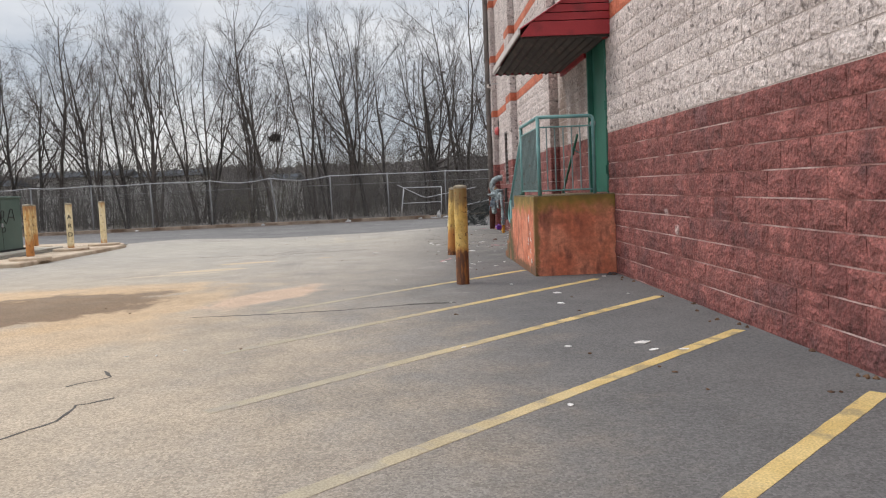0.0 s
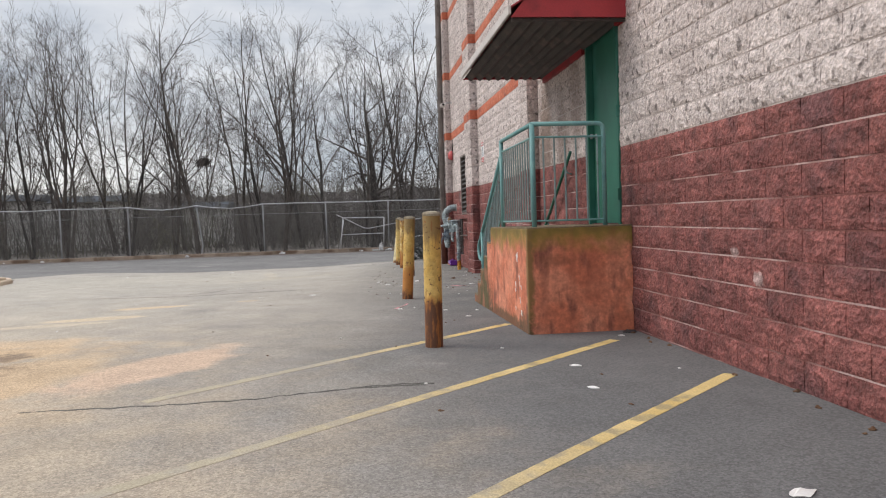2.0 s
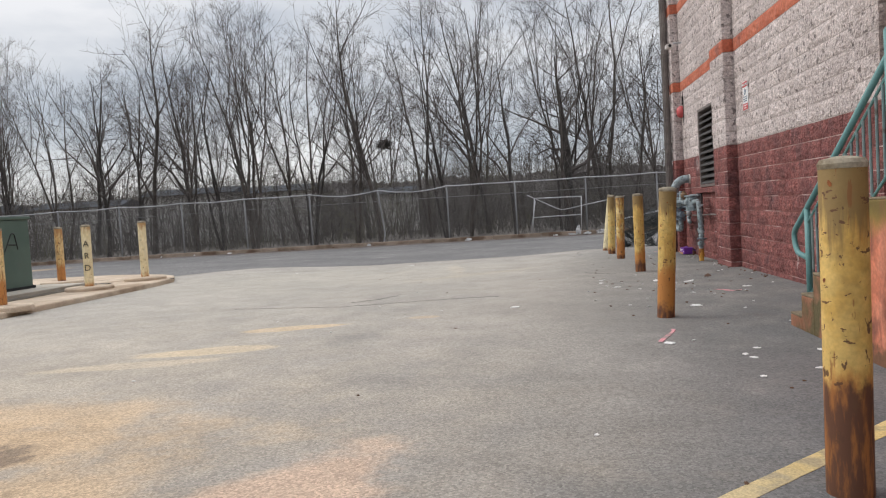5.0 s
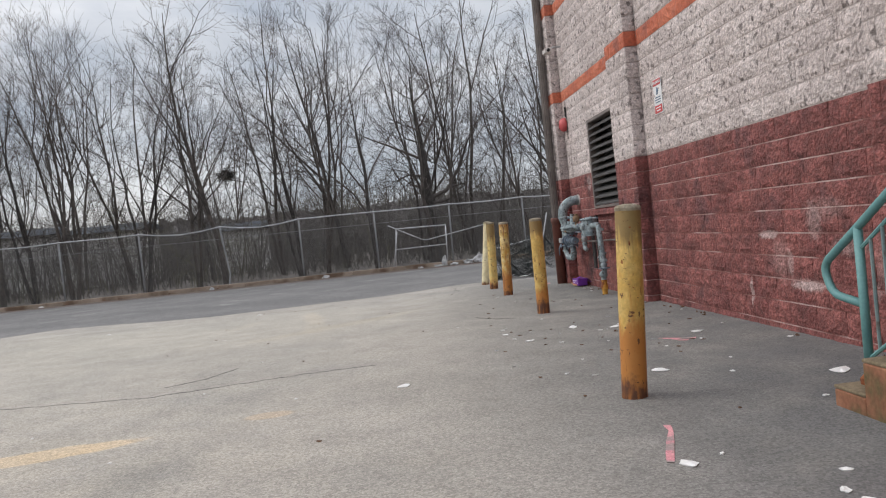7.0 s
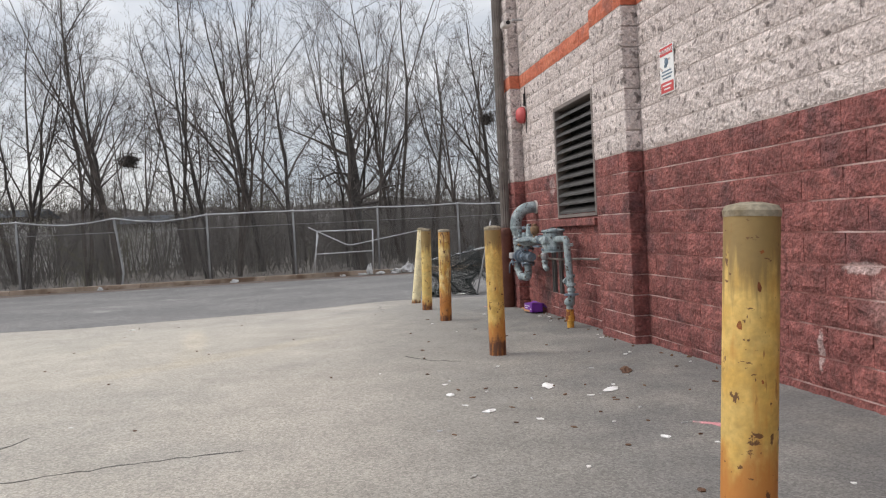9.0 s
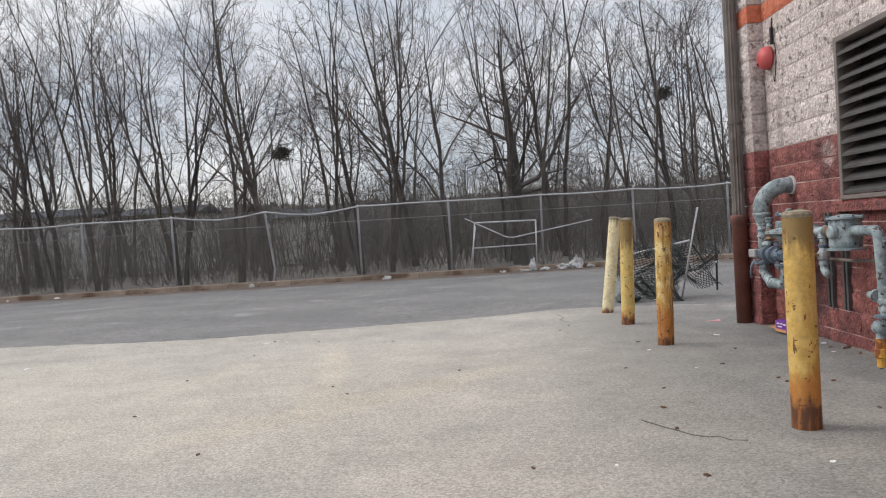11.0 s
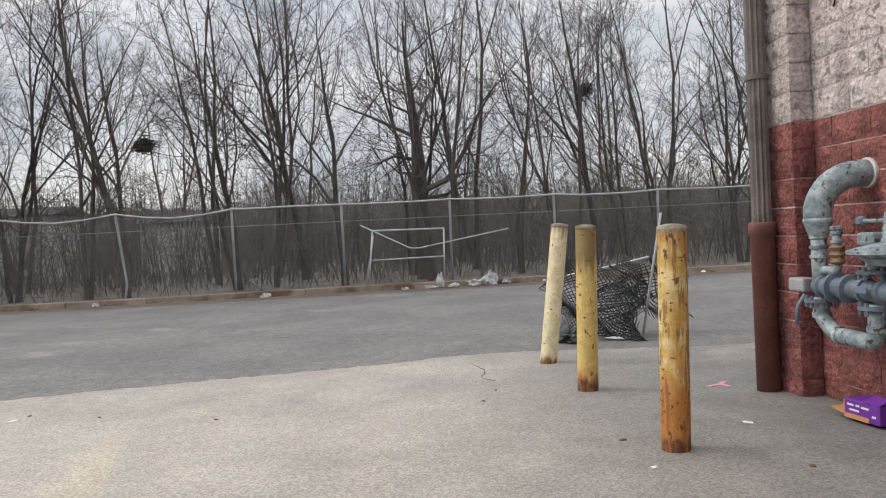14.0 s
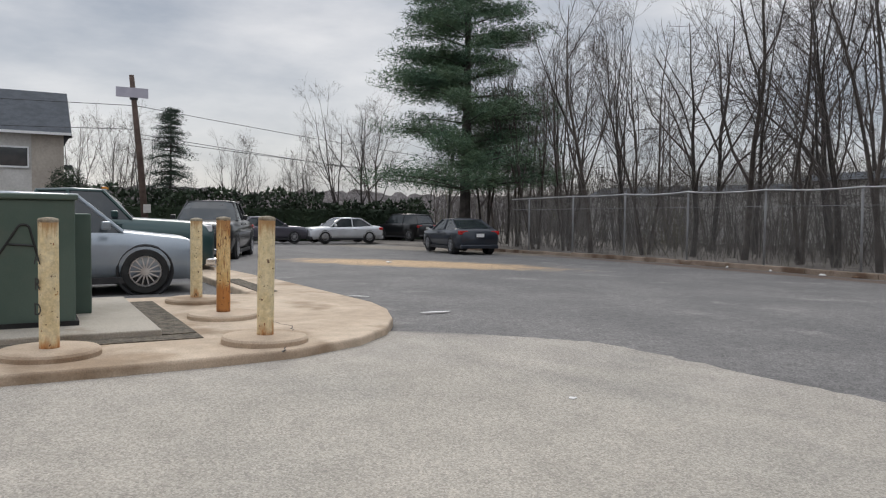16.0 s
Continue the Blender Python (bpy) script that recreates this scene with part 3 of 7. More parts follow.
M_silver = paint("silver_car_paint", (0.27, 0.31, 0.35))
M_white_car = paint("pale_silver_car_paint", (0.62, 0.63, 0.66))
M_dgreen = paint("dark_teal_car_paint", (0.02, 0.055, 0.055))
M_blackc = paint("black_car_paint", (0.012, 0.013, 0.015))
M_navy = paint("blue_black_car_paint", (0.018, 0.024, 0.036))
M_greyc = paint("purple_grey_car_paint", (0.085, 0.08, 0.10))
M_roofs = mat("dark_slate_shingles", (0.042, 0.05, 0.062), (0.06, 0.07, 0.085), 2.0, 0.9, bump=0.4, bscale=12, fine=0.2)
M_siding = mat("pale_house_siding", (0.52, 0.50, 0.47), (0.60, 0.58, 0.55), 1.0, 0.8, bump=0.1, bscale=8, fine=0.1)
M_sidingb = mat("tan_house_siding", (0.40, 0.35, 0.30), (0.46, 0.41, 0.35), 1.0, 0.8, bump=0.1, bscale=8, fine=0.1)
M_wood = mat("dark_utility_pole_wood", (0.075, 0.05, 0.04), (0.11, 0.075, 0.06), 4.0, 0.9, bump=0.3, fine=0.25)
M_board = mat("lilac_grey_board", (0.42, 0.40, 0.47), (0.48, 0.46, 0.52), 2.0, 0.6, bump=0.0, fine=0.06)

# ---- mesh helpers ----
def part(name, bm, material, parent=None, label="", smooth=False):
    me = bpy.data.meshes.new(name)
    if smooth:
        for f in bm.faces:
            f.smooth = True
    bm.to_mesh(me)
    bm.free()
    me.materials.append(material)
    ob = new(name, me)
    ob.parent = parent
    return tagged(ob, label)


def raw(name, verts, faces, material, parent=None, label=""):
    me = bpy.data.meshes.new(name)
    me.from_pydata(verts, [], faces)
    me.materials.append(material)
    ob = new(name, me)
    ob.parent = parent
    return tagged(ob, label)


def thing(name, label, category, at=(0, 0, 0), turn=0.0, group="", kind=""):
    ob = new(name)
    ob.matrix_world = pose(*at, 0, 0, turn)
    ob.empty_display_size = 0.2
    return tagged(ob, label, category, group, kind)


def box(bm, x0, x1, y0, y1, z0, z1, bevel=0.0):
    vs = [bm.verts.new((x, y, z)) for x in (x0, x1) for y in (y0, y1) for z in (z0, z1)]
    fs = [bm.faces.new([vs[i] for i in q]) for q in ((0, 1, 3, 2), (4, 6, 7, 5), (0, 4, 5, 1), (2, 3, 7, 6), (0, 2, 6, 4), (1, 5, 7, 3))]
    if bevel:
        es = list({e for f in fs for e in f.edges})
        bmesh.ops.bevel(bm, geom=es, offset=bevel, segments=2, profile=0.5, affect="EDGES")
    return bm


def boxed(*a, **k):
    return box(bmesh.new(), *a, **k)


def ring(c, d, r, n, ref=None):
    d = d.normalized()
    u = d.cross(Vector((0, 0, 1)) if abs(d.z) < 0.95 else Vector((1, 0, 0))).normalized()
    v = d.cross(u)
    return [c + u * (r * math.cos(2 * math.pi * i / n)) + v * (r * math.sin(2 * math.pi * i / n)) for i in range(n)]


def tube(bm, pts, r, n=12, caps=True):
    """A pipe along points; r is a number or one radius a point."""
    pts = [Vector(p) for p in pts]
    rs = r if isinstance(r, (list, tuple)) else [r] * len(pts)
    rows = []
    for i, p in enumerate(pts):
        d = (pts[min(i + 1, len(pts) - 1)] - pts[max(i - 1, 0)])
        rows.append([bm.verts.new(q) for q in ring(p, d, rs[i], n)])
    for a, b in zip(rows, rows[1:]):
        k = min(range(n), key=lambda s: sum((a[i].co - b[(i + s) % n].co).length for i in range(0, n, 3)))
        for i in range(n):
            bm.faces.new((a[i], a[(i + 1) % n], b[(i + 1 + k) % n], b[(i + k) % n]))
    if caps:
        bm.faces.new(rows[0][::-1])
        bm.faces.new(rows[-1])
    return bm


def bend(pts, radius, steps=6):
    """Rounds the inner corners of a line of points."""
    pts = [Vector(p) for p in pts]
    out = [pts[0]]
    for a, b, c in zip(pts, pts[1:], pts[2:]):
        u, v = (a - b), (c - b)
        k = min(radius, u.length * 0.48, v.length * 0.48)
        p, q = b + u.normalized() * k, b + v.normalized() * k
        for i in range(steps + 1):
            t = i / steps
            out.append(p * (1 - t) ** 2 + b * (2 * t * (1 - t)) + q * t ** 2)
    return out + [pts[-1]]


def lathe(bm, profile, c=(0, 0, 0), axis="z", n=24, caps=True):
    """Turns (radius, along) points about an axis through c."""
    c = Vector(c)
    rows = []
    for r, h in profile:
        row = []
        for i in range(n):
            a = 2 * math.pi * i / n
            p, q = r * math.cos(a), r * math.sin(a)
            row.append(bm.verts.new(c + (Vector((p, q, h)) if axis == "z" else Vector((h, p, q)) if axis == "x" else Vector((q, h, p)))))
        rows.append(row)
    for a, b in zip(rows, rows[1:]):
        for i in range(n):
            bm.faces.new((a[i], a[(i + 1) % n], b[(i + 1) % n], b[i]))
    if caps:
        bm.faces.new(rows[0][::-1])
        bm.faces.new(rows[-1])
    return bm


def slab(bm, outline, z0, z1, bevel=0.0):
    lo = [bm.verts.new((x, y, z0)) for x, y in outline]
    hi = [bm.verts.new((x, y, z1)) for x, y in outline]
    n = len(lo)
    top = bm.faces.new(hi)
    bm.faces.new(lo[::-1])
    for i in range(n):
        bm.faces.new((lo[i], lo[(i + 1) % n], hi[(i + 1) % n], hi[i]))
    bmesh.ops.recalc_face_normals(bm, faces=bm.faces)
    if bevel:
        bmesh.ops.bevel(bm, geom=list(top.edges), offset=bevel, segments=3, profile=0.5, affect="EDGES")
    return bm


def fall(x, y):
    """Ground height: level by the wall, dipping to the kerb and to the far lot."""
    def s(t):
        t = min(max(t, 0.0), 1.0)
        return t * t * (3 - 2 * t)
    dip = 0.13 * s((x + 10.5) / 3.5) * (0.3 + 0.7 * s((-1.5 - x) / 2.5))
    return -dip * s((y - 15.0) / 10.0) - (0.10 - dip) * s((y - 25.0) / 11.0) - 0.33 * s((-18.0 - x) / 34.0)


# ---- ground ----
FENCE_Y = 37.6
gx = [-900, -300, -150, -90, -70] + [-60 + 2 * i for i in range(24)] + [-12.5 + 0.5 * i for i in range(28)] + [2 + 2 * i for i in range(15)] + [40, 70, 150, 300, 900]
gy = [-900, -200, -60, -20, 0, 12] + [14 + i for i in range(23)] + [37.05, 37.25, 40, 50, 60, 80, 150, 300, 900]
gverts = [(x, y, fall(x, y) + (0.05 if y > 37.1 else -0.014 if y > 23.5 else -0.03)) for y in gy for x in gx]
gfaces, gmats = [], []
for j in range(len(gy) - 1):
    for i in range(len(gx) - 1):
        a = j * len(gx) + i
        gfaces.append((a, a + 1, a + 1 + len(gx), a + len(gx)))
        gmats.append(1 if gy[j] >= 37.0 or gx[i] < -56 or gx[i] > 40 else 0)
ground = tagged(raw("ground", gverts, gfaces, M_road), "dark grey asphalt lot with leaf litter beyond the kerb", "ground", kind="structure")
ground.data.materials.append(M_soil)
ground.data.polygons.foreach_set("material_index", gmats)

rng = random.Random(5)
edge = [(6.0, 24.6), (2.0, 24.75), (0.2, 24.8), (-2.15, 25.3), (-3.5, 25.4), (-4.8, 25.24), (-6.0, 25.0), (-7.4, 24.72), (-9.0, 24.3), (-10.3, 23.98), (-11.2, 23.2), (-11.9, 22.4)]
fine_edge = []
for (x0, y0), (x1, y1) in zip(edge, edge[1:]):
    for i in range(12):
        t = i / 12
        fine_edge.append((x0 + (x1 - x0) * t, y0 + (y1 - y0) * t + rng.uniform(-0.035, 0.035)))
fine_edge.append(edge[-1])
YARD_Y = 14.0
ybm = slab(bmesh.new(), [(6.0, -30.0), (6.0, YARD_Y), (-11.9, YARD_Y), (-11.9, 15.2), (-40.0, 15.0), (-40.0, -30.0)], -0.05, 0.0)
yrows = []
for x, y1 in fine_edge:
    col = [ybm.verts.new((x, YARD_Y + (y1 - YARD_Y) * j / 24, fall(x, YARD_Y + (y1 - YARD_Y) * j / 24))) for j in range(25)]
    col.append(ybm.verts.new((x, y1 + 0.02, fall(x, y1) - 0.05)))
    yrows.append(col)
for p, q in zip(yrows, yrows[1:]):
    for j in range(25):
        ybm.faces.new((p[j], p[j + 1], q[j + 1], q[j]))
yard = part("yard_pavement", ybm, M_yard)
tagged(yard, "worn pale grey asphalt yard with sandy dirt", "pavement", kind="structure")


def ribbon(name, pts, widths, material, label, category, z=0.004, wobble=0.0, seed=1, kind="structure"):
    r = random.Random(seed)
    bm = bmesh.new()
    rows = []
    for i, (x, y) in enumerate(pts):
        a, b = Vector((*pts[max(i - 1, 0)], 0)), Vector((*pts[min(i + 1, len(pts) - 1)], 0))
        d = (b - a).normalized()
        s = Vector((-d.y, d.x, 0)) * widths[i] * 0.5
        j, k = r.uniform(-wobble, wobble), r.uniform(-wobble, wobble)
        c = Vector((x, y, fall(x, y)))
        rows.append([bm.verts.new(c + s * (1 + j) + Vector((0, 0, h))) for h in (-0.01, z)] + [bm.verts.new(c - s * (1 + k) + Vector((0, 0, h))) for h in (z, -0.01)])
    for p, q in zip(rows, rows[1:]):
        for i in range(3):
            bm.faces.new((p[i], p[i + 1], q[i + 1], q[i]))
    bmesh.ops.recalc_face_normals(bm, faces=bm.faces)
    return tagged(part(name, bm, material), label, category, kind=kind)


def stripe(x0, y0, length, split):
    """A parking line at 45 degrees to the wall: crisp by the wall, wearing away from it."""
    n = 64
    r = random.Random(int(y0 * 10) + 7)
    pts = [(x0 - length * 0.729 * i / n, y0 - length * 0.685 * i / n) for i in range(n + 1)]
    ob = ribbon("parking_line", pts, [0.099] * (n + 1), M_line[0], "yellow painted parking line, worn away from the wall", "road marking", z=0.002, wobble=0.04, seed=int(y0 * 10))
    for m in M_line[1:]:
        ob.data.materials.append(m)
    last = len(M_line) - 1
    for i, f in enumerate(ob.data.polygons):
        t = (i // 3) / n
        k = min(max((t - split * 0.45) / (split * 0.75), 0.0), 1.0)
        f.material_index = min(max(int(k * last + r.uniform(0.2, 0.8)), 0), last)


for x0, y0, length, split in ((-0.2, -0.62, 5.0, 0.6), (-0.2, 1.28, 5.0, 0.6), (-0.2, 3.22, 5.0, 0.6), (-0.16, 5.04, 5.0, 0.62), (-0.15, 6.94, 5.0, 0.62), (-0.40, 8.6, 5.1, 0.62), (-1.1, 9.98, 4.2, 0.5)):
    stripe(x0, y0, length, split)


def crack(pts, width, seed):
    r = random.Random(seed)
    out, ws = [], []
    for (x0, y0), (x1, y1) in zip(pts, pts[1:]):
        n = max(4, int(math.hypot(x1 - x0, y1 - y0) / 0.07))
        for i in range(n):
            t = i / n
            out.append((x0 + (x1 - x0) * t + r.uniform(-0.012, 0.012), y0 + (y1 - y0) * t + r.uniform(-0.018, 0.018)))
            ws.append(width * r.uniform(0.25, 1.3))
    ribbon("crack", out, ws, M_crack, "dark crack in the asphalt", "crack", z=0.002, wobble=0.2, seed=seed)


crack([(-4.9, 7.0), (-3.9, 6.98), (-3.43, 7.01), (-2.78, 7.18), (-2.2, 7.16)], 0.022, 3)
crack([(-2.8, 7.2), (-2.45, 7.22), (-2.15, 7.19)], 0.032, 4)
crack([(-7.2, 15.4), (-5.66, 15.12), (-4.9, 15.3), (-4.2, 15.46), (-3.6, 15.5)], 0.014, 5)
crack([(-4.75, 3.2), (-4.6, 3.5), (-4.62, 3.8), (-4.4, 4.0)], 0.02, 6)
crack([(-4.9, 4.3), (-4.7, 4.5), (-4.85, 4.75)], 0.02, 7)
crack([(-5.1, 16.3), (-5.3, 15.8), (-5.7, 15.5)], 0.02, 8)
crack([(-2.22, 24.7), (-2.15, 24.3), (-2.24, 24.0), (-2.12, 23.7)], 0.012, 9)
crack([(-2.4, 18.5), (-2.2, 18.1), (-1.9, 17.9)], 0.015, 10)

# far kerb under the fence
kerb = thing("kerb", "weathered concrete kerb under the chain-link fence", "kerb", kind="structure")
for i in range(30):
    x = -37.0 + i * 2.0
    z = fall(x, 37.0)
    b = boxed(x + 0.006, x + 1.994, 37.02 + rng.uniform(-0.012, 0.012), 37.24, z - 0.2, z + 0.13 + rng.uniform(-0.012, 0.012), bevel=0.02)
    part("kerb_stone", b, M_kerb, kerb)

# ---- island with the transformer ----
ISL = 0.09
isl = [(-10.65, 14.9), (-10.65, 18.4), (-10.65, 19.2), (-10.7, 20.1), (-10.78, 20.8), (-11.16, 21.6), (-11.7, 22.15), (-12.4, 22.55), (-13.2, 22.85), (-14.0, 22.98), (-17.8, 22.85), (-23.0, 22.4), (-23.0, 21.7), (-15.8, 21.7), (-15.8, 15.2), (-14.0, 14.9)]
island = tagged(part("island_pavement", slab(bmesh.new(), isl, -0.3, ISL, bevel=0.03), M_conc), "beige concrete island with a rounded kerb", "pavement", kind="structure")
pad = tagged(part("equipment_pad", boxed(-15.4, -12.05, 16.3, 19.8, ISL - 0.02, 0.16, bevel=0.015), M_pad), "grey concrete pad under the transformer cabinet", "pad", kind="structure")
mulch = tagged(part("gravel_strip", boxed(-15.2, -12.1, 19.81, 20.15, ISL - 0.02, ISL + 0.012), M_mulch), "dark gravel strip beside the concrete pad", "gravel", kind="structure")
mulch2 = tagged(part("gravel_strip", boxed(-12.04, -11.75, 16.3, 20.15, ISL - 0.02, ISL + 0.01), M_mulch), "dark gravel strip beside the concrete pad", "gravel", kind="structure")
mulch3 = tagged(part("gravel_strip", boxed(-18.4, -15.9, 21.85, 22.15, ISL - 0.02, ISL + 0.012), M_mulch), "dark gravel bed on the concrete island", "gravel", kind="structure")
crack([(-10.66, 20.62), (-11.3, 20.95), (-12.2, 21.2), (-13.0, 21.0)], 0.012, 21)
bpy.data.objects["crack.008"].location.z = ISL


# ---- building ----
CO = 0.2032
TILT = 0.006


def level(n, y):
    """Height of the joint under course n at y."""
    return n * CO + 0.015 + TILT * (y - 9.15)


DOOR = (9.42, 10.46, 1.05, 3.2)
LOUV = (19.33, 20.75, 1.30, 2.72)
PIL = ((12.78, 13.30), (18.08, 18.95), (22.36, 22.76))
WALL0, WALL1, TOP = -12.0, 22.76, 39
OUT = 0.16

building = thing("wall_east", "split-face block wall, red below and off-white above with orange bands", "wall", kind="structure")


def sheared(bm):
    for v in bm.verts:
        v.co.z += TILT * (v.co.y - 9.15)
    return bm


def core(name, x0, x1, y0, y1, z0, z1, m):
    part(name, sheared(boxed(x0, x1, y0, y1, z0, z1)), m, building)


RZ = 9 * CO + 0.015
HZ = TOP * CO + 0.015
for y0, y1, holes in ((WALL0, DOOR[0], None), (DOOR[0], DOOR[1], DOOR), (DOOR[1], LOUV[0], None), (LOUV[0], LOUV[1], LOUV), (LOUV[1], WALL1, None)):
    lo, hi = (holes[2], holes[3]) if holes else (9, -9)
    for z0, z1, m in ((-0.4, RZ, M_joint_red), (RZ, HZ, M_joint_white)):
        if not holes:
            core("mortar_bed", 0.005 if m is M_joint_red else 0.0015, 0.34, y0, y1, z0, z1, m)
        else:
            if min(z1, lo) > z0:
                core("mortar_bed", 0.005 if m is M_joint_red else 0.0015, 0.34, y0, y1, z0, min(z1, lo), m)
            if z1 > max(z0, hi):
                core("mortar_bed", 0.005 if m is M_joint_red else 0.0015, 0.34, y0, y1, max(z0, hi), z1, m)
for a, b in PIL:
    core("mortar_bed", -OUT + 0.005, 0.02, a + 0.012, b - 0.012, -0.4, RZ, M_joint_red)
    core("mortar_bed", -OUT + 0.0015, 0.02, a + 0.012, b - 0.012, RZ, HZ, M_joint_white)
for n in range(0, 10):
    z = n * CO + 0.015
    cuts = [(WALL0, DOOR[0]), (DOOR[1], LOUV[0]), (LOUV[1], WALL1)]
    if z < DOOR[2] - 0.02:
        cuts = [(WALL0, LOUV[0]), (LOUV[1], WALL1)]
    if z < LOUV[2] - 0.25:
        cuts = [(WALL0, WALL1)] if z < DOOR[2] - 0.02 else [(WALL0, DOOR[0]), (DOOR[1], WALL1)]
    for y0, y1 in cuts:
        core("bed_joint", 0.0018, 0.02, y0, y1, z - 0.0055, z + 0.0055, M_joint_bed if n < 9 else M_joint_white)
    for a, b in PIL:
        core("bed_joint", -OUT + 0.0018, 0.015, a + 0.008, b - 0.008, z - 0.0055, z + 0.0055, M_joint_bed if n < 9 else M_joint_white)
part("parapet_cap", boxed(-0.22, 0.4, WALL0, WALL1 + 0.04, HZ + 0.1, HZ + 0.18), M_lframe, building)
tagged(part("wall_north", boxed(0.34, 30, WALL1 - 0.4, WALL1, -0.4, HZ), M_white), "plain off-white block wall", "wall", kind="structure")
tagged(part("wall_south", boxed(0.0, 30, WALL0 - 0.4, WALL0, -0.4, HZ), M_white), "plain off-white block wall", "wall", kind="structure")
tagged(part("roof", boxed(0.34, 30, WALL0, WALL1 - 0.4, HZ - 0.3, HZ), M_lframe), "flat roof", "roof", kind="structure")


def face_grid(r, w, h, nu=6, nv=4, rough=0.014, side=0.02):
    """A rough split face w wide and h high: edges flat at the joint, the middle bulging out towards -x."""
    vs, fs = [], []
    bias = r.uniform(-0.004, 0.006)
    for j in range(nv + 1):
        for i in range(nu + 1):
            u, v = i / nu, j / nv
            inner = 0 < i < nu and 0 < j < nv
            x = -(0.005 + bias * 0.6 + r.uniform(0, rough)) if inner else -r.uniform(0.0, 0.005)
            if inner:
                u += r.uniform(-0.3, 0.3) / nu
                v += r.uniform(-0.3, 0.3) / nv
            vs.append((x, u * w, v * h))
    k = nu + 1
    for j in range(nv):
        for i in range(nu):
            a = j * k + i
            fs.append((a, a + k, a + k + 1, a + 1))
    rim = list(range(k)) + [j * k + nu for j in range(1, nv + 1)] + [nv * k + i for i in range(nu - 1, -1, -1)] + [j * k for j in range(nv - 1, 0, -1)]
    base = len(vs)
    for a in rim:
        vs.append((side, vs[a][1], vs[a][2]))
    m = len(rim)
    for i in range(m):
        fs.append((rim[i], rim[(i + 1) % m], base + (i + 1) % m, base + i))
    return vs, fs


JO = 0.006
JH = 0.013
BW = 0.4064
rb = random.Random(11)
paints = {"red": M_red, "white": M_white, "orange": M_orange}
heaps = {k: ([], []) for k in paints}
block_meshes = []
for k in range(8):
    v, f = face_grid(rb, BW - JO, CO - JH)
    me = bpy.data.meshes.new("block")
    me.from_pydata(v, [], f)
    me.materials.append(M_red)
    block_meshes.append(me)


def coat(n):
    return "red" if n < 9 else "orange" if n in (16, 24, 32) else "white"


def heap_block(n, y0, y1, x=0.0, along=True, h=CO):
    z = level(n, 0.5 * (y0 + y1))
    if y1 - y0 < 0.03:
        return
    v, f = face_grid(rb, y1 - y0 - JO, h - JH, 6 if y1 - y0 > 0.2 else 3)
    vs, fs = heaps[coat(n)]
    b = len(vs)
    vs.extend((x + p, y0 + JO / 2 + q, z + JH / 2 + s) for p, q, s in v)
    fs.extend(tuple(b + i for i in q) for q in f)


def heap_side(n, y, x0, x1):
    """A block end that faces -y, on the side of a pilaster."""
    v, f = face_grid(rb, x1 - x0 - 0.01, CO - JH, 3, 4, 0.010)
    vs, fs = heaps[coat(n)]
    b = len(vs)
    z = level(n, y)
    vs.extend((x1 - q - 0.005, y + p, z + JH / 2 + s) for p, q, s in v)
    fs.extend(tuple(b + i for i in q) for q in f)


singles = []
spans = [(WALL0, PIL[0][0]), (PIL[0][1], PIL[1][0]), (PIL[1][1], PIL[2][0])]
for n in range(-1, TOP):
    shift = 0.0 if n % 2 else BW / 2
    for a, b in spans:
        y = math.floor((a - shift) / BW) * BW + shift
        while y < b:
            p, q = max(y, a), min(y + BW, b)
            y += BW
            zl, zh = level(n, p), level(n + 1, p)
            cut = False
            for h0, h1, hz0, hz1 in (DOOR, LOUV):
                if q > h0 and p < h1 and zh > hz0 + 0.06 and zl < hz1 - 0.06:
                    cut = True
                    if p < h0 - 0.02:
                        heap_block(n, p, h0)
                    if q > h1 + 0.02:
                        heap_block(n, h1, q)
            if cut or q - p < 0.02:
                continue
            if q - p > BW - 0.001 and 0 <= n < 9 and (2.4 < p < 9.0 or 13.5 < p < 17.7):
                singles.append((n, p))
            else:
                heap_block(n, p, q)
    for a, b in PIL:
        w = (b - a) / (2 if b - a > 0.5 else 1)
        if n % 2 or b - a < 0.5:
            c = a
            while c < b - 0.01:
                heap_block(n, c, c + w, -OUT)
                c += w
        else:
            for c, d in ((a, a + w / 2), (a + w / 2, a + 1.5 * w), (a + 1.5 * w, b)):
                heap_block(n, c, d, -OUT)
        heap_side(n, a, -OUT, 0.0)
for k, (vs, fs) in heaps.items():
    tagged(raw("block_facing", vs, fs, paints[k], building, k + " painted split-face blocks"), kind="stuff")


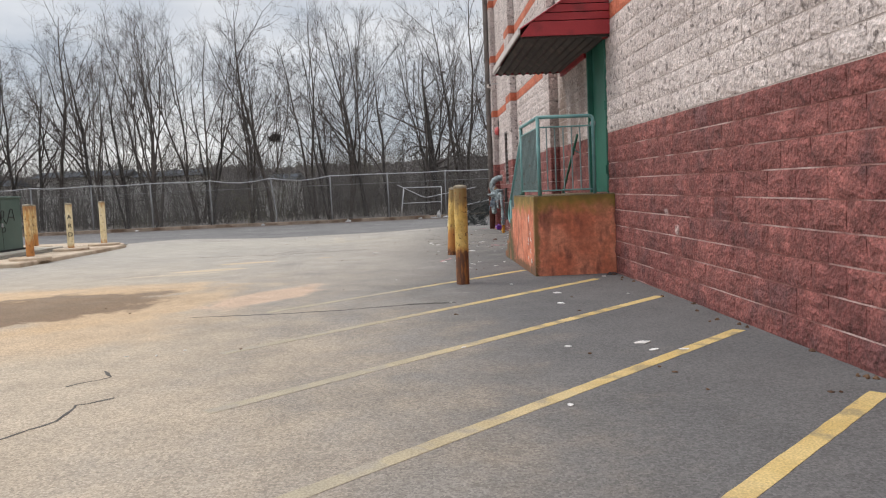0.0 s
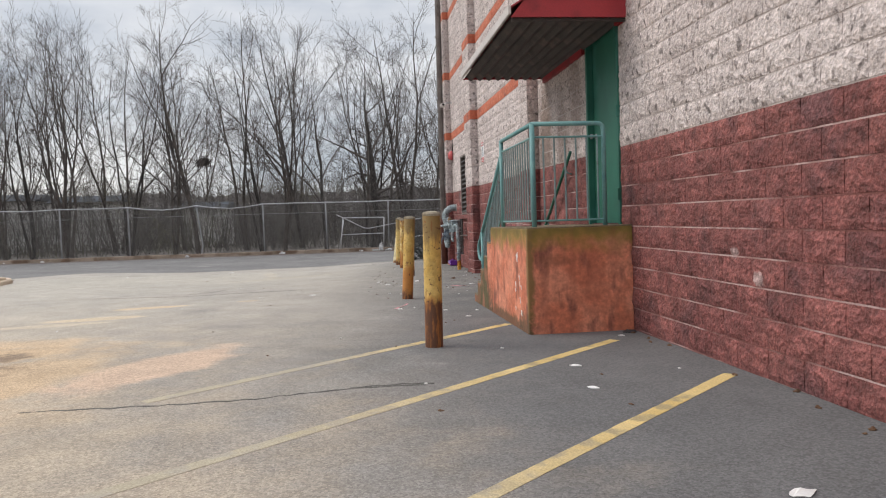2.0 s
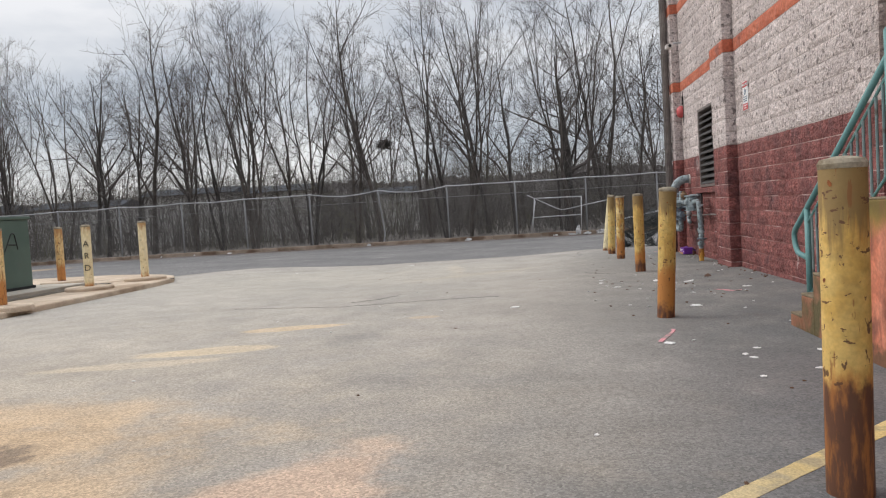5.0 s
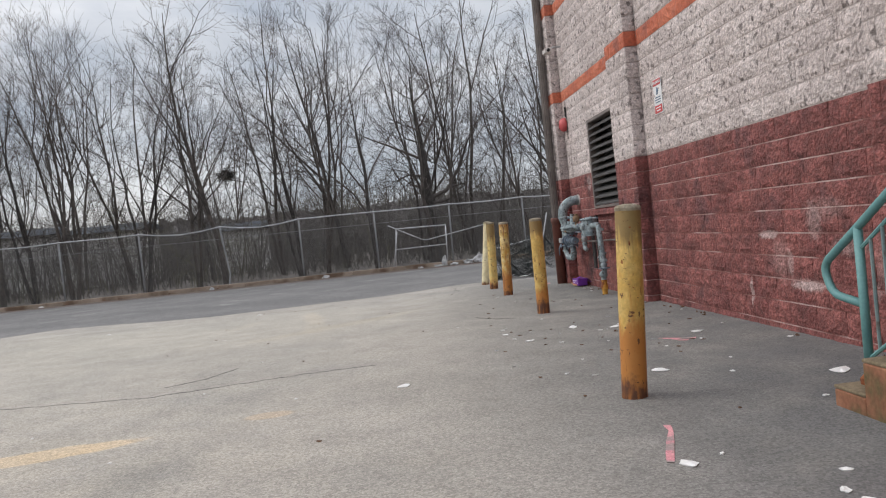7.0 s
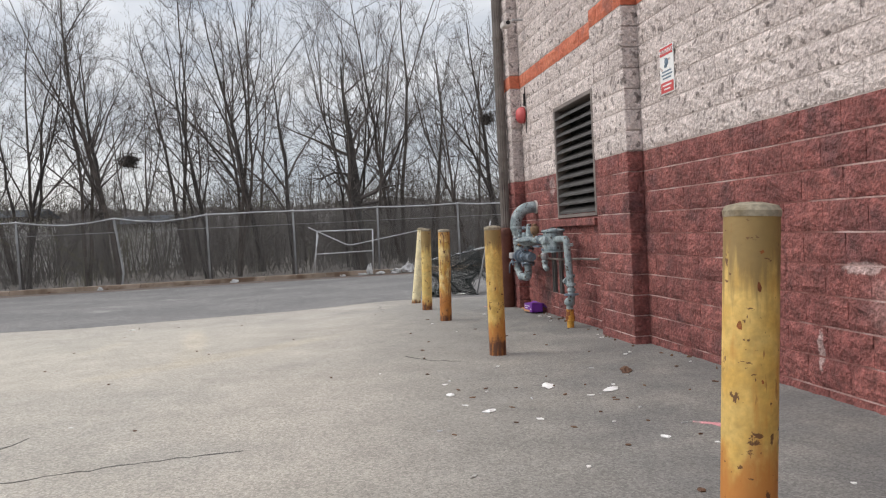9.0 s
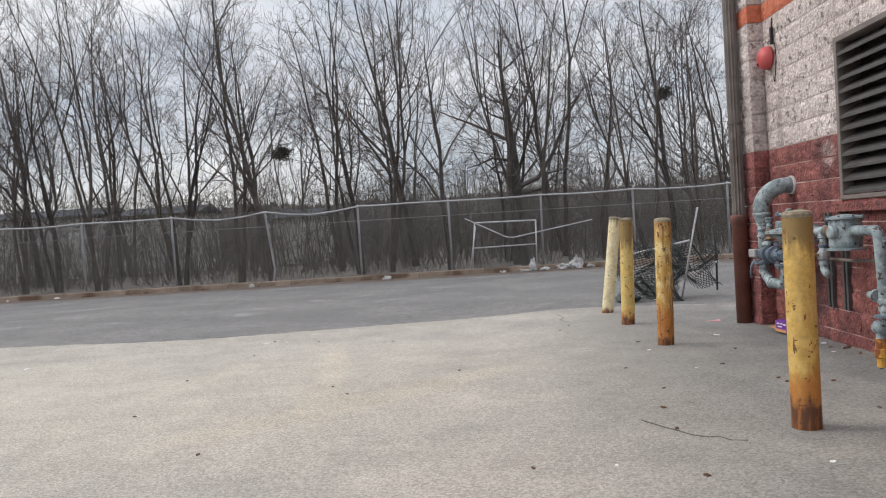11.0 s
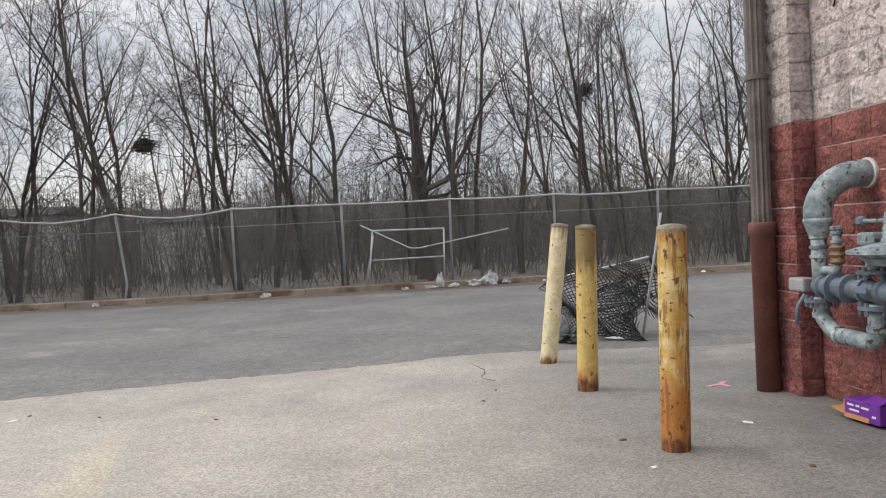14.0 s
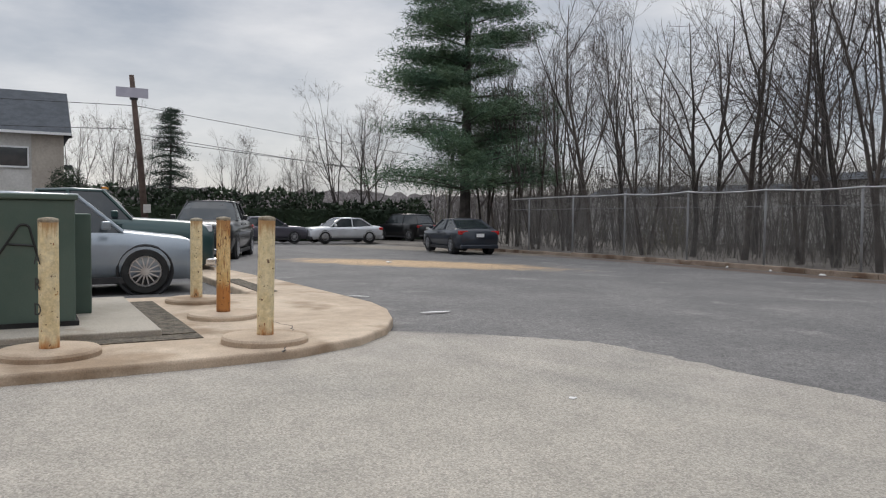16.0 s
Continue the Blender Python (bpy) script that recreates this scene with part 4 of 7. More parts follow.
# ---- chain-link fence ----
FX0, FX1 = -31.8, 9.0
fence = thing("chain_link_fence", "tall galvanised chain-link fence with a sagging top rail", "fence")
FT = 2.30
posts = [-12.85 - 2.95 * i for i in range(7)][::-1] + [-9.85, -6.86, -3.98, -1.1, 1.8, 4.72, 7.6]
sag = random.Random(3)
top_pts = []
for i, x in enumerate(posts):
    z0 = fall(x, FENCE_Y)
    lean = sag.uniform(-0.03, 0.03)
    pts = [(x, FENCE_Y, z0 - 0.2), (x + lean * 0.5, FENCE_Y, z0 + 1.2), (x + lean, FENCE_Y, z0 + FT + 0.02)]
    if abs(x + 9.85) < 0.01:
        pts = [(x + 0.02, FENCE_Y, z0 - 0.2), (x + 0.16, FENCE_Y - 0.02, z0 + 0.15), (x + 0.22, FENCE_Y - 0.03, z0 + 0.5), (x + 0.12, FENCE_Y, z0 + 1.3), (x, FENCE_Y, z0 + FT)]
    part("post", tube(bmesh.new(), pts, 0.034, 10), M_galvd, fence, smooth=True)
    part("post_cap", lathe(bmesh.new(), [(0.04, 0), (0.04, 0.02), (0.02, 0.05), (0.004, 0.06)], (pts[-1][0], FENCE_Y, pts[-1][2]), n=10), M_galvd, fence)
for a, b in zip([FX0] + posts, posts + [FX1]):
    dip = sag.choice((0.0, 0.01, 0.02, 0.05))
    if -13.5 < a < -9.0:
        dip = 0.16
    for t in (0, 0.25, 0.5, 0.75):
        x = a + (b - a) * t
        top_pts.append((x, FENCE_Y - 0.03, fall(x, FENCE_Y) + FT + 0.02 - dip * math.sin(math.pi * t) + sag.uniform(-0.008, 0.008)))
part("top_rail", tube(bmesh.new(), top_pts, 0.024, 8), M_galv, fence, smooth=True)
part("tension_wire", tube(bmesh.new(), [(x, FENCE_Y - 0.02, fall(x, FENCE_Y) + 1.86) for x in (FX0, -14, -10, -6, -1, 4, FX1)], 0.008, 5), M_galvd, fence)


def weave(verts, faces, origin, ax, ay, w, h, pitch, r, warp=None):
    """Two sets of crossing wires over a w x h panel spanned by ax, ay from origin."""
    nz = ax.cross(ay).normalized()
    for sgn in (1, -1):
        k = -h
        while k < w:
            u0, u1 = (k, k + h) if sgn > 0 else (k + h, k)
            p, q = [u0, 0.0], [u1, h]
            pts = []
            steps = 6 if warp else 1
            for i in range(steps + 1):
                t = i / steps
                u, v = p[0] + (q[0] - p[0]) * t, h * t
                if -0.001 <= u <= w + 0.001:
                    c = origin + ax * u + ay * v
                    pts.append(warp(c, u / w, v / h) if warp else c)
            if not warp:
                a, b = (0.0, 1.0)
                lo, hi = min(u0, u1), max(u0, u1)
                ta = max(0.0, (0 - u0) / (u1 - u0) if sgn > 0 else (w - u0) / (u1 - u0))
                tb = min(1.0, (w - u0) / (u1 - u0) if sgn > 0 else (0 - u0) / (u1 - u0))
                pts = [origin + ax * (u0 + (u1 - u0) * t) + ay * (h * t) for t in (ta, tb)] if tb > ta else []
            k += pitch
            for c, d in zip(pts, pts[1:]):
                s = (d - c).normalized().cross(nz) * r
                m = nz * r * 1.2
                b0 = len(verts)
                verts.extend(tuple(e) for e in (c + s, c - s * 0.5 + m, c - s * 0.5 - m, d + s, d - s * 0.5 + m, d - s * 0.5 - m))
                faces.extend(((b0, b0 + 1, b0 + 4, b0 + 3), (b0 + 1, b0 + 2, b0 + 5, b0 + 4), (b0 + 2, b0, b0 + 3, b0 + 5)))


wv, wf = [], []
weave(wv, wf, Vector((FX0, FENCE_Y - 0.045, -0.22)), Vector((1, 0, 0.0025)), Vector((0, 0, 1)), FX1 - FX0, 2.42, 0.075, 0.0023)
tagged(raw("mesh_fabric", wv, wf, M_wire, fence, "diamond wire mesh"), kind="stuff")


# ---- trees ----
def limb(verts, faces, pts, rs, n):
    b0 = len(verts)
    for i, p in enumerate(pts):
        d = pts[min(i + 1, len(pts) - 1)] - pts[max(i - 1, 0)]
        verts.extend(tuple(q) for q in ring(p, d, rs[i], n))
    for k in range(len(pts) - 1):
        for i in range(n):
            a, b = b0 + k * n + i, b0 + k * n + (i + 1) % n
            faces.append((a, b, b + n, a + n))


def grow(r, verts, faces, start, d, length, radius, depth, up, spread, kids, bend_amt=0.12):
    segs = 5 if depth > 2 else 4 if depth > 1 else 3 if depth > 0 else 2
    pts, rs = [start], [radius]
    p, v = start.copy(), d.normalized()
    for i in range(segs):
        v = (v + Vector((r.gauss(0, bend_amt), r.gauss(0, bend_amt), r.gauss(0, bend_amt) + up * 0.12))).normalized()
        p = p + v * (length / segs)
        pts.append(p)
        rs.append(radius * (1 - 0.82 * (i + 1) / segs) + 0.0025)
    limb(verts, faces, pts, rs, 6 if depth > 2 else 5 if depth > 1 else 3)
    if depth == 0:
        return
    for k in range(kids[depth]):
        t = r.uniform(0.22, 0.98)
        i = min(int(t * segs), segs - 1)
        f = t * segs - i
        q = pts[i] * (1 - f) + pts[i + 1] * f
        axis = (pts[i + 1] - pts[i]).normalized()
        a = r.uniform(0, 2 * math.pi)
        side = axis.cross(Vector((math.cos(a), math.sin(a), 0.35))).normalized()
        ang = r.uniform(0.6, 1.25) * spread
        nd = axis * math.cos(ang) + side * math.sin(ang)
        grow(r, verts, faces, q, nd, length * r.uniform(0.36, 0.70) * (1.05 - 0.4 * t), max(rs[i] * r.uniform(0.3, 0.5), 0.003), depth - 1, up, spread, kids, bend_amt)


def bare_tree(seed, height, radius, stems, spread, up, kids, bark, bend_amt=0.16, fork=0.62):
    """Upright stems that fork; limbs rise in a vase and carry two orders of twigs."""
    r = random.Random(seed)
    tv, tf, cv, cf = [], [], [], []
    for s in range(stems):
        a = r.uniform(0, 6.28)
        tip = 0.03 if stems == 1 else r.uniform(0.05, 0.15)
        v = Vector((math.cos(a) * tip, math.sin(a) * tip, 1)).normalized()
        hgt = height * r.uniform(0.82, 1.0)
        n = 11
        p = Vector((math.cos(a) * 0.14 * (stems > 1), math.sin(a) * 0.14 * (stems > 1), -0.3))
        pts, rs = [p], [radius * 1.4]
        for i in range(n):
            v = (v + Vector((r.gauss(0, 0.075), r.gauss(0, 0.075), 0.07))).normalized()
            p = p + v * (hgt / n)
            pts.append(p)
            rs.append(radius * (1 - 0.93 * ((i + 1) / n) ** 1.15) + 0.006)
        limb(tv, tf, pts, rs, 8)
        main = kids[3]
        for k in range(main):
            t = 0.24 + 0.74 * (k + r.random()) / main
            i = min(int(t * n), n - 1)
            f = t * n - i
            q = pts[i] * (1 - f) + pts[i + 1] * f
            axis = (pts[i + 1] - pts[i]).normalized()
            a = r.uniform(0, 6.28)
            side = Vector((math.cos(a), math.sin(a), 0))
            big_ = r.random() < 0.35
            ang = r.uniform(0.45, 0.8) * spread if big_ else r.uniform(0.7, 1.15) * spread
            d = axis * math.cos(ang) + side * math.sin(ang)
            ln = height * (r.uniform(0.40, 0.56) if big_ else r.uniform(0.22, 0.36)) * (1.2 - 0.8 * t)
            grow(r, cv, cf, q, d, ln, max(rs[i] * (fork if big_ else r.uniform(0.3, 0.45)), 0.012), 2, up, spread, kids, bend_amt)
    ob = thing("bare_tree", "leafless grey-brown tree behind the fence", "tree")
    raw("trunk", tv, tf, bark, ob)
    raw("crown", cv, cf, M_twig, ob, "bare branches and fine twigs")
    return ob


protos = [
    bare_tree(1, 12.5, 0.11, 1, 0.92, 0.8, {3: 16, 2: 7, 1: 6}, M_bark),
    bare_tree(2, 13.5, 0.09, 2, 0.85, 0.9, {3: 11, 2: 7, 1: 6}, M_bark),
    bare_tree(3, 11.5, 0.07, 3, 0.8, 0.9, {3: 8, 2: 7, 1: 6}, M_bark2),
    bare_tree(4, 13.0, 0.12, 1, 0.98, 0.7, {3: 17, 2: 7, 1: 6}, M_bark2),
    bare_tree(5, 9.5, 0.07, 2, 0.75, 1.0, {3: 11, 2: 7, 1: 6}, M_bark),
    bare_tree(6, 12.0, 0.075, 3, 0.72, 0.9, {3: 9, 2: 7, 1: 6}, M_bark),
]
oak = bare_tree(7, 9.6, 0.25, 1, 1.4, 0.30, {3: 15, 2: 9, 1: 6}, M_bark2, 0.22, 0.5)
tagged(oak, "large spreading leafless tree with crooked limbs", "tree")
oak.matrix_world = pose(-1.6, 40.3, 0, 0, 0, 40)
rt = random.Random(21)
spots = []
used = set()


def plant(x, y, k, scale, turn):
    m = pose(x, y, fall(x, y) + 0.0, rt.uniform(-3, 3), rt.uniform(-3, 3), turn) @ Matrix.Diagonal((scale, scale, scale, 1))
    if k not in used:
        used.add(k)
        protos[k].matrix_world = m
        tagged(protos[k], group="bare trees behind the fence")
        return
    c = copy_thing(protos[k], pose(0, 0, 0))
    c.matrix_world = m


x = -33.0
while x < 16:
    plant(x + rt.uniform(-0.4, 0.4), rt.uniform(38.7, 40.6), rt.choice((0, 1, 2, 3, 4, 5, 5)), rt.uniform(0.78, 1.0), rt.uniform(0, 360))
    x += rt.uniform(1.4, 2.6)
x = -40.0
while x < 24:
    plant(x, rt.uniform(42.5, 47.0), rt.choice((0, 1, 2, 3, 5)), rt.uniform(0.85, 1.12), rt.uniform(0, 360))
    x += rt.uniform(2.6, 4.2)
x = -50.0
while x < 34:
    plant(x, rt.uniform(50.0, 60.0), rt.choice((0, 1, 2, 3, 5)), rt.uniform(0.95, 1.25), rt.uniform(0, 360))
    x += rt.uniform(6.0, 9.0)

# twig nests high in the trees
def nest(x, y, z, rad, seed):
    r = random.Random(seed)
    nv, nf = [], []
    for i in range(420):
        p = Vector((r.gauss(0, 0.42), r.gauss(0, 0.42), r.gauss(0, 0.32))) * rad
        d = Vector((r.gauss(0, 1), r.gauss(0, 1), r.gauss(0, 0.5))).normalized() * rad * r.uniform(0.25, 0.6)
        limb(nv, nf, [p - d, p + d], [0.011, 0.006], 3)
    ob = raw("nest", nv, nf, M_bark2)
    ob.matrix_world = pose(x, y, z)
    return tagged(ob, "dark ball of twigs and leaves high in a bare tree", "nest", group="twig nests")


nest(4.05, 42.0, 5.86, 0.30, 41)
nest(-10.27, 42.0, 4.58, 0.34, 42)

# undergrowth
uv, uf = [], []
ru = random.Random(8)
for i in range(4600):
    y = 38.1 + ru.random() ** 0.9 * 15
    x = ru.uniform(-36, 18)
    h = ru.uniform(0.3, 1.0) + (ru.random() ** 3) * 3.2
    d = Vector((ru.gauss(0, 0.4), ru.gauss(0, 0.3), 1)).normalized()
    p = Vector((x, y, -0.1))
    q = p + d * h * 0.55
    e = q + (d + Vector((ru.gauss(0, 0.5), ru.gauss(0, 0.4), ru.uniform(-0.5, 0.1)))).normalized() * h * 0.5
    rr = ru.uniform(0.006, 0.014)
    limb(uv, uf, [p, q, e], [rr, rr * 0.7, rr * 0.25], 3)
    for k in range(2):
        g = p.lerp(q, ru.uniform(0.4, 1.0))
        limb(uv, uf, [g, g + Vector((ru.gauss(0, 1), ru.gauss(0, 0.7), ru.uniform(0.0, 1.0))).normalized() * h * ru.uniform(0.2, 0.5)], [rr * 0.5, rr * 0.2], 3)
for i in range(3200):
    y, x = ru.uniform(38.4, 50), ru.uniform(-36, 18)
    p = Vector((x, y, ru.uniform(0.8, 3.4)))
    a = ru.uniform(0, 6.28)
    d = Vector((math.cos(a), math.sin(a) * 0.6, ru.uniform(-0.3, 0.9)))
    w = ru.uniform(0.5, 1.5)
    q = p + d * w * 0.5 + Vector((0, 0, ru.uniform(0, 0.25)))
    e = q + Vector((d.x, d.y, d.z - ru.uniform(0.2, 1.1))) * w * 0.5
    limb(uv, uf, [p, q, e], [0.009, 0.007, 0.003], 3)
    limb(uv, uf, [q, q + Vector((ru.gauss(0, 0.4), ru.gauss(0, 0.3), ru.uniform(-0.3, 0.5)))], [0.006, 0.002], 3)
tagged(raw("brush", uv, uf, M_brush), "tangled brown leafless undergrowth behind the fence", "brush", kind="stuff")

# young stems with side twigs above the fence line
yv, yf = [], []
for i in range(800):
    y, x = ru.uniform(41, 54), ru.uniform(-40, 20)
    h = ru.uniform(2.6, 5.6)
    d = Vector((ru.gauss(0, 0.2), ru.gauss(0, 0.2), 1)).normalized()
    p = Vector((x, y, -0.2))
    mid_ = p + d * h * 0.5 + Vector((ru.gauss(0, 0.12), ru.gauss(0, 0.12), 0))
    e = p + d * h + Vector((ru.gauss(0, 0.25), ru.gauss(0, 0.25), 0))
    limb(yv, yf, [p, mid_, e], [ru.uniform(0.014, 0.035), 0.014, 0.004], 3)
    for k in range(9):
        t = ru.uniform(0.25, 0.95)
        g = p.lerp(mid_, t * 2) if t < 0.5 else mid_.lerp(e, t * 2 - 1)
        w = g + Vector((ru.gauss(0, 0.8), ru.gauss(0, 0.6), ru.uniform(-0.1, 0.7))) * ru.uniform(0.4, 0.9)
        limb(yv, yf, [g, w], [0.008, 0.003], 3)
        limb(yv, yf, [g.lerp(w, 0.6), w + Vector((ru.gauss(0, 0.25), ru.gauss(0, 0.25), ru.uniform(-0.2, 0.4)))], [0.005, 0.002], 3)
tagged(raw("young_stems", yv, yf, M_brush), "thin leafless young stems among the trees", "saplings", kind="stuff")

# thin saplings farther back
uv, uf = [], []
for i in range(4600):
    y, x = ru.uniform(53, 82), ru.uniform(-75, 40)
    h = ru.uniform(2.2, 6.8)
    d = Vector((ru.gauss(0, 0.16), ru.gauss(0, 0.16), 1)).normalized()
    p = Vector((x, y, -0.3))
    limb(uv, uf, [p, p + d * h * 0.5, p + d * h], [0.035, 0.022, 0.006], 3)
    for k in range(4):
        g = p + d * h * ru.uniform(0.3, 0.9)
        limb(uv, uf, [g, g + Vector((ru.gauss(0, 0.7), ru.gauss(0, 0.5), ru.uniform(0.3, 1.0))).normalized() * h * ru.uniform(0.15, 0.35)], [0.014, 0.005], 3)
tagged(raw("saplings", uv, uf, M_brush), "thin leafless saplings behind the trees", "saplings", kind="stuff")

# distant woods and houses beyond the trees
rf = random.Random(4)
bm = bmesh.new()
for row, (y0, base) in enumerate(((86.0, 4.2), (110.0, 5.3), (145.0, 7.2))):
    prev = None
    n = 520
    for i in range(n + 1):
        x = -150 + 300 * i / n
        h = base + 0.35 * noise.noise(Vector((x * 0.06, row * 9, 0))) * (1 + row) + rf.uniform(0, 0.5 + 0.2 * row)
        y = y0 + 4 * noise.noise(Vector((x * 0.03, row, 3)))
        col = [bm.verts.new((x + rf.uniform(-0.3, 0.3), y + dy, z)) for dy, z in ((0, -0.5), (1.0, h * 0.55), (2.2, h), (5.0, h * 0.7), (8, -0.5))]
        if prev:
            for a, b, c, d in zip(prev, prev[1:], col[1:], col):
                bm.faces.new((a, d, c, b))
        prev = col
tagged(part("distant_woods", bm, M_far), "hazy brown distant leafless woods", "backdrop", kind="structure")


def far_house(x, y, w, d, h, roof_h, body, label, turn=0.0, windows=3):
    ob = thing("distant_house", label, "house", (x, y, -0.3), turn)
    part("wall", boxed(-w / 2, w / 2, -d / 2, d / 2, 0, h), body, ob)
    b = bmesh.new()
    vs = [b.verts.new(p) for p in ((-w / 2 - 0.3, -d / 2 - 0.3, h), (w / 2 + 0.3, -d / 2 - 0.3, h), (w / 2 + 0.3, d / 2 + 0.3, h), (-w / 2 - 0.3, d / 2 + 0.3, h), (-w / 2 - 0.3, 0, h + roof_h), (w / 2 + 0.3, 0, h + roof_h))]
    for f in ((0, 1, 5, 4), (2, 3, 4, 5), (0, 4, 3), (1, 2, 5), (3, 2, 1, 0)):
        b.faces.new([vs[i] for i in f])
    part("roof", b, M_roofs, ob)
    for i in range(windows):
        u = -w / 2 + w * (i + 0.5) / windows
        part("window", boxed(u - 0.5, u + 0.5, -d / 2 - 0.03, -d / 2 + 0.05, h * 0.4, h * 0.4 + 1.1), M_glass, ob)
    return ob


FH = "pale low building seen through bare trees"
far_house(-20.6, 57.0, 4.2, 4, 3.5, 0.5, M_siding, FH, 0, 0)
far_house(-27.0, 57.0, 6.0, 4, 3.7, 0.5, M_siding, FH, 4, 0)
far_house(-13.2, 58.0, 3.2, 4, 2.9, 0.5, M_siding, FH, 0, 0)
far_house(-36.0, 58.0, 6.0, 4, 3.3, 0.5, M_siding, FH, 8, 0)
far_house(-47.0, 60.0, 7.0, 4, 3.2, 0.8, M_siding, FH, 10, 0)



# ---- loading door, landing and stairs ----
door = thing("door_1", "closed green painted steel door above the concrete landing", "door", kind="structure")
dy0, dy1, dz0, dz1 = DOOR
part("door_leaf", boxed(0.05, 0.095, dy0 + 0.06, dy1 - 0.06, dz0 + 0.01, dz1 - 0.06, bevel=0.004), M_door, door)
for y0, y1, z0, z1 in ((dy0, dy0 + 0.055, dz0, dz1), (dy1 - 0.055, dy1, dz0, dz1), (dy0 + 0.055, dy1 - 0.055, dz1 - 0.055, dz1)):
    part("door_frame", boxed(-0.025, 0.3, y0, y1, z0, z1, bevel=0.006), M_door, door)
for z in (1.3, 2.15, 2.95):
    part("hinge", boxed(-0.04, 0.0, dy0 - 0.005, dy0 + 0.03, z, z + 0.12, bevel=0.004), M_door, door)
kn = part("door_handle", lathe(bmesh.new(), [(0.03, 0), (0.03, -0.01), (0.012, -0.015), (0.012, -0.045), (0.028, -0.05), (0.028, -0.07), (0.01, -0.08)], (0.05, dy1 - 0.14, 2.05), "x", 14), M_galvd, door)
part("backing_wall", boxed(0.31, 0.35, dy0 - 0.1, dy1 + 0.1, dz0 - 0.1, dz1 + 0.1), M_black, door)

LAND, LY0, LY1, LX = 1.05, 9.14, 11.1, -1.07
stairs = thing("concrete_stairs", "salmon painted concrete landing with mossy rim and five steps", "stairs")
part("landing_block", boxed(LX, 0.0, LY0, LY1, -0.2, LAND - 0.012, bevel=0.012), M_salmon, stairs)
part("landing_top", boxed(LX + 0.004, 0.0, LY0 + 0.004, LY1, LAND - 0.012, LAND, bevel=0.004), M_step, stairs, "worn bare concrete top")
TR, RI = 0.272, 0.187
for k in range(5):
    z = LAND - RI * (k + 1)
    y0 = LY1 + TR * k
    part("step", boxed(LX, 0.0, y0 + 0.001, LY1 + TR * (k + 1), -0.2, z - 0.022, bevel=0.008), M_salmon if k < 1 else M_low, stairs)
    part("tread", boxed(LX + 0.002, 0.0, y0 + 0.001, LY1 + TR * (k + 1) + 0.012, z - 0.022, z, bevel=0.008), M_step, stairs)
# flaked paint on the landing's flank
rp = random.Random(12)
for y, z, s in ((9.62, 0.74, 0.06), (9.585, 0.77, 0.03), (9.52, 0.54, 0.045), (9.5, 0.47, 0.03), (9.44, 0.44, 0.025), (9.5, 0.3, 0.03), (9.7, 0.45, 0.04), (9.71, 0.39, 0.025), (9.72, 0.2, 0.025), (9.45, 0.17, 0.035)):
    b = bmesh.new()
    k1, k2 = rp.uniform(0.35, 0.7), rp.uniform(0.6, 1.1)
    vs = [b.verts.new((LX - 0.004, y + s * k1 * g * math.cos(a), z + s * k2 * g * math.sin(a) + s * 0.5 * math.cos(a))) for a, g in ((q * 0.449, rp.uniform(0.3, 1.15)) for q in range(14))]
    f = b.faces.new(vs)
    ex = bmesh.ops.extrude_face_region(b, geom=[f])
    bmesh.ops.translate(b, vec=(0.006, 0, 0), verts=[v for v in ex["geom"] if isinstance(v, bmesh.types.BMVert)])
    part("flaked_patch", b, M_paper, stairs, "flaked pale patch")

rail = thing("stair_railing", "teal painted pipe railing with thin balusters along the stairs", "railing")
RX, RT = -0.965, 2.065
SL = RI / TR
yb = 12.29
zb = 0.975
part("post", tube(bmesh.new(), [(RX, 9.25, LAND - 0.02), (RX, 9.25, RT)], 0.025, 14), M_teal, rail, smooth=True)
part("post", tube(bmesh.new(), [(RX, 10.80, LAND - 0.02), (RX, 10.80, RT)], 0.025, 14), M_teal, rail, smooth=True)
part("post", tube(bmesh.new(), [(RX, yb, 0.15), (RX, yb, zb)], 0.024, 14), M_teal, rail, smooth=True)
part("post_foot", lathe(bmesh.new(), [(0.05, 0), (0.05, 0.03), (0.032, 0.05), (0.03, 0.08)], (RX, yb, 0.14), n=14), M_rust, rail, "rusted foot")
part("end_rail", tube(bmesh.new(), bend([(RX, 9.25, RT), (-0.24, 9.25, RT), (-0.24, 9.25, LAND - 0.02)], 0.07), 0.023, 12), M_teal, rail, smooth=True)
part("side_rail", tube(bmesh.new(), bend([(RX, 9.25, RT), (RX, 10.80, RT), (RX, 10.80, RT - 0.12), ], 0.02), 0.023, 12), M_teal, rail, smooth=True)
top_y, top_z = 10.82, 1.90
part("handrail", tube(bmesh.new(), bend([(RX, top_y, top_z), (RX, yb, zb), (RX, yb + 0.35, zb - 0.215), (RX, yb + 0.28, 0.60), (RX, yb, 0.565)], 0.08), 0.023, 12), M_teal, rail, smooth=True)
for z in (RT - 0.13, LAND + 0.06):
    part("bar", tube(bmesh.new(), [(RX, 9.25, z), (RX, 10.80, z)], 0.011, 6), M_teal, rail)
    part("bar", tube(bmesh.new(), [(RX, 9.25, z), (-0.24, 9.25, z)], 0.011, 6), M_teal, rail)
for i in range(13):
    y = 9.36 + i * 0.112
    part("baluster", tube(bmesh.new(), [(RX, y, LAND + 0.06), (RX, y, RT - 0.13)], 0.0095, 6), M_bal, rail)
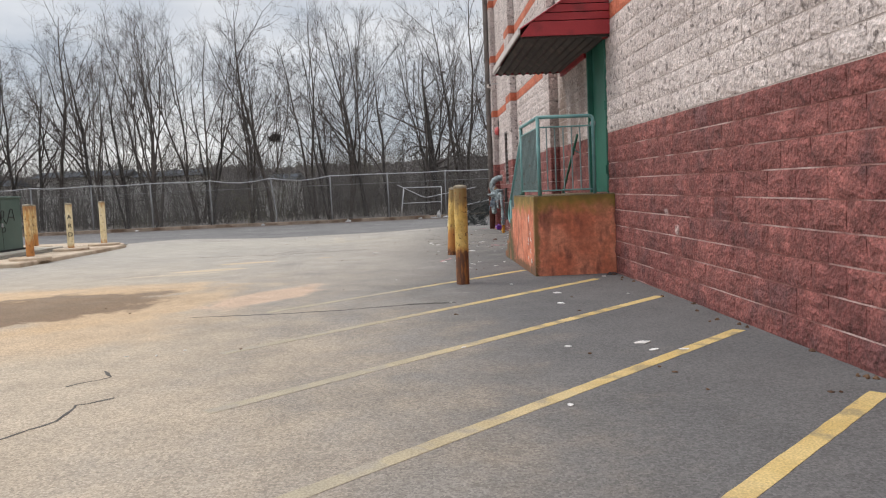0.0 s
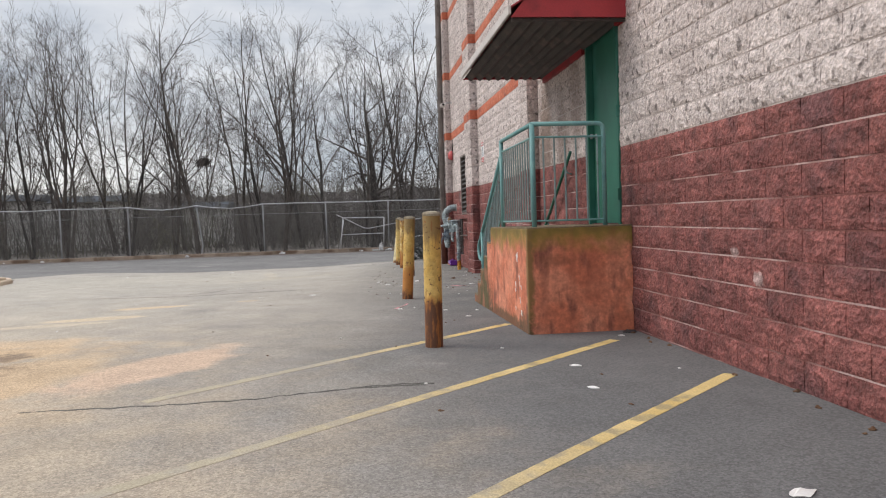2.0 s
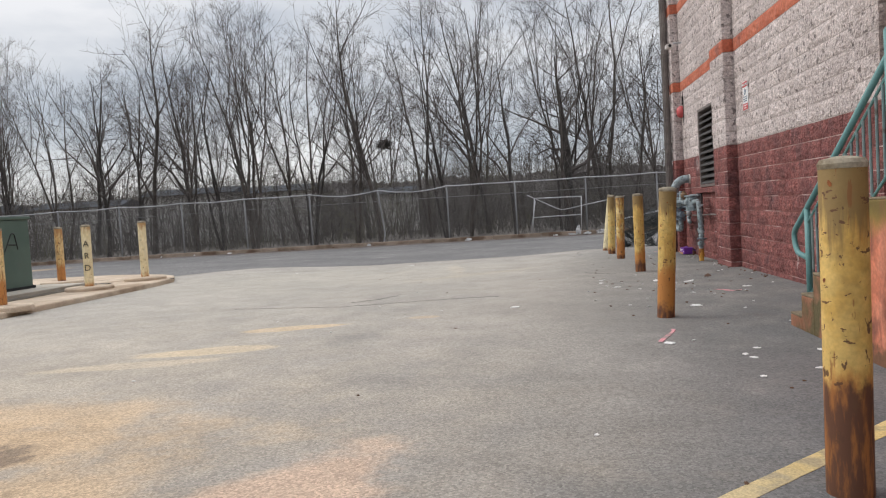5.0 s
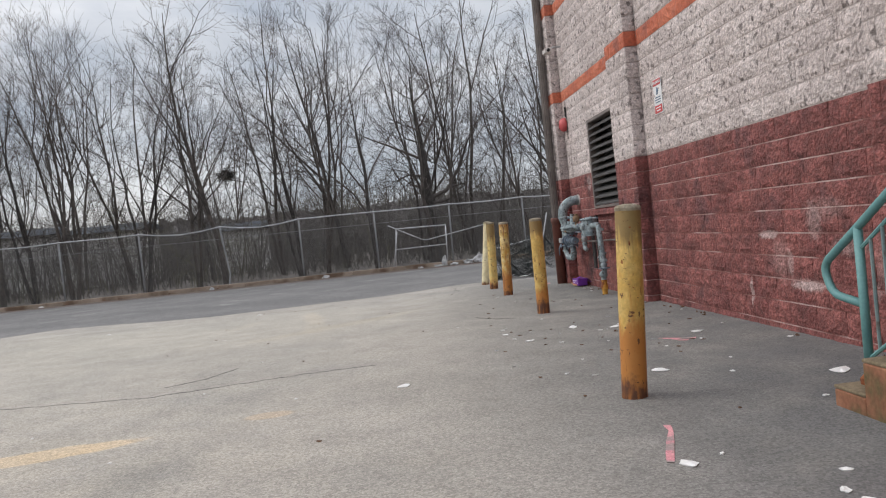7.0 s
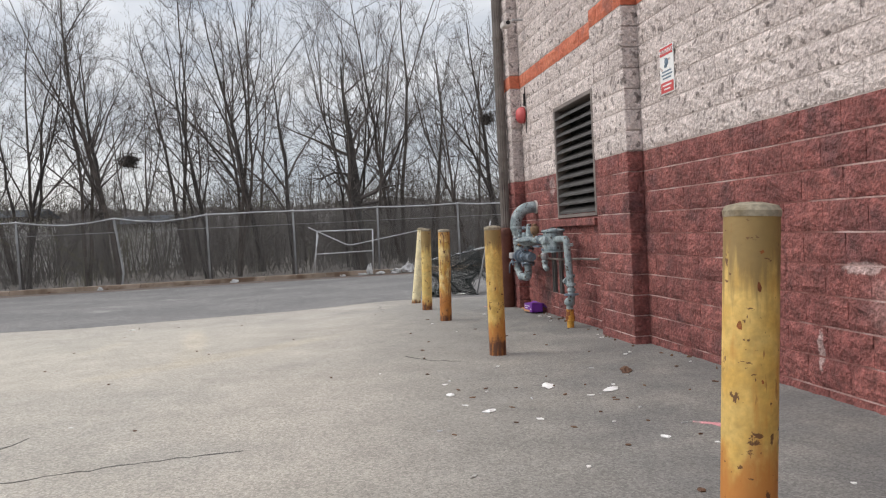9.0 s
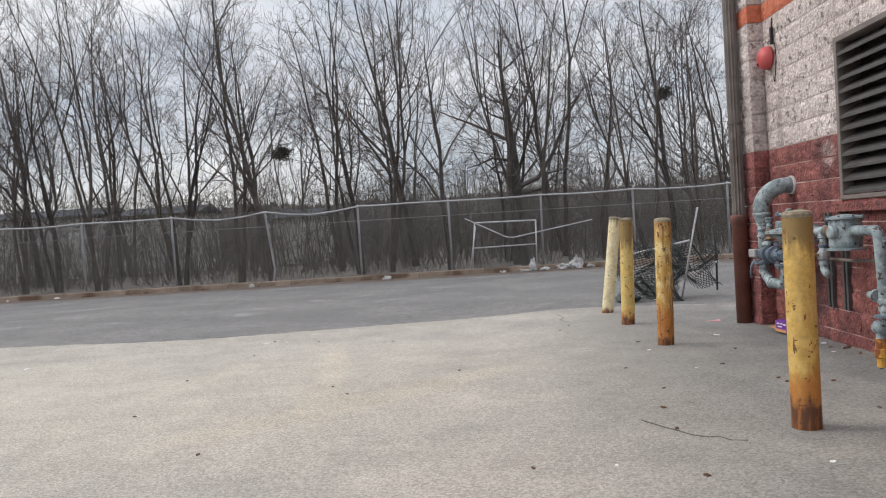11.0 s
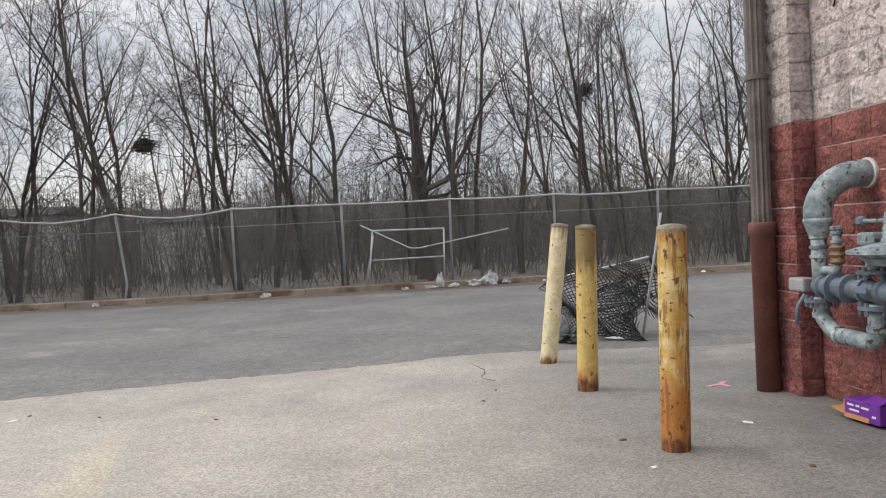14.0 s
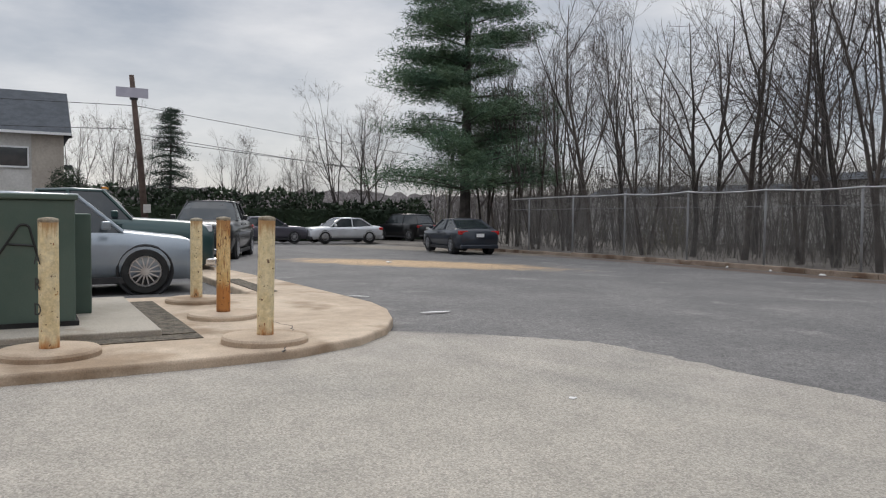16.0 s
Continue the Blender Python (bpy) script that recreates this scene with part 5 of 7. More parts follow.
for i in range(6):
    x = RX + 0.11 * (i + 1)
    part("baluster", tube(bmesh.new(), [(x, 9.25, LAND + 0.06), (x, 9.25, RT - 0.13)], 0.0095, 6), M_bal, rail)
sl = (zb - top_z) / (yb - top_y)
part("bar", tube(bmesh.new(), [(RX, top_y, top_z - 0.1), (RX, yb, zb - 0.12)], 0.011, 6), M_teal, rail)
part("bar", tube(bmesh.new(), [(RX, top_y, 1.21), (RX, yb, 0.27)], 0.011, 6), M_teal, rail)
for i in range(14):
    y = top_y + 0.07 + i * 0.1
    t = (y - top_y) / (yb - top_y)
    part("baluster", tube(bmesh.new(), [(RX, y, 1.21 + (0.27 - 1.21) * t), (RX, y, top_z - 0.1 + (zb - 0.12 - top_z + 0.1) * t)], 0.0095, 6), M_bal, rail)

wrail = thing("wall_handrail", "dark teal pipe handrail fixed to the wall by the stairs", "handrail")
part("rail_pipe", tube(bmesh.new(), bend([(-0.09, 10.9, 1.93), (-0.09, 11.6, 1.44), (-0.09, 12.35, 0.92)], 0.05), 0.02, 10), M_door, wrail, smooth=True)
for y, z in ((11.15, 1.755), (12.1, 1.093)):
    part("bracket", tube(bmesh.new(), [(0.0, y, z - 0.08), (-0.06, y, z - 0.06), (-0.09, y, z)], 0.009, 6), M_teal, wrail)

# ---- canopy over the door ----
AX, AY0, AY1, AZ = -1.16, 9.17, 12.36, 3.09
can = thing("door_canopy", "dark red ribbed metal canopy with a corrugated underside", "canopy")
b = bmesh.new()
n = 90
prev = None
for i in range(n + 1):
    x = AX + 0.01 - AX * i / n
    z = AZ + 0.005 + 0.024 * math.sin(i / n * 2 * math.pi * 9)
    row = [b.verts.new((min(x, -0.004), y, z + dz)) for y, dz in ((AY0 + 0.02, 0), (AY1, 0), (AY1, 0.006), (AY0 + 0.02, 0.006))]
    if prev:
        for a, c in ((0, 1), (1, 2), (2, 3), (3, 0)):
            b.faces.new((prev[a], prev[c], row[c], row[a]))
    prev = row
part("corrugated_soffit", b, M_soff, can, "dark corrugated underside")
rise = 0.72
b = bmesh.new()
m = 34
rows = []
for i in range(m + 1):
    y = AY0 - 0.02 + (AY1 - AY0 + 0.04) * i / m
    h = 0.018 if i % 4 in (1, 2) else 0.0
    rows.append([b.verts.new(p) for p in ((AX, y, AZ + 0.10 + h), (-0.005, y, AZ + 0.10 + rise + h), (-0.005, y, AZ + 0.085 + rise), (AX, y, AZ + 0.085))])
for p, q in zip(rows, rows[1:]):
    for a, c in ((0, 1), (1, 2), (2, 3), (3, 0)):
        b.faces.new((p[a], p[c], q[c], q[a]))
b.faces.new(rows[0])
b.faces.new(rows[-1][::-1])
part("roof_sheet", b, M_awn, can)
for y, s in ((AY0, -1), (AY1 - 0.01, 1)):
    k = 7
    for i in range(k):
        t0, t1 = i / k, (i + 0.88) / k
        z0, z1 = AZ + rise * t0 + 0.09 * (t0 > 0), AZ + 0.09 + rise * t1
        x0 = AX + (-AX) * max(0.0, (z0 - AZ - 0.09) / rise)
        x1 = AX + (-AX) * max(0.0, (z1 - AZ - 0.09) / rise)
        b = bmesh.new()
        vs = [b.verts.new(p) for p in ((x0, y, z0), (-0.004, y, z0), (-0.004, y, z1), (x1, y, z1))]
        b.faces.new(vs)
        ex = bmesh.ops.extrude_face_region(b, geom=list(b.faces))
        bmesh.ops.translate(b, vec=(0, 0.02 + 0.012 * (i % 2), 0), verts=[v for v in ex["geom"] if isinstance(v, bmesh.types.BMVert)])
        bmesh.ops.recalc_face_normals(b, faces=b.faces)
        part("end_panel", b, M_awn, can)
part("edge_trim", boxed(AX - 0.03, AX - 0.002, AY0 - 0.02, AY1 - 0.03, AZ + 0.02, AZ + 0.11, bevel=0.006), M_trimw, can, "pale metal drip edge")
part("front_beam", boxed(AX + 0.02, -0.004, AY0 + 0.035, AY0 + 0.08, AZ - 0.03, AZ + 0.01), M_soff, can)
part("wall_angle", boxed(-0.05, -0.002, AY0 + 0.1, 9.4, AZ - 0.03, AZ + 0.01), M_awn, can)
part("wall_angle", boxed(-0.05, -0.002, 10.5, 12.3, AZ - 0.07, AZ + 0.01), M_awn, can, "red steel ledger")

# ---- louvre ----
ly0, ly1, lz0, lz1 = LOUV
louv = thing("wall_louvre", "dark grey metal ventilation louvre with slanted slats", "louvre")
lz1 += 0.04
for y0, y1, z0, z1 in ((ly0, ly0 + 0.05, lz0, lz1), (ly1 - 0.05, ly1, lz0, lz1), (ly0 + 0.05, ly1 - 0.05, lz1 - 0.05, lz1), (ly0 + 0.05, ly1 - 0.05, lz0, lz0 + 0.04)):
    part("louvre_frame", boxed(-0.02, 0.2, y0, y1, z0, z1, bevel=0.005), M_lframe, louv)
part("back_plate", boxed(0.2, 0.22, ly0, ly1, lz0, lz1), M_black, louv)
ns = 12
for i in range(ns):
    z = lz0 + 0.05 + (lz1 - lz0 - 0.11) * i / ns
    b = bmesh.new()
    vs = [b.verts.new(p) for p in ((-0.012, ly0 + 0.05, z), (-0.012, ly1 - 0.05, z), (-0.012, ly1 - 0.05, z + 0.025), (0.14, ly1 - 0.05, z + 0.125), (0.14, ly0 + 0.05, z + 0.125), (-0.012, ly0 + 0.05, z + 0.025), (0.14, ly0 + 0.05, z + 0.11), (0.14, ly1 - 0.05, z + 0.11))]
    for q in ((0, 1, 2, 5), (5, 2, 3, 4), (0, 6, 7, 1), (4, 3, 7, 6), (1, 7, 3, 2), (0, 5, 4, 6)):
        b.faces.new([vs[j] for j in q])
    bmesh.ops.recalc_face_normals(b, faces=b.faces)
    part("slat", b, M_louv, louv)
tagged(part("window_sill", boxed(-0.08, 0.02, ly0 - 0.07, ly1 + 0.07, 1.19, 1.275, bevel=0.01), M_red), "red painted sill under the louvre", "sill", kind="structure")

# ---- sign, bell, camera on the wall ----
sign = thing("warning_sign", "small white and red warning sign on the block wall", "sign", (-0.012, 17.46, 2.34))
def plate(bm, w, h, d):
    return box(bm, -d, 0, -w / 2, w / 2, 0, h, bevel=0.004)
part("sheet", plate(bmesh.new(), 0.27, 0.43, 0.006), M_signw, sign)
part("header_band", boxed(-0.009, -0.005, -0.12, 0.12, 0.345, 0.42), M_signr, sign, "red header")
part("footer_band", boxed(-0.009, -0.005, -0.12, 0.12, 0.012, 0.105), M_signr, sign, "red footer")
part("pictogram", lathe(bmesh.new(), [(0.0, -0.009), (0.035, -0.009), (0.035, -0.005), (0.0, -0.005)], (0, 0.0, 0.285), "x", 18), M_signb, sign, "dark camera pictogram")
part("pictogram", boxed(-0.009, -0.005, -0.01, 0.045, 0.235, 0.262), M_signb, sign)
for i, w in enumerate((0.09, 0.10, 0.08)):
    part("text_bar", boxed(-0.009, -0.005, -w, w, 0.195 - i * 0.03, 0.207 - i * 0.03), M_signb, sign)
for i, w in enumerate((0.085, 0.06)):
    part("text_bar", boxed(-0.011, -0.008, -w, w, 0.07 - i * 0.035, 0.083 - i * 0.035), M_signw, sign)
txt = bpy.data.curves.new("lettering", "FONT")
txt.body, txt.size, txt.align_x, txt.extrude = "WARNING", 0.055, "CENTER", 0.001
lt = new("lettering", txt)
lt.data.materials.append(M_signw)
lt.parent = sign
lt.matrix_basis = pose(-0.011, 0.0, 0.362, 90, 0, -90)

bell = thing("alarm_bell", "faded red round alarm bell on the wall", "bell", (-0.02, 22.17, 2.91))
part("gong", lathe(bmesh.new(), [(0.125, 0.0), (0.125, -0.03), (0.115, -0.07), (0.085, -0.1), (0.04, -0.112), (0.0, -0.114)], (0, 0, 0), "x", 28), M_bell, bell, smooth=True)
part("back_box", boxed(0.0, 0.03, -0.06, 0.06, -0.06, 0.06), M_bell, bell)
part("bolt", lathe(bmesh.new(), [(0.012, -0.112), (0.012, -0.12), (0.0, -0.122)], (0, 0.02, -0.06), "x", 8), M_black, bell)
part("cable", tube(bmesh.new(), bend([(0.0, -0.13, 0.4), (-0.015, -0.13, 0.14), (-0.02, -0.22, 0.12), (-0.02, -0.24, -0.05), (-0.02, -0.2, -0.22), (0.0, -0.12, -0.28)], 0.05), 0.006, 6), M_black, bell)
part("cable_clip", boxed(-0.025, 0.0, -0.15, -0.11, 0.12, 0.3), M_black, bell)

scam = thing("security_camera", "small grey wall-mounted security camera", "camera", (-0.16, 22.0, 4.25))
part("arm", tube(bmesh.new(), [(0.16, 0, 0.05), (0.0, 0, 0.05), (-0.06, 0, 0.0)], 0.018, 8), M_galv, scam)
part("housing", boxed(-0.16, -0.02, -0.04, 0.16, -0.05, 0.04, bevel=0.015), M_trimw, scam)
part("lens", lathe(bmesh.new(), [(0.03, 0.0), (0.03, -0.02), (0.0, -0.022)], (-0.09, -0.04, 0), "y", 14), M_black, scam)


# ---- downspout at the corner ----
sp = thing("downspout", "grey-brown ribbed downspout with a red-brown iron boot", "downspout", (-0.262, 22.64, -0.03))
b = bmesh.new()
nn = 24
lo, hi = [], []
for i in range(nn):
    a = 2 * math.pi * i / nn
    rr = 0.072 if i % 2 else 0.06
    lo.append(b.verts.new((rr * math.cos(a), rr * math.sin(a), 1.22)))
    hi.append(b.verts.new((rr * math.cos(a) + 0.02, rr * math.sin(a), 7.6)))
for i in range(nn):
    b.faces.new((lo[i], lo[(i + 1) % nn], hi[(i + 1) % nn], hi[i]))
b.faces.new(hi)
part("upper_pipe", b, M_spout, sp, "ribbed grey-brown pipe")
part("boot", lathe(bmesh.new(), [(0.085, -0.05), (0.085, 1.15), (0.098, 1.16), (0.098, 1.23), (0.088, 1.25), (0.06, 1.25)], n=22), M_boot, sp, "red-brown iron boot", smooth=True)
for z in (2.3, 4.2, 6.2):
    part("strap", lathe(bmesh.new(), [(0.078, z), (0.08, z + 0.04), (0.07, z + 0.041)], n=22), M_spout, sp)
    part("standoff", boxed(0.05, 0.11, -0.02, 0.02, z, z + 0.04), M_spout, sp)

# ---- gas meter ----
gas = thing("gas_meter_set", "blue-grey gas meter pipework with regulator and valves on the wall", "gas meter")


def pipe(name, pts, r, m=M_gas, rad=0.1, label=""):
    return part(name, tube(bmesh.new(), bend(pts, rad), r, 14), m, gas, label, smooth=True)


def collar(c, r, w, axis="z", m=M_gas, name="flange"):
    return part(name, lathe(bmesh.new(), [(r * 0.8, -w / 2), (r, -w / 2 + 0.004), (r, w / 2 - 0.004), (r * 0.8, w / 2)], c, axis, 18), m, gas)


GX = -0.30
arc = [(-0.075 - 0.225 * math.sin(i * math.pi / 20), 21.79 + 0.008 * i, 1.275 + 0.225 * math.cos(i * math.pi / 20)) for i in range(11)]
part("inlet_elbow", tube(bmesh.new(), [(0.0, 21.78, 1.50)] + arc + [(GX, 21.87, 1.21)], 0.085, 18), M_gas, gas, smooth=True)
collar((-0.012, 21.78, 1.50), 0.098, 0.03, "x", M_trimw)
part("reducer", lathe(bmesh.new(), [(0.05, -0.10), (0.056, -0.09), (0.086, 0.0), (0.09, 0.01), (0.088, 0.03)], (GX, 21.87, 1.20), n=20), M_gas, gas, smooth=True)
pipe("inlet_pipe", [(GX, 21.87, 1.12), (GX, 21.87, 0.80)], 0.048, rad=0.02)
for i, z in enumerate((1.11, 1.045, 0.985)):
    collar((GX, 21.87, z), 0.058, 0.026, m=(M_gas, M_gasd)[i % 2])
# small branch with a brown relief cock
pipe("branch_pipe", [(GX, 21.87, 0.90), (GX, 21.68, 0.90), (GX, 21.68, 1.17)], 0.027, rad=0.03)
part("relief_cock", lathe(bmesh.new(), [(0.03, -0.06), (0.048, -0.045), (0.036, -0.02), (0.05, 0.0), (0.036, 0.02), (0.048, 0.045), (0.03, 0.06)], (GX, 21.68, 1.0), n=14), M_brass, gas, "brown weathered relief cock")
for z in (1.08, 1.135, 1.165):
    collar((GX, 21.68, z), 0.037, 0.025)
# filter body lying across both legs
part("meter_body", lathe(bmesh.new(), [(0.03, 0.0), (0.058, 0.004), (0.062, 0.04), (0.055, 0.045), (0.06, 0.13), (0.074, 0.14), (0.074, 0.17), (0.06, 0.175), (0.06, 0.30), (0.074, 0.305), (0.074, 0.335), (0.058, 0.34), (0.058, 0.44), (0.085, 0.45), (0.088, 0.48), (0.064, 0.49), (0.064, 0.58), (0.095, 0.585), (0.095, 0.61), (0.06, 0.615), (0.06, 0.70), (0.075, 0.71), (0.075, 0.735), (0.05, 0.74), (0.05, 0.80)], (GX, 21.10, 0.795), "y", 24), M_gasd, gas, "dark blue-grey cast valve body")
for y, z0 in ((21.87, 0.690), (21.33, 0.690), (21.33, 0.895)):
    part("meter_flange", lathe(bmesh.new(), [(0.06, 0), (0.10, 0.003), (0.10, 0.022), (0.06, 0.025)], (GX, y, z0), n=20), M_gasd, gas)
    for i in range(6):
        a = i * math.pi / 3 + 0.3
        part("bolt", tube(bmesh.new(), [(GX + 0.084 * math.cos(a), y + 0.084 * math.sin(a), z0 - 0.03), (GX + 0.084 * math.cos(a), y + 0.084 * math.sin(a), z0 + 0.045)], 0.011, 6), M_gasd, gas)
part("index_plate", boxed(GX - 0.098, GX - 0.088, 21.28, 21.38, 0.79, 0.83, bevel=0.004), M_signb, gas, "small blue plate")
part("end_box", boxed(GX - 0.06, GX + 0.05, 21.97, 22.15, 0.75, 0.84, bevel=0.015), M_galvd, gas, "dull metal end cover")
pipe("lever", [(GX - 0.06, 21.95, 0.74), (GX - 0.10, 21.97, 0.66), (GX - 0.10, 21.99, 0.54)], 0.012, M_gasd, 0.02)
pipe("u_bend", [(GX, 21.87, 0.72), (GX, 21.87, 0.60), (GX, 21.72, 0.50), (GX, 21.33, 0.495), (GX, 21.33, 0.72)], 0.05, rad=0.10)
for c, ax in (((GX, 21.87, 0.61), "z"), ((GX, 21.33, 0.58), "z"), ((GX, 21.68, 0.50), "y")):
    collar(c, 0.058, 0.04, ax)
# pressure regulator: a wide shallow pan with a spring tower
pipe("neck", [(GX, 21.33, 0.90), (GX, 21.33, 1.0)], 0.05, rad=0.02)
part("regulator_disc", lathe(bmesh.new(), [(0.05, -0.085), (0.11, -0.075), (0.17, -0.03), (0.215, -0.014), (0.226, -0.01), (0.226, 0.008), (0.215, 0.012), (0.15, 0.03), (0.08, 0.045), (0.05, 0.05)], (GX, 21.19, 1.03), n=32), M_gas, gas, "round regulator diaphragm", smooth=False)
for i in range(10):
    a = i * math.pi / 5
    part("bolt", tube(bmesh.new(), [(GX + 0.206 * math.cos(a), 21.19 + 0.206 * math.sin(a), 1.012), (GX + 0.206 * math.cos(a), 21.19 + 0.206 * math.sin(a), 1.052)], 0.009, 6), M_gasd, gas)
part("regulator_tower", lathe(bmesh.new(), [(0.062, 0), (0.052, 0.03), (0.046, 0.10), (0.034, 0.17), (0.03, 0.18), (0.012, 0.183)], (GX, 21.18, 1.07), n=18), M_gas, gas, smooth=True)
part("pilot_block", boxed(GX - 0.05, GX + 0.05, 21.27, 21.42, 1.06, 1.135, bevel=0.015), M_gas, gas)
pipe("pilot_tube", [(GX, 21.44, 1.20), (GX, 21.22, 1.20)], 0.012, M_gas, 0.01)
part("pilot_nut", lathe(bmesh.new(), [(0.012, -0.03), (0.03, -0.02), (0.03, 0.02), (0.012, 0.03)], (GX, 21.44, 1.20), "y", 6), M_gasd, gas)
pipe("vent_tube", [(GX, 21.14, 1.20), (GX, 20.97, 1.20)], 0.012, M_gasd, 0.01)
part("relief_valve", lathe(bmesh.new(), [(0.028, 0), (0.028, 0.045), (0.05, 0.055), (0.062, 0.09), (0.062, 0.13), (0.045, 0.155), (0.03, 0.16), (0.032, 0.185), (0.012, 0.19)], (GX, 20.92, 1.06), n=14), M_brass, gas, "weathered brown vent cap")
# outlet to the round meter
pipe("outlet_run", [(GX, 21.05, 1.02), (GX, 20.80, 1.035), (GX, 20.25, 1.03)], 0.038, rad=0.1)
part("outlet_plate", boxed(GX - 0.02, GX + 0.06, 20.72, 21.0, 0.93, 0.955, bevel=0.006), M_gasd, gas)
for i, (y, r) in enumerate(((20.84, 0.05), (20.66, 0.062), (20.63, 0.05), (20.45, 0.052), (20.40, 0.05), (20.35, 0.055), (20.29, 0.05))):
    collar((GX, y, 1.033), r, 0.03, "y", (M_gas, M_gasd, M_gas, M_gas, M_brass, M_brass, M_galvd)[i])
pipe("drip_leg", [(GX, 20.52, 1.04), (GX, 20.52, 0.68), (GX, 20.44, 0.655)], 0.034, rad=0.04)
for i, z in enumerate((0.985, 0.905, 0.75)):
    collar((GX, 20.52, z), 0.043, 0.03, m=(M_gas, M_gasd, M_gas)[i])
part("cock", lathe(bmesh.new(), [(0.03, -0.05), (0.05, -0.03), (0.055, 0.0), (0.05, 0.03), (0.03, 0.05)], (GX, 20.52, 0.82), n=12), M_galvd, gas, "dull metal stop cock")
part("cock_handle", boxed(GX - 0.085, GX - 0.04, 20.50, 20.54, 0.815, 0.84, bevel=0.006), M_brass, gas, "brown brass handle")
part("meter_can", lathe(bmesh.new(), [(0.04, 0), (0.15, 0.004), (0.15, 0.018), (0.118, 0.022), (0.126, 0.05), (0.126, 0.22), (0.118, 0.258), (0.15, 0.262), (0.15, 0.276), (0.10, 0.288), (0.03, 0.30)], (GX, 20.12, 0.875), n=24), M_gas, gas, "round meter housing", smooth=False)
for i in range(8):
    a = i * math.pi / 4
    part("bolt", tube(bmesh.new(), [(GX + 0.138 * math.cos(a), 20.12 + 0.138 * math.sin(a), 1.125), (GX + 0.138 * math.cos(a), 20.12 + 0.138 * math.sin(a), 1.165)], 0.009, 6), M_gasd, gas)
part("index_cap", lathe(bmesh.new(), [(0.055, 0.0), (0.055, -0.03), (0.04, -0.045), (0.01, -0.047)], (GX - 0.11, 20.08, 1.03), "x", 18), M_gas, gas, "round index cover")
pipe("outlet_drop", [(GX, 20.02, 1.04), (GX, 19.64, 1.04), (GX, 19.62, 1.0), (GX + 0.03, 19.62, 0.40), (GX + 0.03, 19.62, 0.32), (GX + 0.03, 19.70, 0.27), (GX + 0.03, 19.70, 0.12)], 0.041, rad=0.06)
for i, (z, r) in enumerate(((0.97, 0.050), (0.60, 0.052), (0.50, 0.055), (0.44, 0.052))):
    collar((GX + 0.03, 19.62, z), r, 0.04)
part("meter_flange", lathe(bmesh.new(), [(0.045, 0), (0.085, 0.003), (0.085, 0.022), (0.045, 0.025)], (GX + 0.03, 19.62, 0.37), n=16), M_gasd, gas)
part("side_cock", lathe(bmesh.new(), [(0.02, -0.02), (0.05, -0.015), (0.05, 0.015), (0.03, 0.02), (0.03, 0.10)], (GX + 0.03, 19.74, 0.53), "y", 12), M_gas, gas)
part("elbow_bulge", lathe(bmesh.new(), [(0.03, -0.07), (0.052, -0.05), (0.056, 0.0), (0.052, 0.05), (0.03, 0.07)], (GX + 0.03, 19.70, 0.285), "y", 14), M_gas, gas, smooth=True)
part("ground_riser", lathe(bmesh.new(), [(0.04, -0.05), (0.042, 0.05), (0.055, 0.06), (0.055, 0.12), (0.045, 0.125), (0.045, 0.20), (0.03, 0.21)], (GX + 0.03, 19.70, 0), n=14), M_orust, gas, "yellow-brown riser stub")
pipe("brace", [(-0.02, 19.2, 0.80), (-0.10, 19.2, 0.80), (-0.14, 19.6, 0.80), (-0.2, 20.2, 0.78), (-0.2, 20.7, 0.78)], 0.014, M_lframe, 0.03)
part("brace_end", boxed(-0.06, 0.0, 19.14, 19.24, 0.77, 0.83, bevel=0.006), M_lframe, gas)
for y in (20.93, 21.0, 20.64, 20.70):
    part("strut", boxed(-0.045, -0.006, y, y + 0.035, 0.30, 1.19, bevel=0.004), M_louv, gas, "dark steel wall strut")

# ---- bollards ----
def bollard(x, y, h, lean, lean_dir, paint_m, base_h, base_m, seed, label, cap=True, foot=0.0, r=0.081, z=0.0):
    ob = thing("bollard", label, "bollard", (x, y, z))
    ob.matrix_world = pose(x, y, z, -lean * math.sin(radians(lean_dir)), lean * math.cos(radians(lean_dir)), 0) @ pose(0, 0, 0, 0, 0, seed * 37)
    rr = random.Random(seed)

    part("post", lathe(bmesh.new(), [(r * 0.97, -0.2), (r, 0.0), (r, h * 0.33), (r * 1.004, h * 0.66), (r, h - 0.02), (r * 0.97, h)], n=32), paint_m, ob, smooth=True)
    if cap:
        part("cap", lathe(bmesh.new(), [(r * 1.02, h - 0.022), (r * 1.045, h - 0.004), (r * 0.93, h + 0.012), (r * 0.4, h + 0.022), (0.004, h + 0.024)], n=28), M_cap, ob, "grimy domed concrete cap")
    for k in range(7):
        a, zz_ = rr.uniform(0, 6.28), rr.uniform(base_h, h * 0.95)
        w, hh = rr.uniform(0.004, 0.011), rr.uniform(0.006, 0.022)
        b = bmesh.new()
        vs = [b.verts.new(((r + 0.0016) * math.cos(a + math.cos(q) * g * w / r), (r + 0.0016) * math.sin(a + math.cos(q) * g * w / r), zz_ + math.sin(q) * g * hh)) for q, g in ((k2 * 0.698, rr.uniform(0.4, 1.1)) for k2 in range(9))]
        b.faces.new(vs)
        part("paint_chip", b, M_rust, ob, "rusty paint chip")
    if foot:
        part("footing", lathe(bmesh.new(), [(foot, -0.03), (foot, 0.04), (foot - 0.02, 0.06), (0.1, 0.07)], n=36), M_conc, ob, "round concrete footing")
    return ob


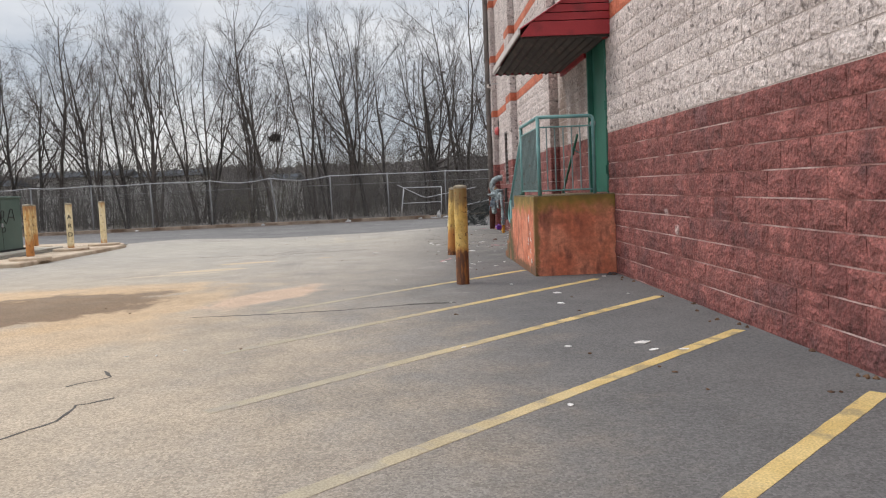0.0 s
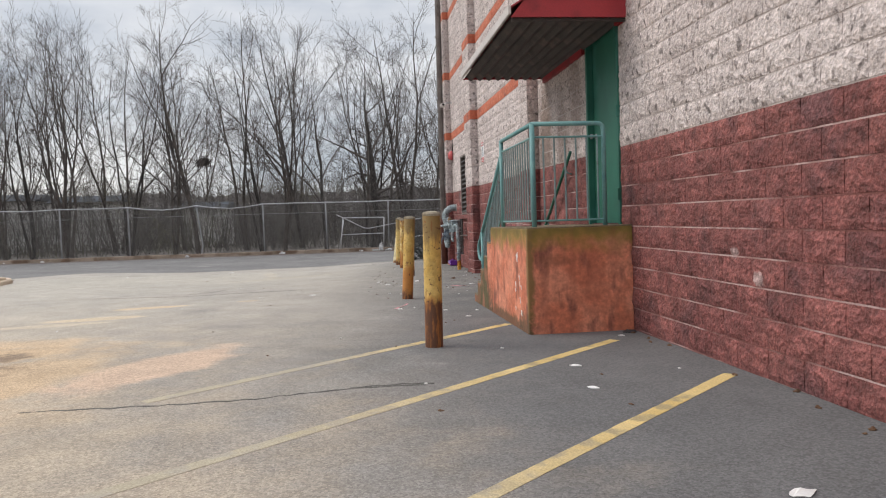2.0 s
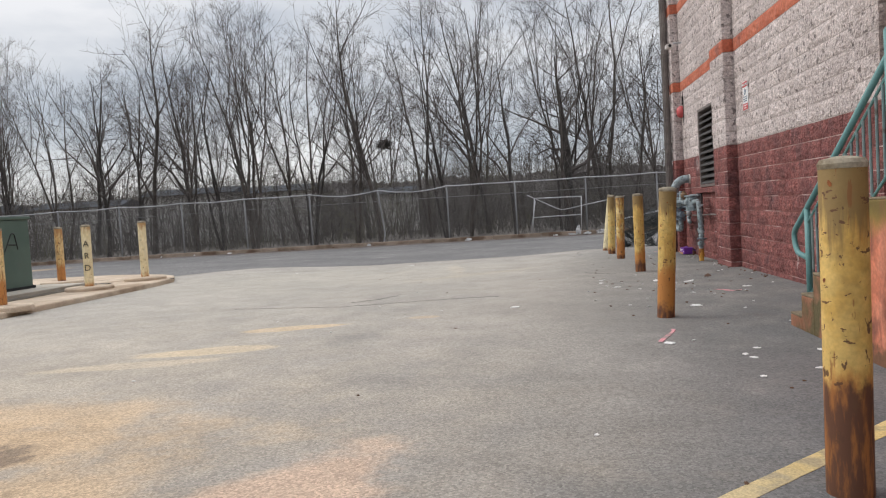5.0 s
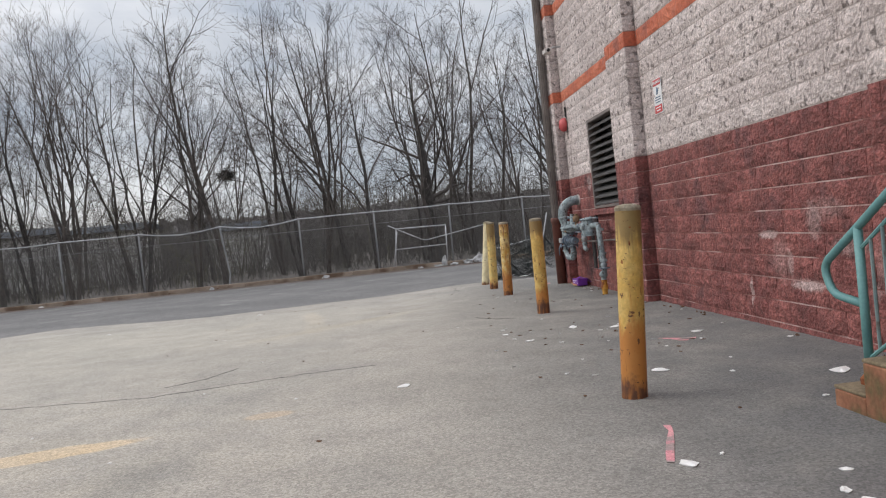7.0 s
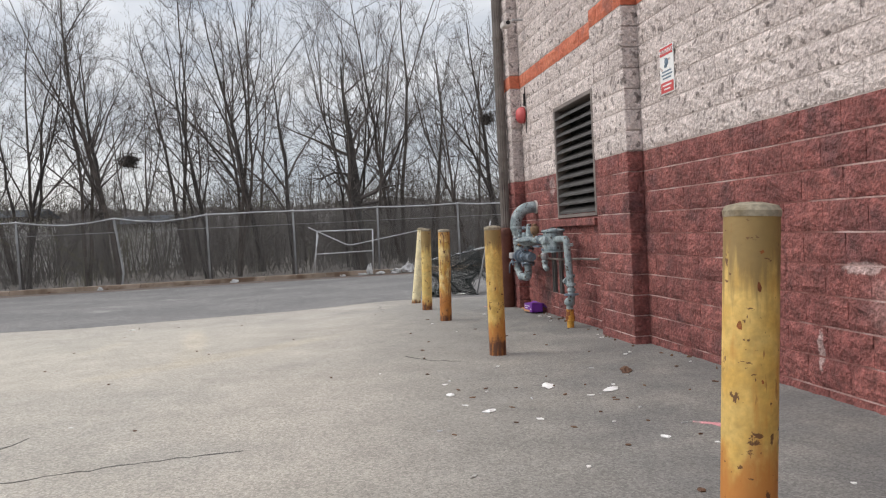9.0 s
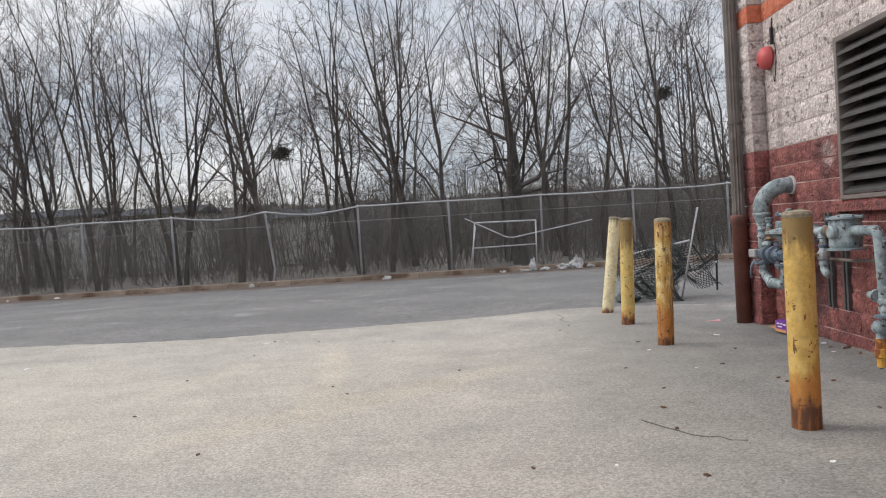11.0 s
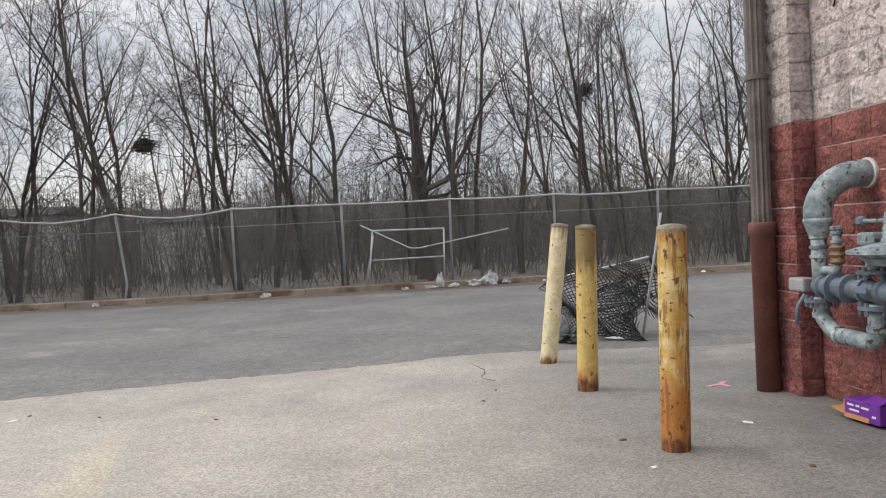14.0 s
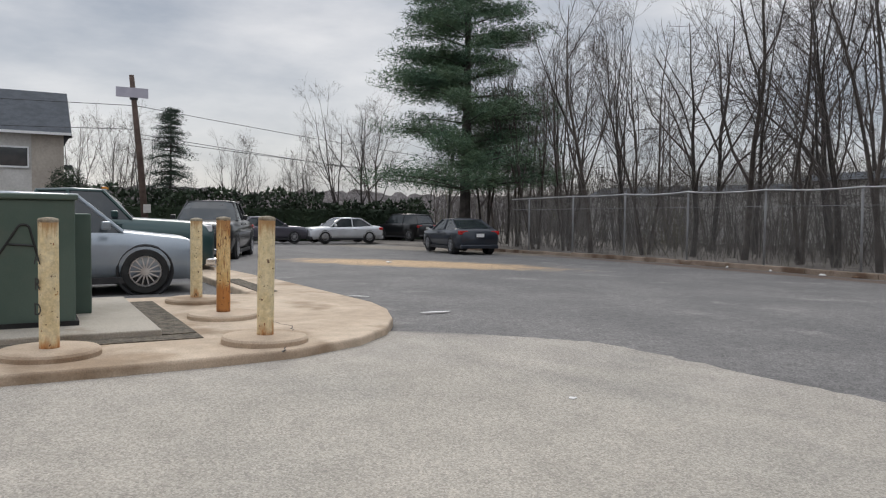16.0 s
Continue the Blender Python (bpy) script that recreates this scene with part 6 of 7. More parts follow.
Y1 = "weathered yellow steel bollard with rusted base beside the wall"
bollard(-2.05, 8.74, 1.21, 0.5, 0, M_post[0], 0.42, M_rust, 1, Y1)
bollard(-1.975, 13.17, 1.21, 3.3, 0, M_post[1], 0.14, M_rust, 2, Y1)
bollard(-1.545, 18.13, 1.21, 0.8, 60, M_post[2], 0.18, M_rust, 3, Y1)
bollard(-1.50, 21.37, 1.245, 1.4, 0, M_post[3], 0.10, M_rust, 4, Y1, z=-0.026)
bollard(-1.512, 23.09, 1.285, 1.8, 0, M_post[4], 0.13, M_rust, 5, "dull yellow steel bollard with rusted base, leaning slightly", z=-0.035)
bollard(-1.52, 24.43, 1.33, 7.6, 0, M_post[5], 0.07, M_rust, 6, "pale yellow steel bollard leaning beside the road edge", z=-0.04)
T1 = "faded yellow steel bollard on a round concrete footing"
bollard(-14.95, 20.7, 1.16, 0.3, 0, M_post[6], 0.06, M_rust, 7, T1, foot=0.42, z=ISL)
bollard(-13.22, 20.68, 1.19, 0.3, 0, M_post[7], 0.06, M_rust, 8, "orange-rusted steel bollard on a round concrete footing", foot=0.42, z=ISL)
bollard(-11.32, 20.65, 1.21, 0.8, 90, M_post[6], 0.09, M_rust, 9, T1, foot=0.42, z=ISL)
bd = bollard(-11.38, 18.77, 1.18, 0.5, 0, M_post[6], 0.06, M_orust, 10, "faded yellow steel bollard with black lettering", foot=0.42, z=ISL)
bollard(-10.95, 15.9, 1.17, 0.5, 90, M_post[7], 0.35, M_rust, 11, T1, foot=0.42, z=ISL)


def letters(parent, word, size, m, gap=1.05):
    for i, ch in enumerate(word):
        c = bpy.data.curves.new("lettering", "FONT")
        c.body, c.size, c.align_x, c.extrude = ch, size, "CENTER", 0.002
        o = new("lettering", c)
        o.data.materials.append(m)
        yield o


for ang, sz in ((-62, 0.15),):
    for i, o in enumerate(letters(bd, "ARD", sz, M_ink)):
        o.parent = bd
        o.matrix_parent_inverse = Matrix.Identity(4)
        a = radians(ang)
        o.matrix_world = Matrix.Translation((-11.38 + 0.1 * math.cos(a), 18.77 + 0.1 * math.sin(a), ISL + 0.80 - 0.22 * i)) @ pose(0, 0, 0, 90, 0, ang + 90)



# ---- fallen gate frame by the fence ----
gate = thing("gate_frame", "leaning white pipe gate frame against the fence", "gate", (0, 0, 0))
GY = 37.28
gz = fall(-2, 37.2)
L0, L1, R0, R1 = (-3.36, GY - 0.15, gz + 0.02), (-3.2, GY, gz + 1.56), (-1.36, GY - 0.15, gz + 0.1), (-1.3, GY, gz + 1.54)
part("upright", tube(bmesh.new(), [L0, L1], 0.022, 8), M_galv, gate, smooth=True)
part("upright", tube(bmesh.new(), [(-3.44, GY - 0.17, gz + 0.02), (-3.17, GY, gz + 1.45)], 0.018, 8), M_galv, gate, smooth=True)
part("upright", tube(bmesh.new(), [R0, R1], 0.022, 8), M_galv, gate, smooth=True)
part("crossbar", tube(bmesh.new(), [L1, R1], 0.024, 8), M_galv, gate, smooth=True)
part("crossbar", tube(bmesh.new(), [(-3.28, GY - 0.07, gz + 0.78), (-1.33, GY - 0.07, gz + 0.8)], 0.02, 8), M_galv, gate, smooth=True)
part("crossbar", tube(bmesh.new(), [L0, (-1.36, GY - 0.15, gz + 0.05)], 0.022, 8), M_galv, gate, smooth=True)
part("bent_rail", tube(bmesh.new(), bend([(-3.5, GY, gz + 1.72), (-2.15, GY - 0.05, gz + 1.02), (0.45, GY, gz + 1.45)], 0.2), 0.018, 8), M_galv, gate, "bent pipe across the frame", smooth=True)
sv, sf = [], []
rg = random.Random(5)
weave(sv, sf, Vector((-3.25, GY, gz + 0.05)), Vector((1, 0, 0)), Vector((0, 0, 1)), 1.85, 0.7, 0.075, 0.0025)
tagged(raw("mesh_fabric", sv, sf, M_wire, gate), kind="stuff")

# ---- broken fence panel lying by the road ----
bp = thing("broken_fence_panel", "collapsed dark chain-link panel with bent rails on the asphalt", "fence panel", (0, 0, -0.04))
part("top_rail", tube(bmesh.new(), bend([(-1.1, 26.4, 0.66), (-0.4, 26.2, 0.78), (0.2, 26.25, 0.89)], 0.3), 0.018, 8), M_galv, bp, smooth=True)
part("bottom_rail", tube(bmesh.new(), [(-0.75, 25.9, 0.28), (0.3, 26.2, 0.42), (0.8, 26.7, 0.5)], 0.017, 8), M_galvd, bp, smooth=True)
part("post", tube(bmesh.new(), [(-0.15, 25.62, 0.0), (0.28, 26.0, 1.42)], 0.015, 8), M_galvd, bp, smooth=True)
part("post", tube(bmesh.new(), [(0.85, 27.0, -0.03), (0.8, 26.8, 0.7), (0.7, 26.6, 1.1)], 0.018, 8), M_wireg, bp, smooth=True)
part("brace", tube(bmesh.new(), [(-0.35, 26.1, 0.82), (0.05, 26.1, 0.6)], 0.014, 6), M_wireg, bp)
part("brace", tube(bmesh.new(), [(0.2, 26.25, 0.89), (0.5, 26.5, 0.5)], 0.018, 6), M_wireg, bp)


def crumple(c, u, v):
    return c + Vector((0.12 * math.sin(7 * v + 3 * u), 0.30 * math.sin(5 * u + 2.2 * v) * (1 - 0.4 * v) - 0.25 * v * (1 - v), 0.08 * math.sin(9 * u) - 0.25 * u * (1 - v)))


sv, sf = [], []
weave(sv, sf, Vector((-1.15, 25.9, 0.03)), Vector((0.98, 0.12, 0.02)), Vector((0.1, 0.25, 0.95)).normalized(), 1.15, 0.85, 0.045, 0.007, crumple)
weave(sv, sf, Vector((-0.2, 26.0, 0.25)), Vector((0.96, 0.2, 0.12)), Vector((0.05, 0.3, 0.9)).normalized(), 0.8, 0.5, 0.045, 0.007, crumple)
weave(sv, sf, Vector((-0.9, 25.5, 0.03)), Vector((0.95, 0.3, 0.15)), Vector((0.3, 0.5, 0.55)).normalized(), 0.8, 0.7, 0.045, 0.007, crumple)
tagged(raw("mesh_fabric", sv, sf, M_wireg, bp, "crumpled dark wire mesh"), kind="stuff")
# ---- litter ----
def scrap(x, y, w, d, m, label, seed, lift=0.03, name="paper_scrap", z=None, cat="litter"):
    r = random.Random(seed)
    b = bmesh.new()
    n = 10
    outline = [(math.cos(2 * math.pi * i / n) * w * r.uniform(0.55, 1.0), math.sin(2 * math.pi * i / n) * d * r.uniform(0.55, 1.0)) for i in range(n)]
    c = b.verts.new((r.uniform(-0.2, 0.2) * w, r.uniform(-0.2, 0.2) * d, lift * r.uniform(0.6, 1.2)))
    mid = [b.verts.new((p * 0.55, q * 0.55, lift * r.uniform(0.2, 1.0))) for p, q in outline]
    rim = [b.verts.new((p, q, 0.004 + lift * r.uniform(0.0, 0.25))) for p, q in outline]
    foot_ = [b.verts.new((p * 0.9, q * 0.9, 0.0)) for p, q in outline]
    for i in range(n):
        j = (i + 1) % n
        b.faces.new((c, mid[i], mid[j]))
        b.faces.new((mid[i], rim[i], rim[j], mid[j]))
        b.faces.new((rim[i], foot_[i], foot_[j], rim[j]))
    ob = part(name, b, m)
    ob.matrix_world = pose(x, y, fall(x, y) if z is None else z, 0, 0, r.uniform(0, 360))
    return tagged(ob, label, cat, group="litter on the asphalt")


W = "crumpled white paper scrap on the asphalt"
LIT = ((-1.0, 4.75, 0.11, 0.07), (-3.44, 14.35, 0.10, 0.07), (-2.17, 11.81, 0.09, 0.06), (-1.56, 13.86, 0.12, 0.08), (-0.56, 13.22, 0.14, 0.10), (-0.65, 15.35, 0.11, 0.08),
       (-1.55, 16.53, 0.16, 0.06), (-1.17, 16.22, 0.15, 0.07), (-2.14, 15.9, 0.09, 0.06), (-2.3, 16.49, 0.07, 0.05), (-1.2, 6.76, 0.07, 0.03), (-1.1, 7.52, 0.08, 0.05))
for i, (x, y, w, d) in enumerate(LIT):
    scrap(x, y, w * 0.85, d * 0.85, M_paper, W, 40 + i, 0.014)
rl = random.Random(77)
for i in range(90):
    y = rl.uniform(1.5, 22.0)
    x = -0.12 - 2.3 * rl.random() ** 1.2
    if 9.0 < y < 12.6 and x > -1.2:
        continue
    s = rl.uniform(0.012, 0.035)
    if rl.random() < 0.55:
        scrap(x, y, s * 1.4, s, M_paper, "tiny white paper scrap on the asphalt", 200 + i, 0.008)
    else:
        scrap(x, y, s * 1.1, s * 0.7, M_leafd, "dry brown leaf scrap on the asphalt", 200 + i, 0.01, "dead_leaf")
for i in range(45):
    y = rl.uniform(3.0, 22.2)
    x = -rl.uniform(0.03, 0.16)
    if 9.0 < y < 12.6:
        continue
    scrap(x - (OUT if any(a - 0.1 < y < c_ + 0.1 for a, c_ in PIL) else 0), y, rl.uniform(0.012, 0.035), rl.uniform(0.01, 0.025), M_leafd, "dry leaf debris along the wall foot", 400 + i, 0.02, "dead_leaf")
for i in range(34):
    x = rl.uniform(-6.5, -2.2)
    y = rl.uniform(5.0, 24.0)
    scrap(x, y, rl.uniform(0.012, 0.03), rl.uniform(0.01, 0.02), rl.choice((M_paper, M_leafd, M_leafd)), "small scrap of litter on the asphalt", 500 + i, 0.008)
for i in range(60):
    x = rl.uniform(-22, 6)
    s = rl.uniform(0.05, 0.16)
    scrap(x, rl.uniform(36.7, 38.3), s, s * 0.6, rl.choice((M_paper, M_leafd, M_leafd)), "litter caught along the kerb", 600 + i, 0.05, "kerb_litter")

def heap(name, x, y, w, d, h, m, seed, label, cat):
    """A crumpled heap of sheet or a slack bag: creased lobes, flat underneath."""
    b = bmesh.new()
    bmesh.ops.create_icosphere(b, subdivisions=4, radius=1.0)
    o = Vector((seed * 3.1, seed * 1.7, 0))
    for v in b.verts:
        k = 0.62 + 0.5 * noise.noise(v.co * 1.6 + o) + 0.35 * abs(noise.noise(v.co * 4.0 + o)) + 0.16 * abs(noise.noise(v.co * 9.0 - o))
        v.co = Vector((v.co.x * w * k, v.co.y * d * k, max(v.co.z * h * k + h * 0.25, 0.0)))
    ob = part(name, b, m)
    ob.matrix_world = pose(x, y, fall(x, y), 0, 0, seed * 47)
    return tagged(ob, label, cat, group="litter on the asphalt" if cat == "litter" else "")


for i, (x, y, w, h) in enumerate(((-1.5, 36.95, 0.14, 0.32), (-1.75, 36.75, 0.2, 0.07), (-1.15, 36.75, 0.24, 0.08), (-0.6, 36.9, 0.34, 0.16), (-0.15, 36.95, 0.26, 0.32), (0.25, 36.95, 0.16, 0.1), (-2.4, 36.7, 0.12, 0.05), (-10.2, 36.85, 0.16, 0.1), (-6.0, 36.85, 0.18, 0.1))):
    heap("plastic_sheet", x, y, w, w * 0.6, h, M_sheet, 3 + i, "heap of pale crumpled plastic sheeting by the kerb", "litter")
heap("rubbish_bag", -0.95, 25.75, 0.24, 0.18, 0.16, M_wireg, 17, "dark crumpled rubbish bag under the broken panel", "bag")
scrap(-0.43, 25.7, 0.16, 0.1, M_paper, W, 720)
for i, (x, y, w, d) in enumerate(((-13.2, 23.6, 0.30, 0.05), (-15.5, 23.4, 0.25, 0.04), (-8.6, 22.3, 0.05, 0.04), (-6.2, 23.8, 0.06, 0.03), (-24.2, 28.0, 0.3, 0.1))):
    scrap(x, y, w, d, M_paper, "flattened pale scrap on the road", 730 + i, 0.015)
scrap(-0.1, 9.0, 0.10, 0.06, M_trim, "dark flattened rag at the wall foot", 750, 0.03, "rag")
scrap(-0.79, 16.85, 0.14, 0.06, M_leafd, "dark leaf clump on the asphalt", 751, 0.03, "leaf_clump")

for i in range(46):
    x, y = rl.gauss(-1.5, 0.55), rl.gauss(15.6, 0.9)
    if x < -0.15:
        scrap(x, y, rl.uniform(0.012, 0.04), rl.uniform(0.008, 0.02), rl.choice((M_paper, M_sheet, M_leafd, M_leafd)), "small scrap of litter on the asphalt", 800 + i, 0.008)

# marking paint
for pts, w in (([(-2.24, 11.86), (-2.19, 12.0), (-2.12, 12.18), (-2.05, 12.36), (-2.03, 12.46)], 0.03), ([(-1.08, 15.2), (-0.98, 15.12), (-0.9, 15.06), (-0.8, 15.02)], 0.05), ([(-0.98, 15.12), (-0.95, 15.0), (-0.9, 14.95)], 0.04), ([(-0.62, 22.9), (-0.5, 22.95), (-0.4, 23.05)], 0.05), ([(-0.5, 22.95), (-0.46, 22.85)], 0.05)):
    ribbon("spray_mark", pts, [w] * len(pts), M_spray, "pink sprayed utility mark on the asphalt", "paint mark", wobble=0.5, seed=len(pts))

# discarded box
bx = thing("snack_box", "crushed purple cardboard box with torn orange flaps", "box", (-0.18, 21.57, -0.012), -84)
part("tray", boxed(-0.145, 0.145, -0.085, 0.085, 0.003, 0.125, bevel=0.01), M_purple, bx)
part("printed_band", boxed(-0.14, 0.06, -0.0875, -0.0845, 0.006, 0.035), M_card, bx, "orange printed band")
part("torn_side", boxed(-0.156, -0.148, -0.08, 0.08, 0.006, 0.11), M_card, bx, "bare orange cardboard side")
for x0, x1, rx in ((-0.15, 0.15, -50), (0.02, 0.15, 20)):
    fl = part("flap", boxed(x0, x1, 0.0, 0.09, 0, 0.004), M_purple, bx)
    fl.matrix_basis = pose(0, 0.09 if rx < 0 else -0.09, 0.124, rx, 0, 0)
fl = part("flap", boxed(-0.13, 0.0, -0.08, 0.08, 0, 0.004), M_card, bx, "orange cardboard flap")
fl.matrix_basis = pose(-0.15, 0, 0.02, 0, 8, 0)
for i, (x, w, z) in enumerate(((-0.09, 0.05, 0.07), (-0.03, 0.03, 0.072), (0.03, 0.06, 0.068), (0.1, 0.03, 0.03), (-0.06, 0.08, 0.04))):
    part("print_bar", boxed(x - w / 2, x + w / 2, -0.088, -0.084, z + 0.015, z + 0.027), M_signw, bx)

# ---- transformer cabinet ----
tf = thing("transformer_cabinet", "dark green utility transformer cabinet with scrawled graffiti", "transformer", (-12.7, 19.05, 0.16))
part("front_cabinet", boxed(-0.95, 0.0, -1.85, 0.0, 0.0, 1.30, bevel=0.015), M_tfm, tf)
part("lid", boxed(-0.98, 0.03, -1.88, 0.03, 1.30, 1.36, bevel=0.015), M_tfm, tf)
part("tank", boxed(-2.0, -0.95, -1.7, 0.22, 0.0, 1.16, bevel=0.015), M_tfm, tf)
part("base_rim", boxed(-0.97, 0.03, -1.87, 0.03, -0.01, 0.05), M_black, tf)
for i in range(7):
    y = -1.5 + i * 0.26
    part("cooling_fin", boxed(-2.28, -2.0, y, y + 0.03, 0.2, 1.05), M_tfm, tf)
part("door_seam", boxed(0.0, 0.004, -0.93, -0.92, 0.06, 1.28), M_black, tf)
part("padlock", boxed(0.0, 0.04, -0.98, -0.93, 0.6, 0.7, bevel=0.008), M_galvd, tf)


def scrawl(parent, pts, r=0.012):
    return part("graffiti_stroke", tube(bmesh.new(), bend(pts, 0.08, 4), r, 5), M_ink, parent, "black scrawled stroke")


for pts in ([(0.004, -1.55, 1.0), (0.004, -1.35, 0.7), (0.004, -1.25, 0.62)], [(0.004, -1.4, 0.98), (0.004, -1.4, 0.78), (0.004, -1.2, 0.80), (0.004, -1.18, 0.95), (0.004, -1.05, 0.92)],
            [(0.004, -1.2, 1.02), (0.004, -1.05, 1.05), (0.004, -0.98, 0.85), (0.004, -1.1, 0.75)], [(0.004, -0.98, 0.7), (0.004, -0.95, 1.0), (0.004, -0.8, 1.02), (0.004, -0.82, 0.85), (0.004, -0.95, 0.82)],
            [(0.004, -0.85, 0.8), (0.004, -0.72, 0.68)], [(0.004, -0.7, 0.72), (0.004, -0.5, 1.05), (0.004, -0.42, 1.04), (0.004, -0.35, 0.75)], [(0.004, -0.62, 0.85), (0.004, -0.36, 0.83)], [(0.004, -0.95, 0.6), (0.004, -0.8, 0.62), (0.004, -0.8, 0.48), (0.004, -0.96, 0.5)]):
    scrawl(tf, pts)


# ---- vehicles: x is the length, front at +x ----
def wheel(parent, x, y, r, w, side, spokes=14):
    wb = part("wheel", lathe(bmesh.new(), [(r * 0.66, -w / 2), (r * 0.93, -w / 2), (r, -w / 2 + 0.04), (r, w / 2 - 0.04), (r * 0.93, w / 2), (r * 0.66, w / 2)], (x, y, r), "y", 32, False), M_tyre, parent, "black tyre", smooth=False)
    s = side * w / 2
    part("rim", lathe(bmesh.new(), [(r * 0.69, s * 0.5), (r * 0.69, s * 1.0), (r * 0.63, s * 1.0), (r * 0.60, s * 0.3), (0.02, s * 0.3)], (x, y, r), "y", 32, False), M_rim, wb, "silver alloy rim")
    for i in range(spokes):
        a = 2 * math.pi * i / spokes
        b = bmesh.new()
        ca, sa = math.cos(a), math.sin(a)
        for t0, t1 in ((0.05, 0.64),):
            vs = []
            for t, hw in ((t0, 0.026), (t1, 0.022)):
                for e in (-1, 1):
                    for q in (s * 0.7, s * 0.96):
                        vs.append(b.verts.new((x + r * t * ca - e * hw * r * sa * 1.2, y + q, r + r * t * sa + e * hw * r * ca * 1.2)))
            for q in ((0, 1, 3, 2), (4, 6, 7, 5), (0, 4, 5, 1), (2, 3, 7, 6), (1, 5, 7, 3), (0, 2, 6, 4)):
                b.faces.new([vs[k] for k in q])
        part("spoke", b, M_rim, wb)
    # added black disc: paints the shade seen between the spokes
    part("disc_shadow", lathe(bmesh.new(), [(r * 0.6, s * 0.31), (r * 0.6, s * 0.4), (0.02, s * 0.4)], (x, y, r), "y", 24), M_trim, wb, "black disc standing in for the shade behind the spokes")
    part("hub", lathe(bmesh.new(), [(0.06, s * 0.6), (0.06, s * 1.0), (0.01, s * 1.02)], (x, y, r), "y", 14), M_rim, wb)
    return wb


def loft(rows):
    """A closed skin over cross-sections, each (x, half widths and heights from sill to middle top), mirrored in y."""
    b = bmesh.new()
    rings_ = []
    for x, sec in rows:
        left = [b.verts.new((x + dx, y, z)) for dx, y, z in sec]
        right = [b.verts.new((x + dx, -y, z)) for dx, y, z in sec[::-1]]
        rings_.append(left + right)
    for p, q in zip(rings_, rings_[1:]):
        n = len(p)
        for i in range(n):
            b.faces.new((p[i], p[(i + 1) % n], q[(i + 1) % n], q[i]))
    b.faces.new(rings_[0][::-1])
    b.faces.new(rings_[-1])
    bmesh.ops.recalc_face_normals(b, faces=b.faces)
    return b


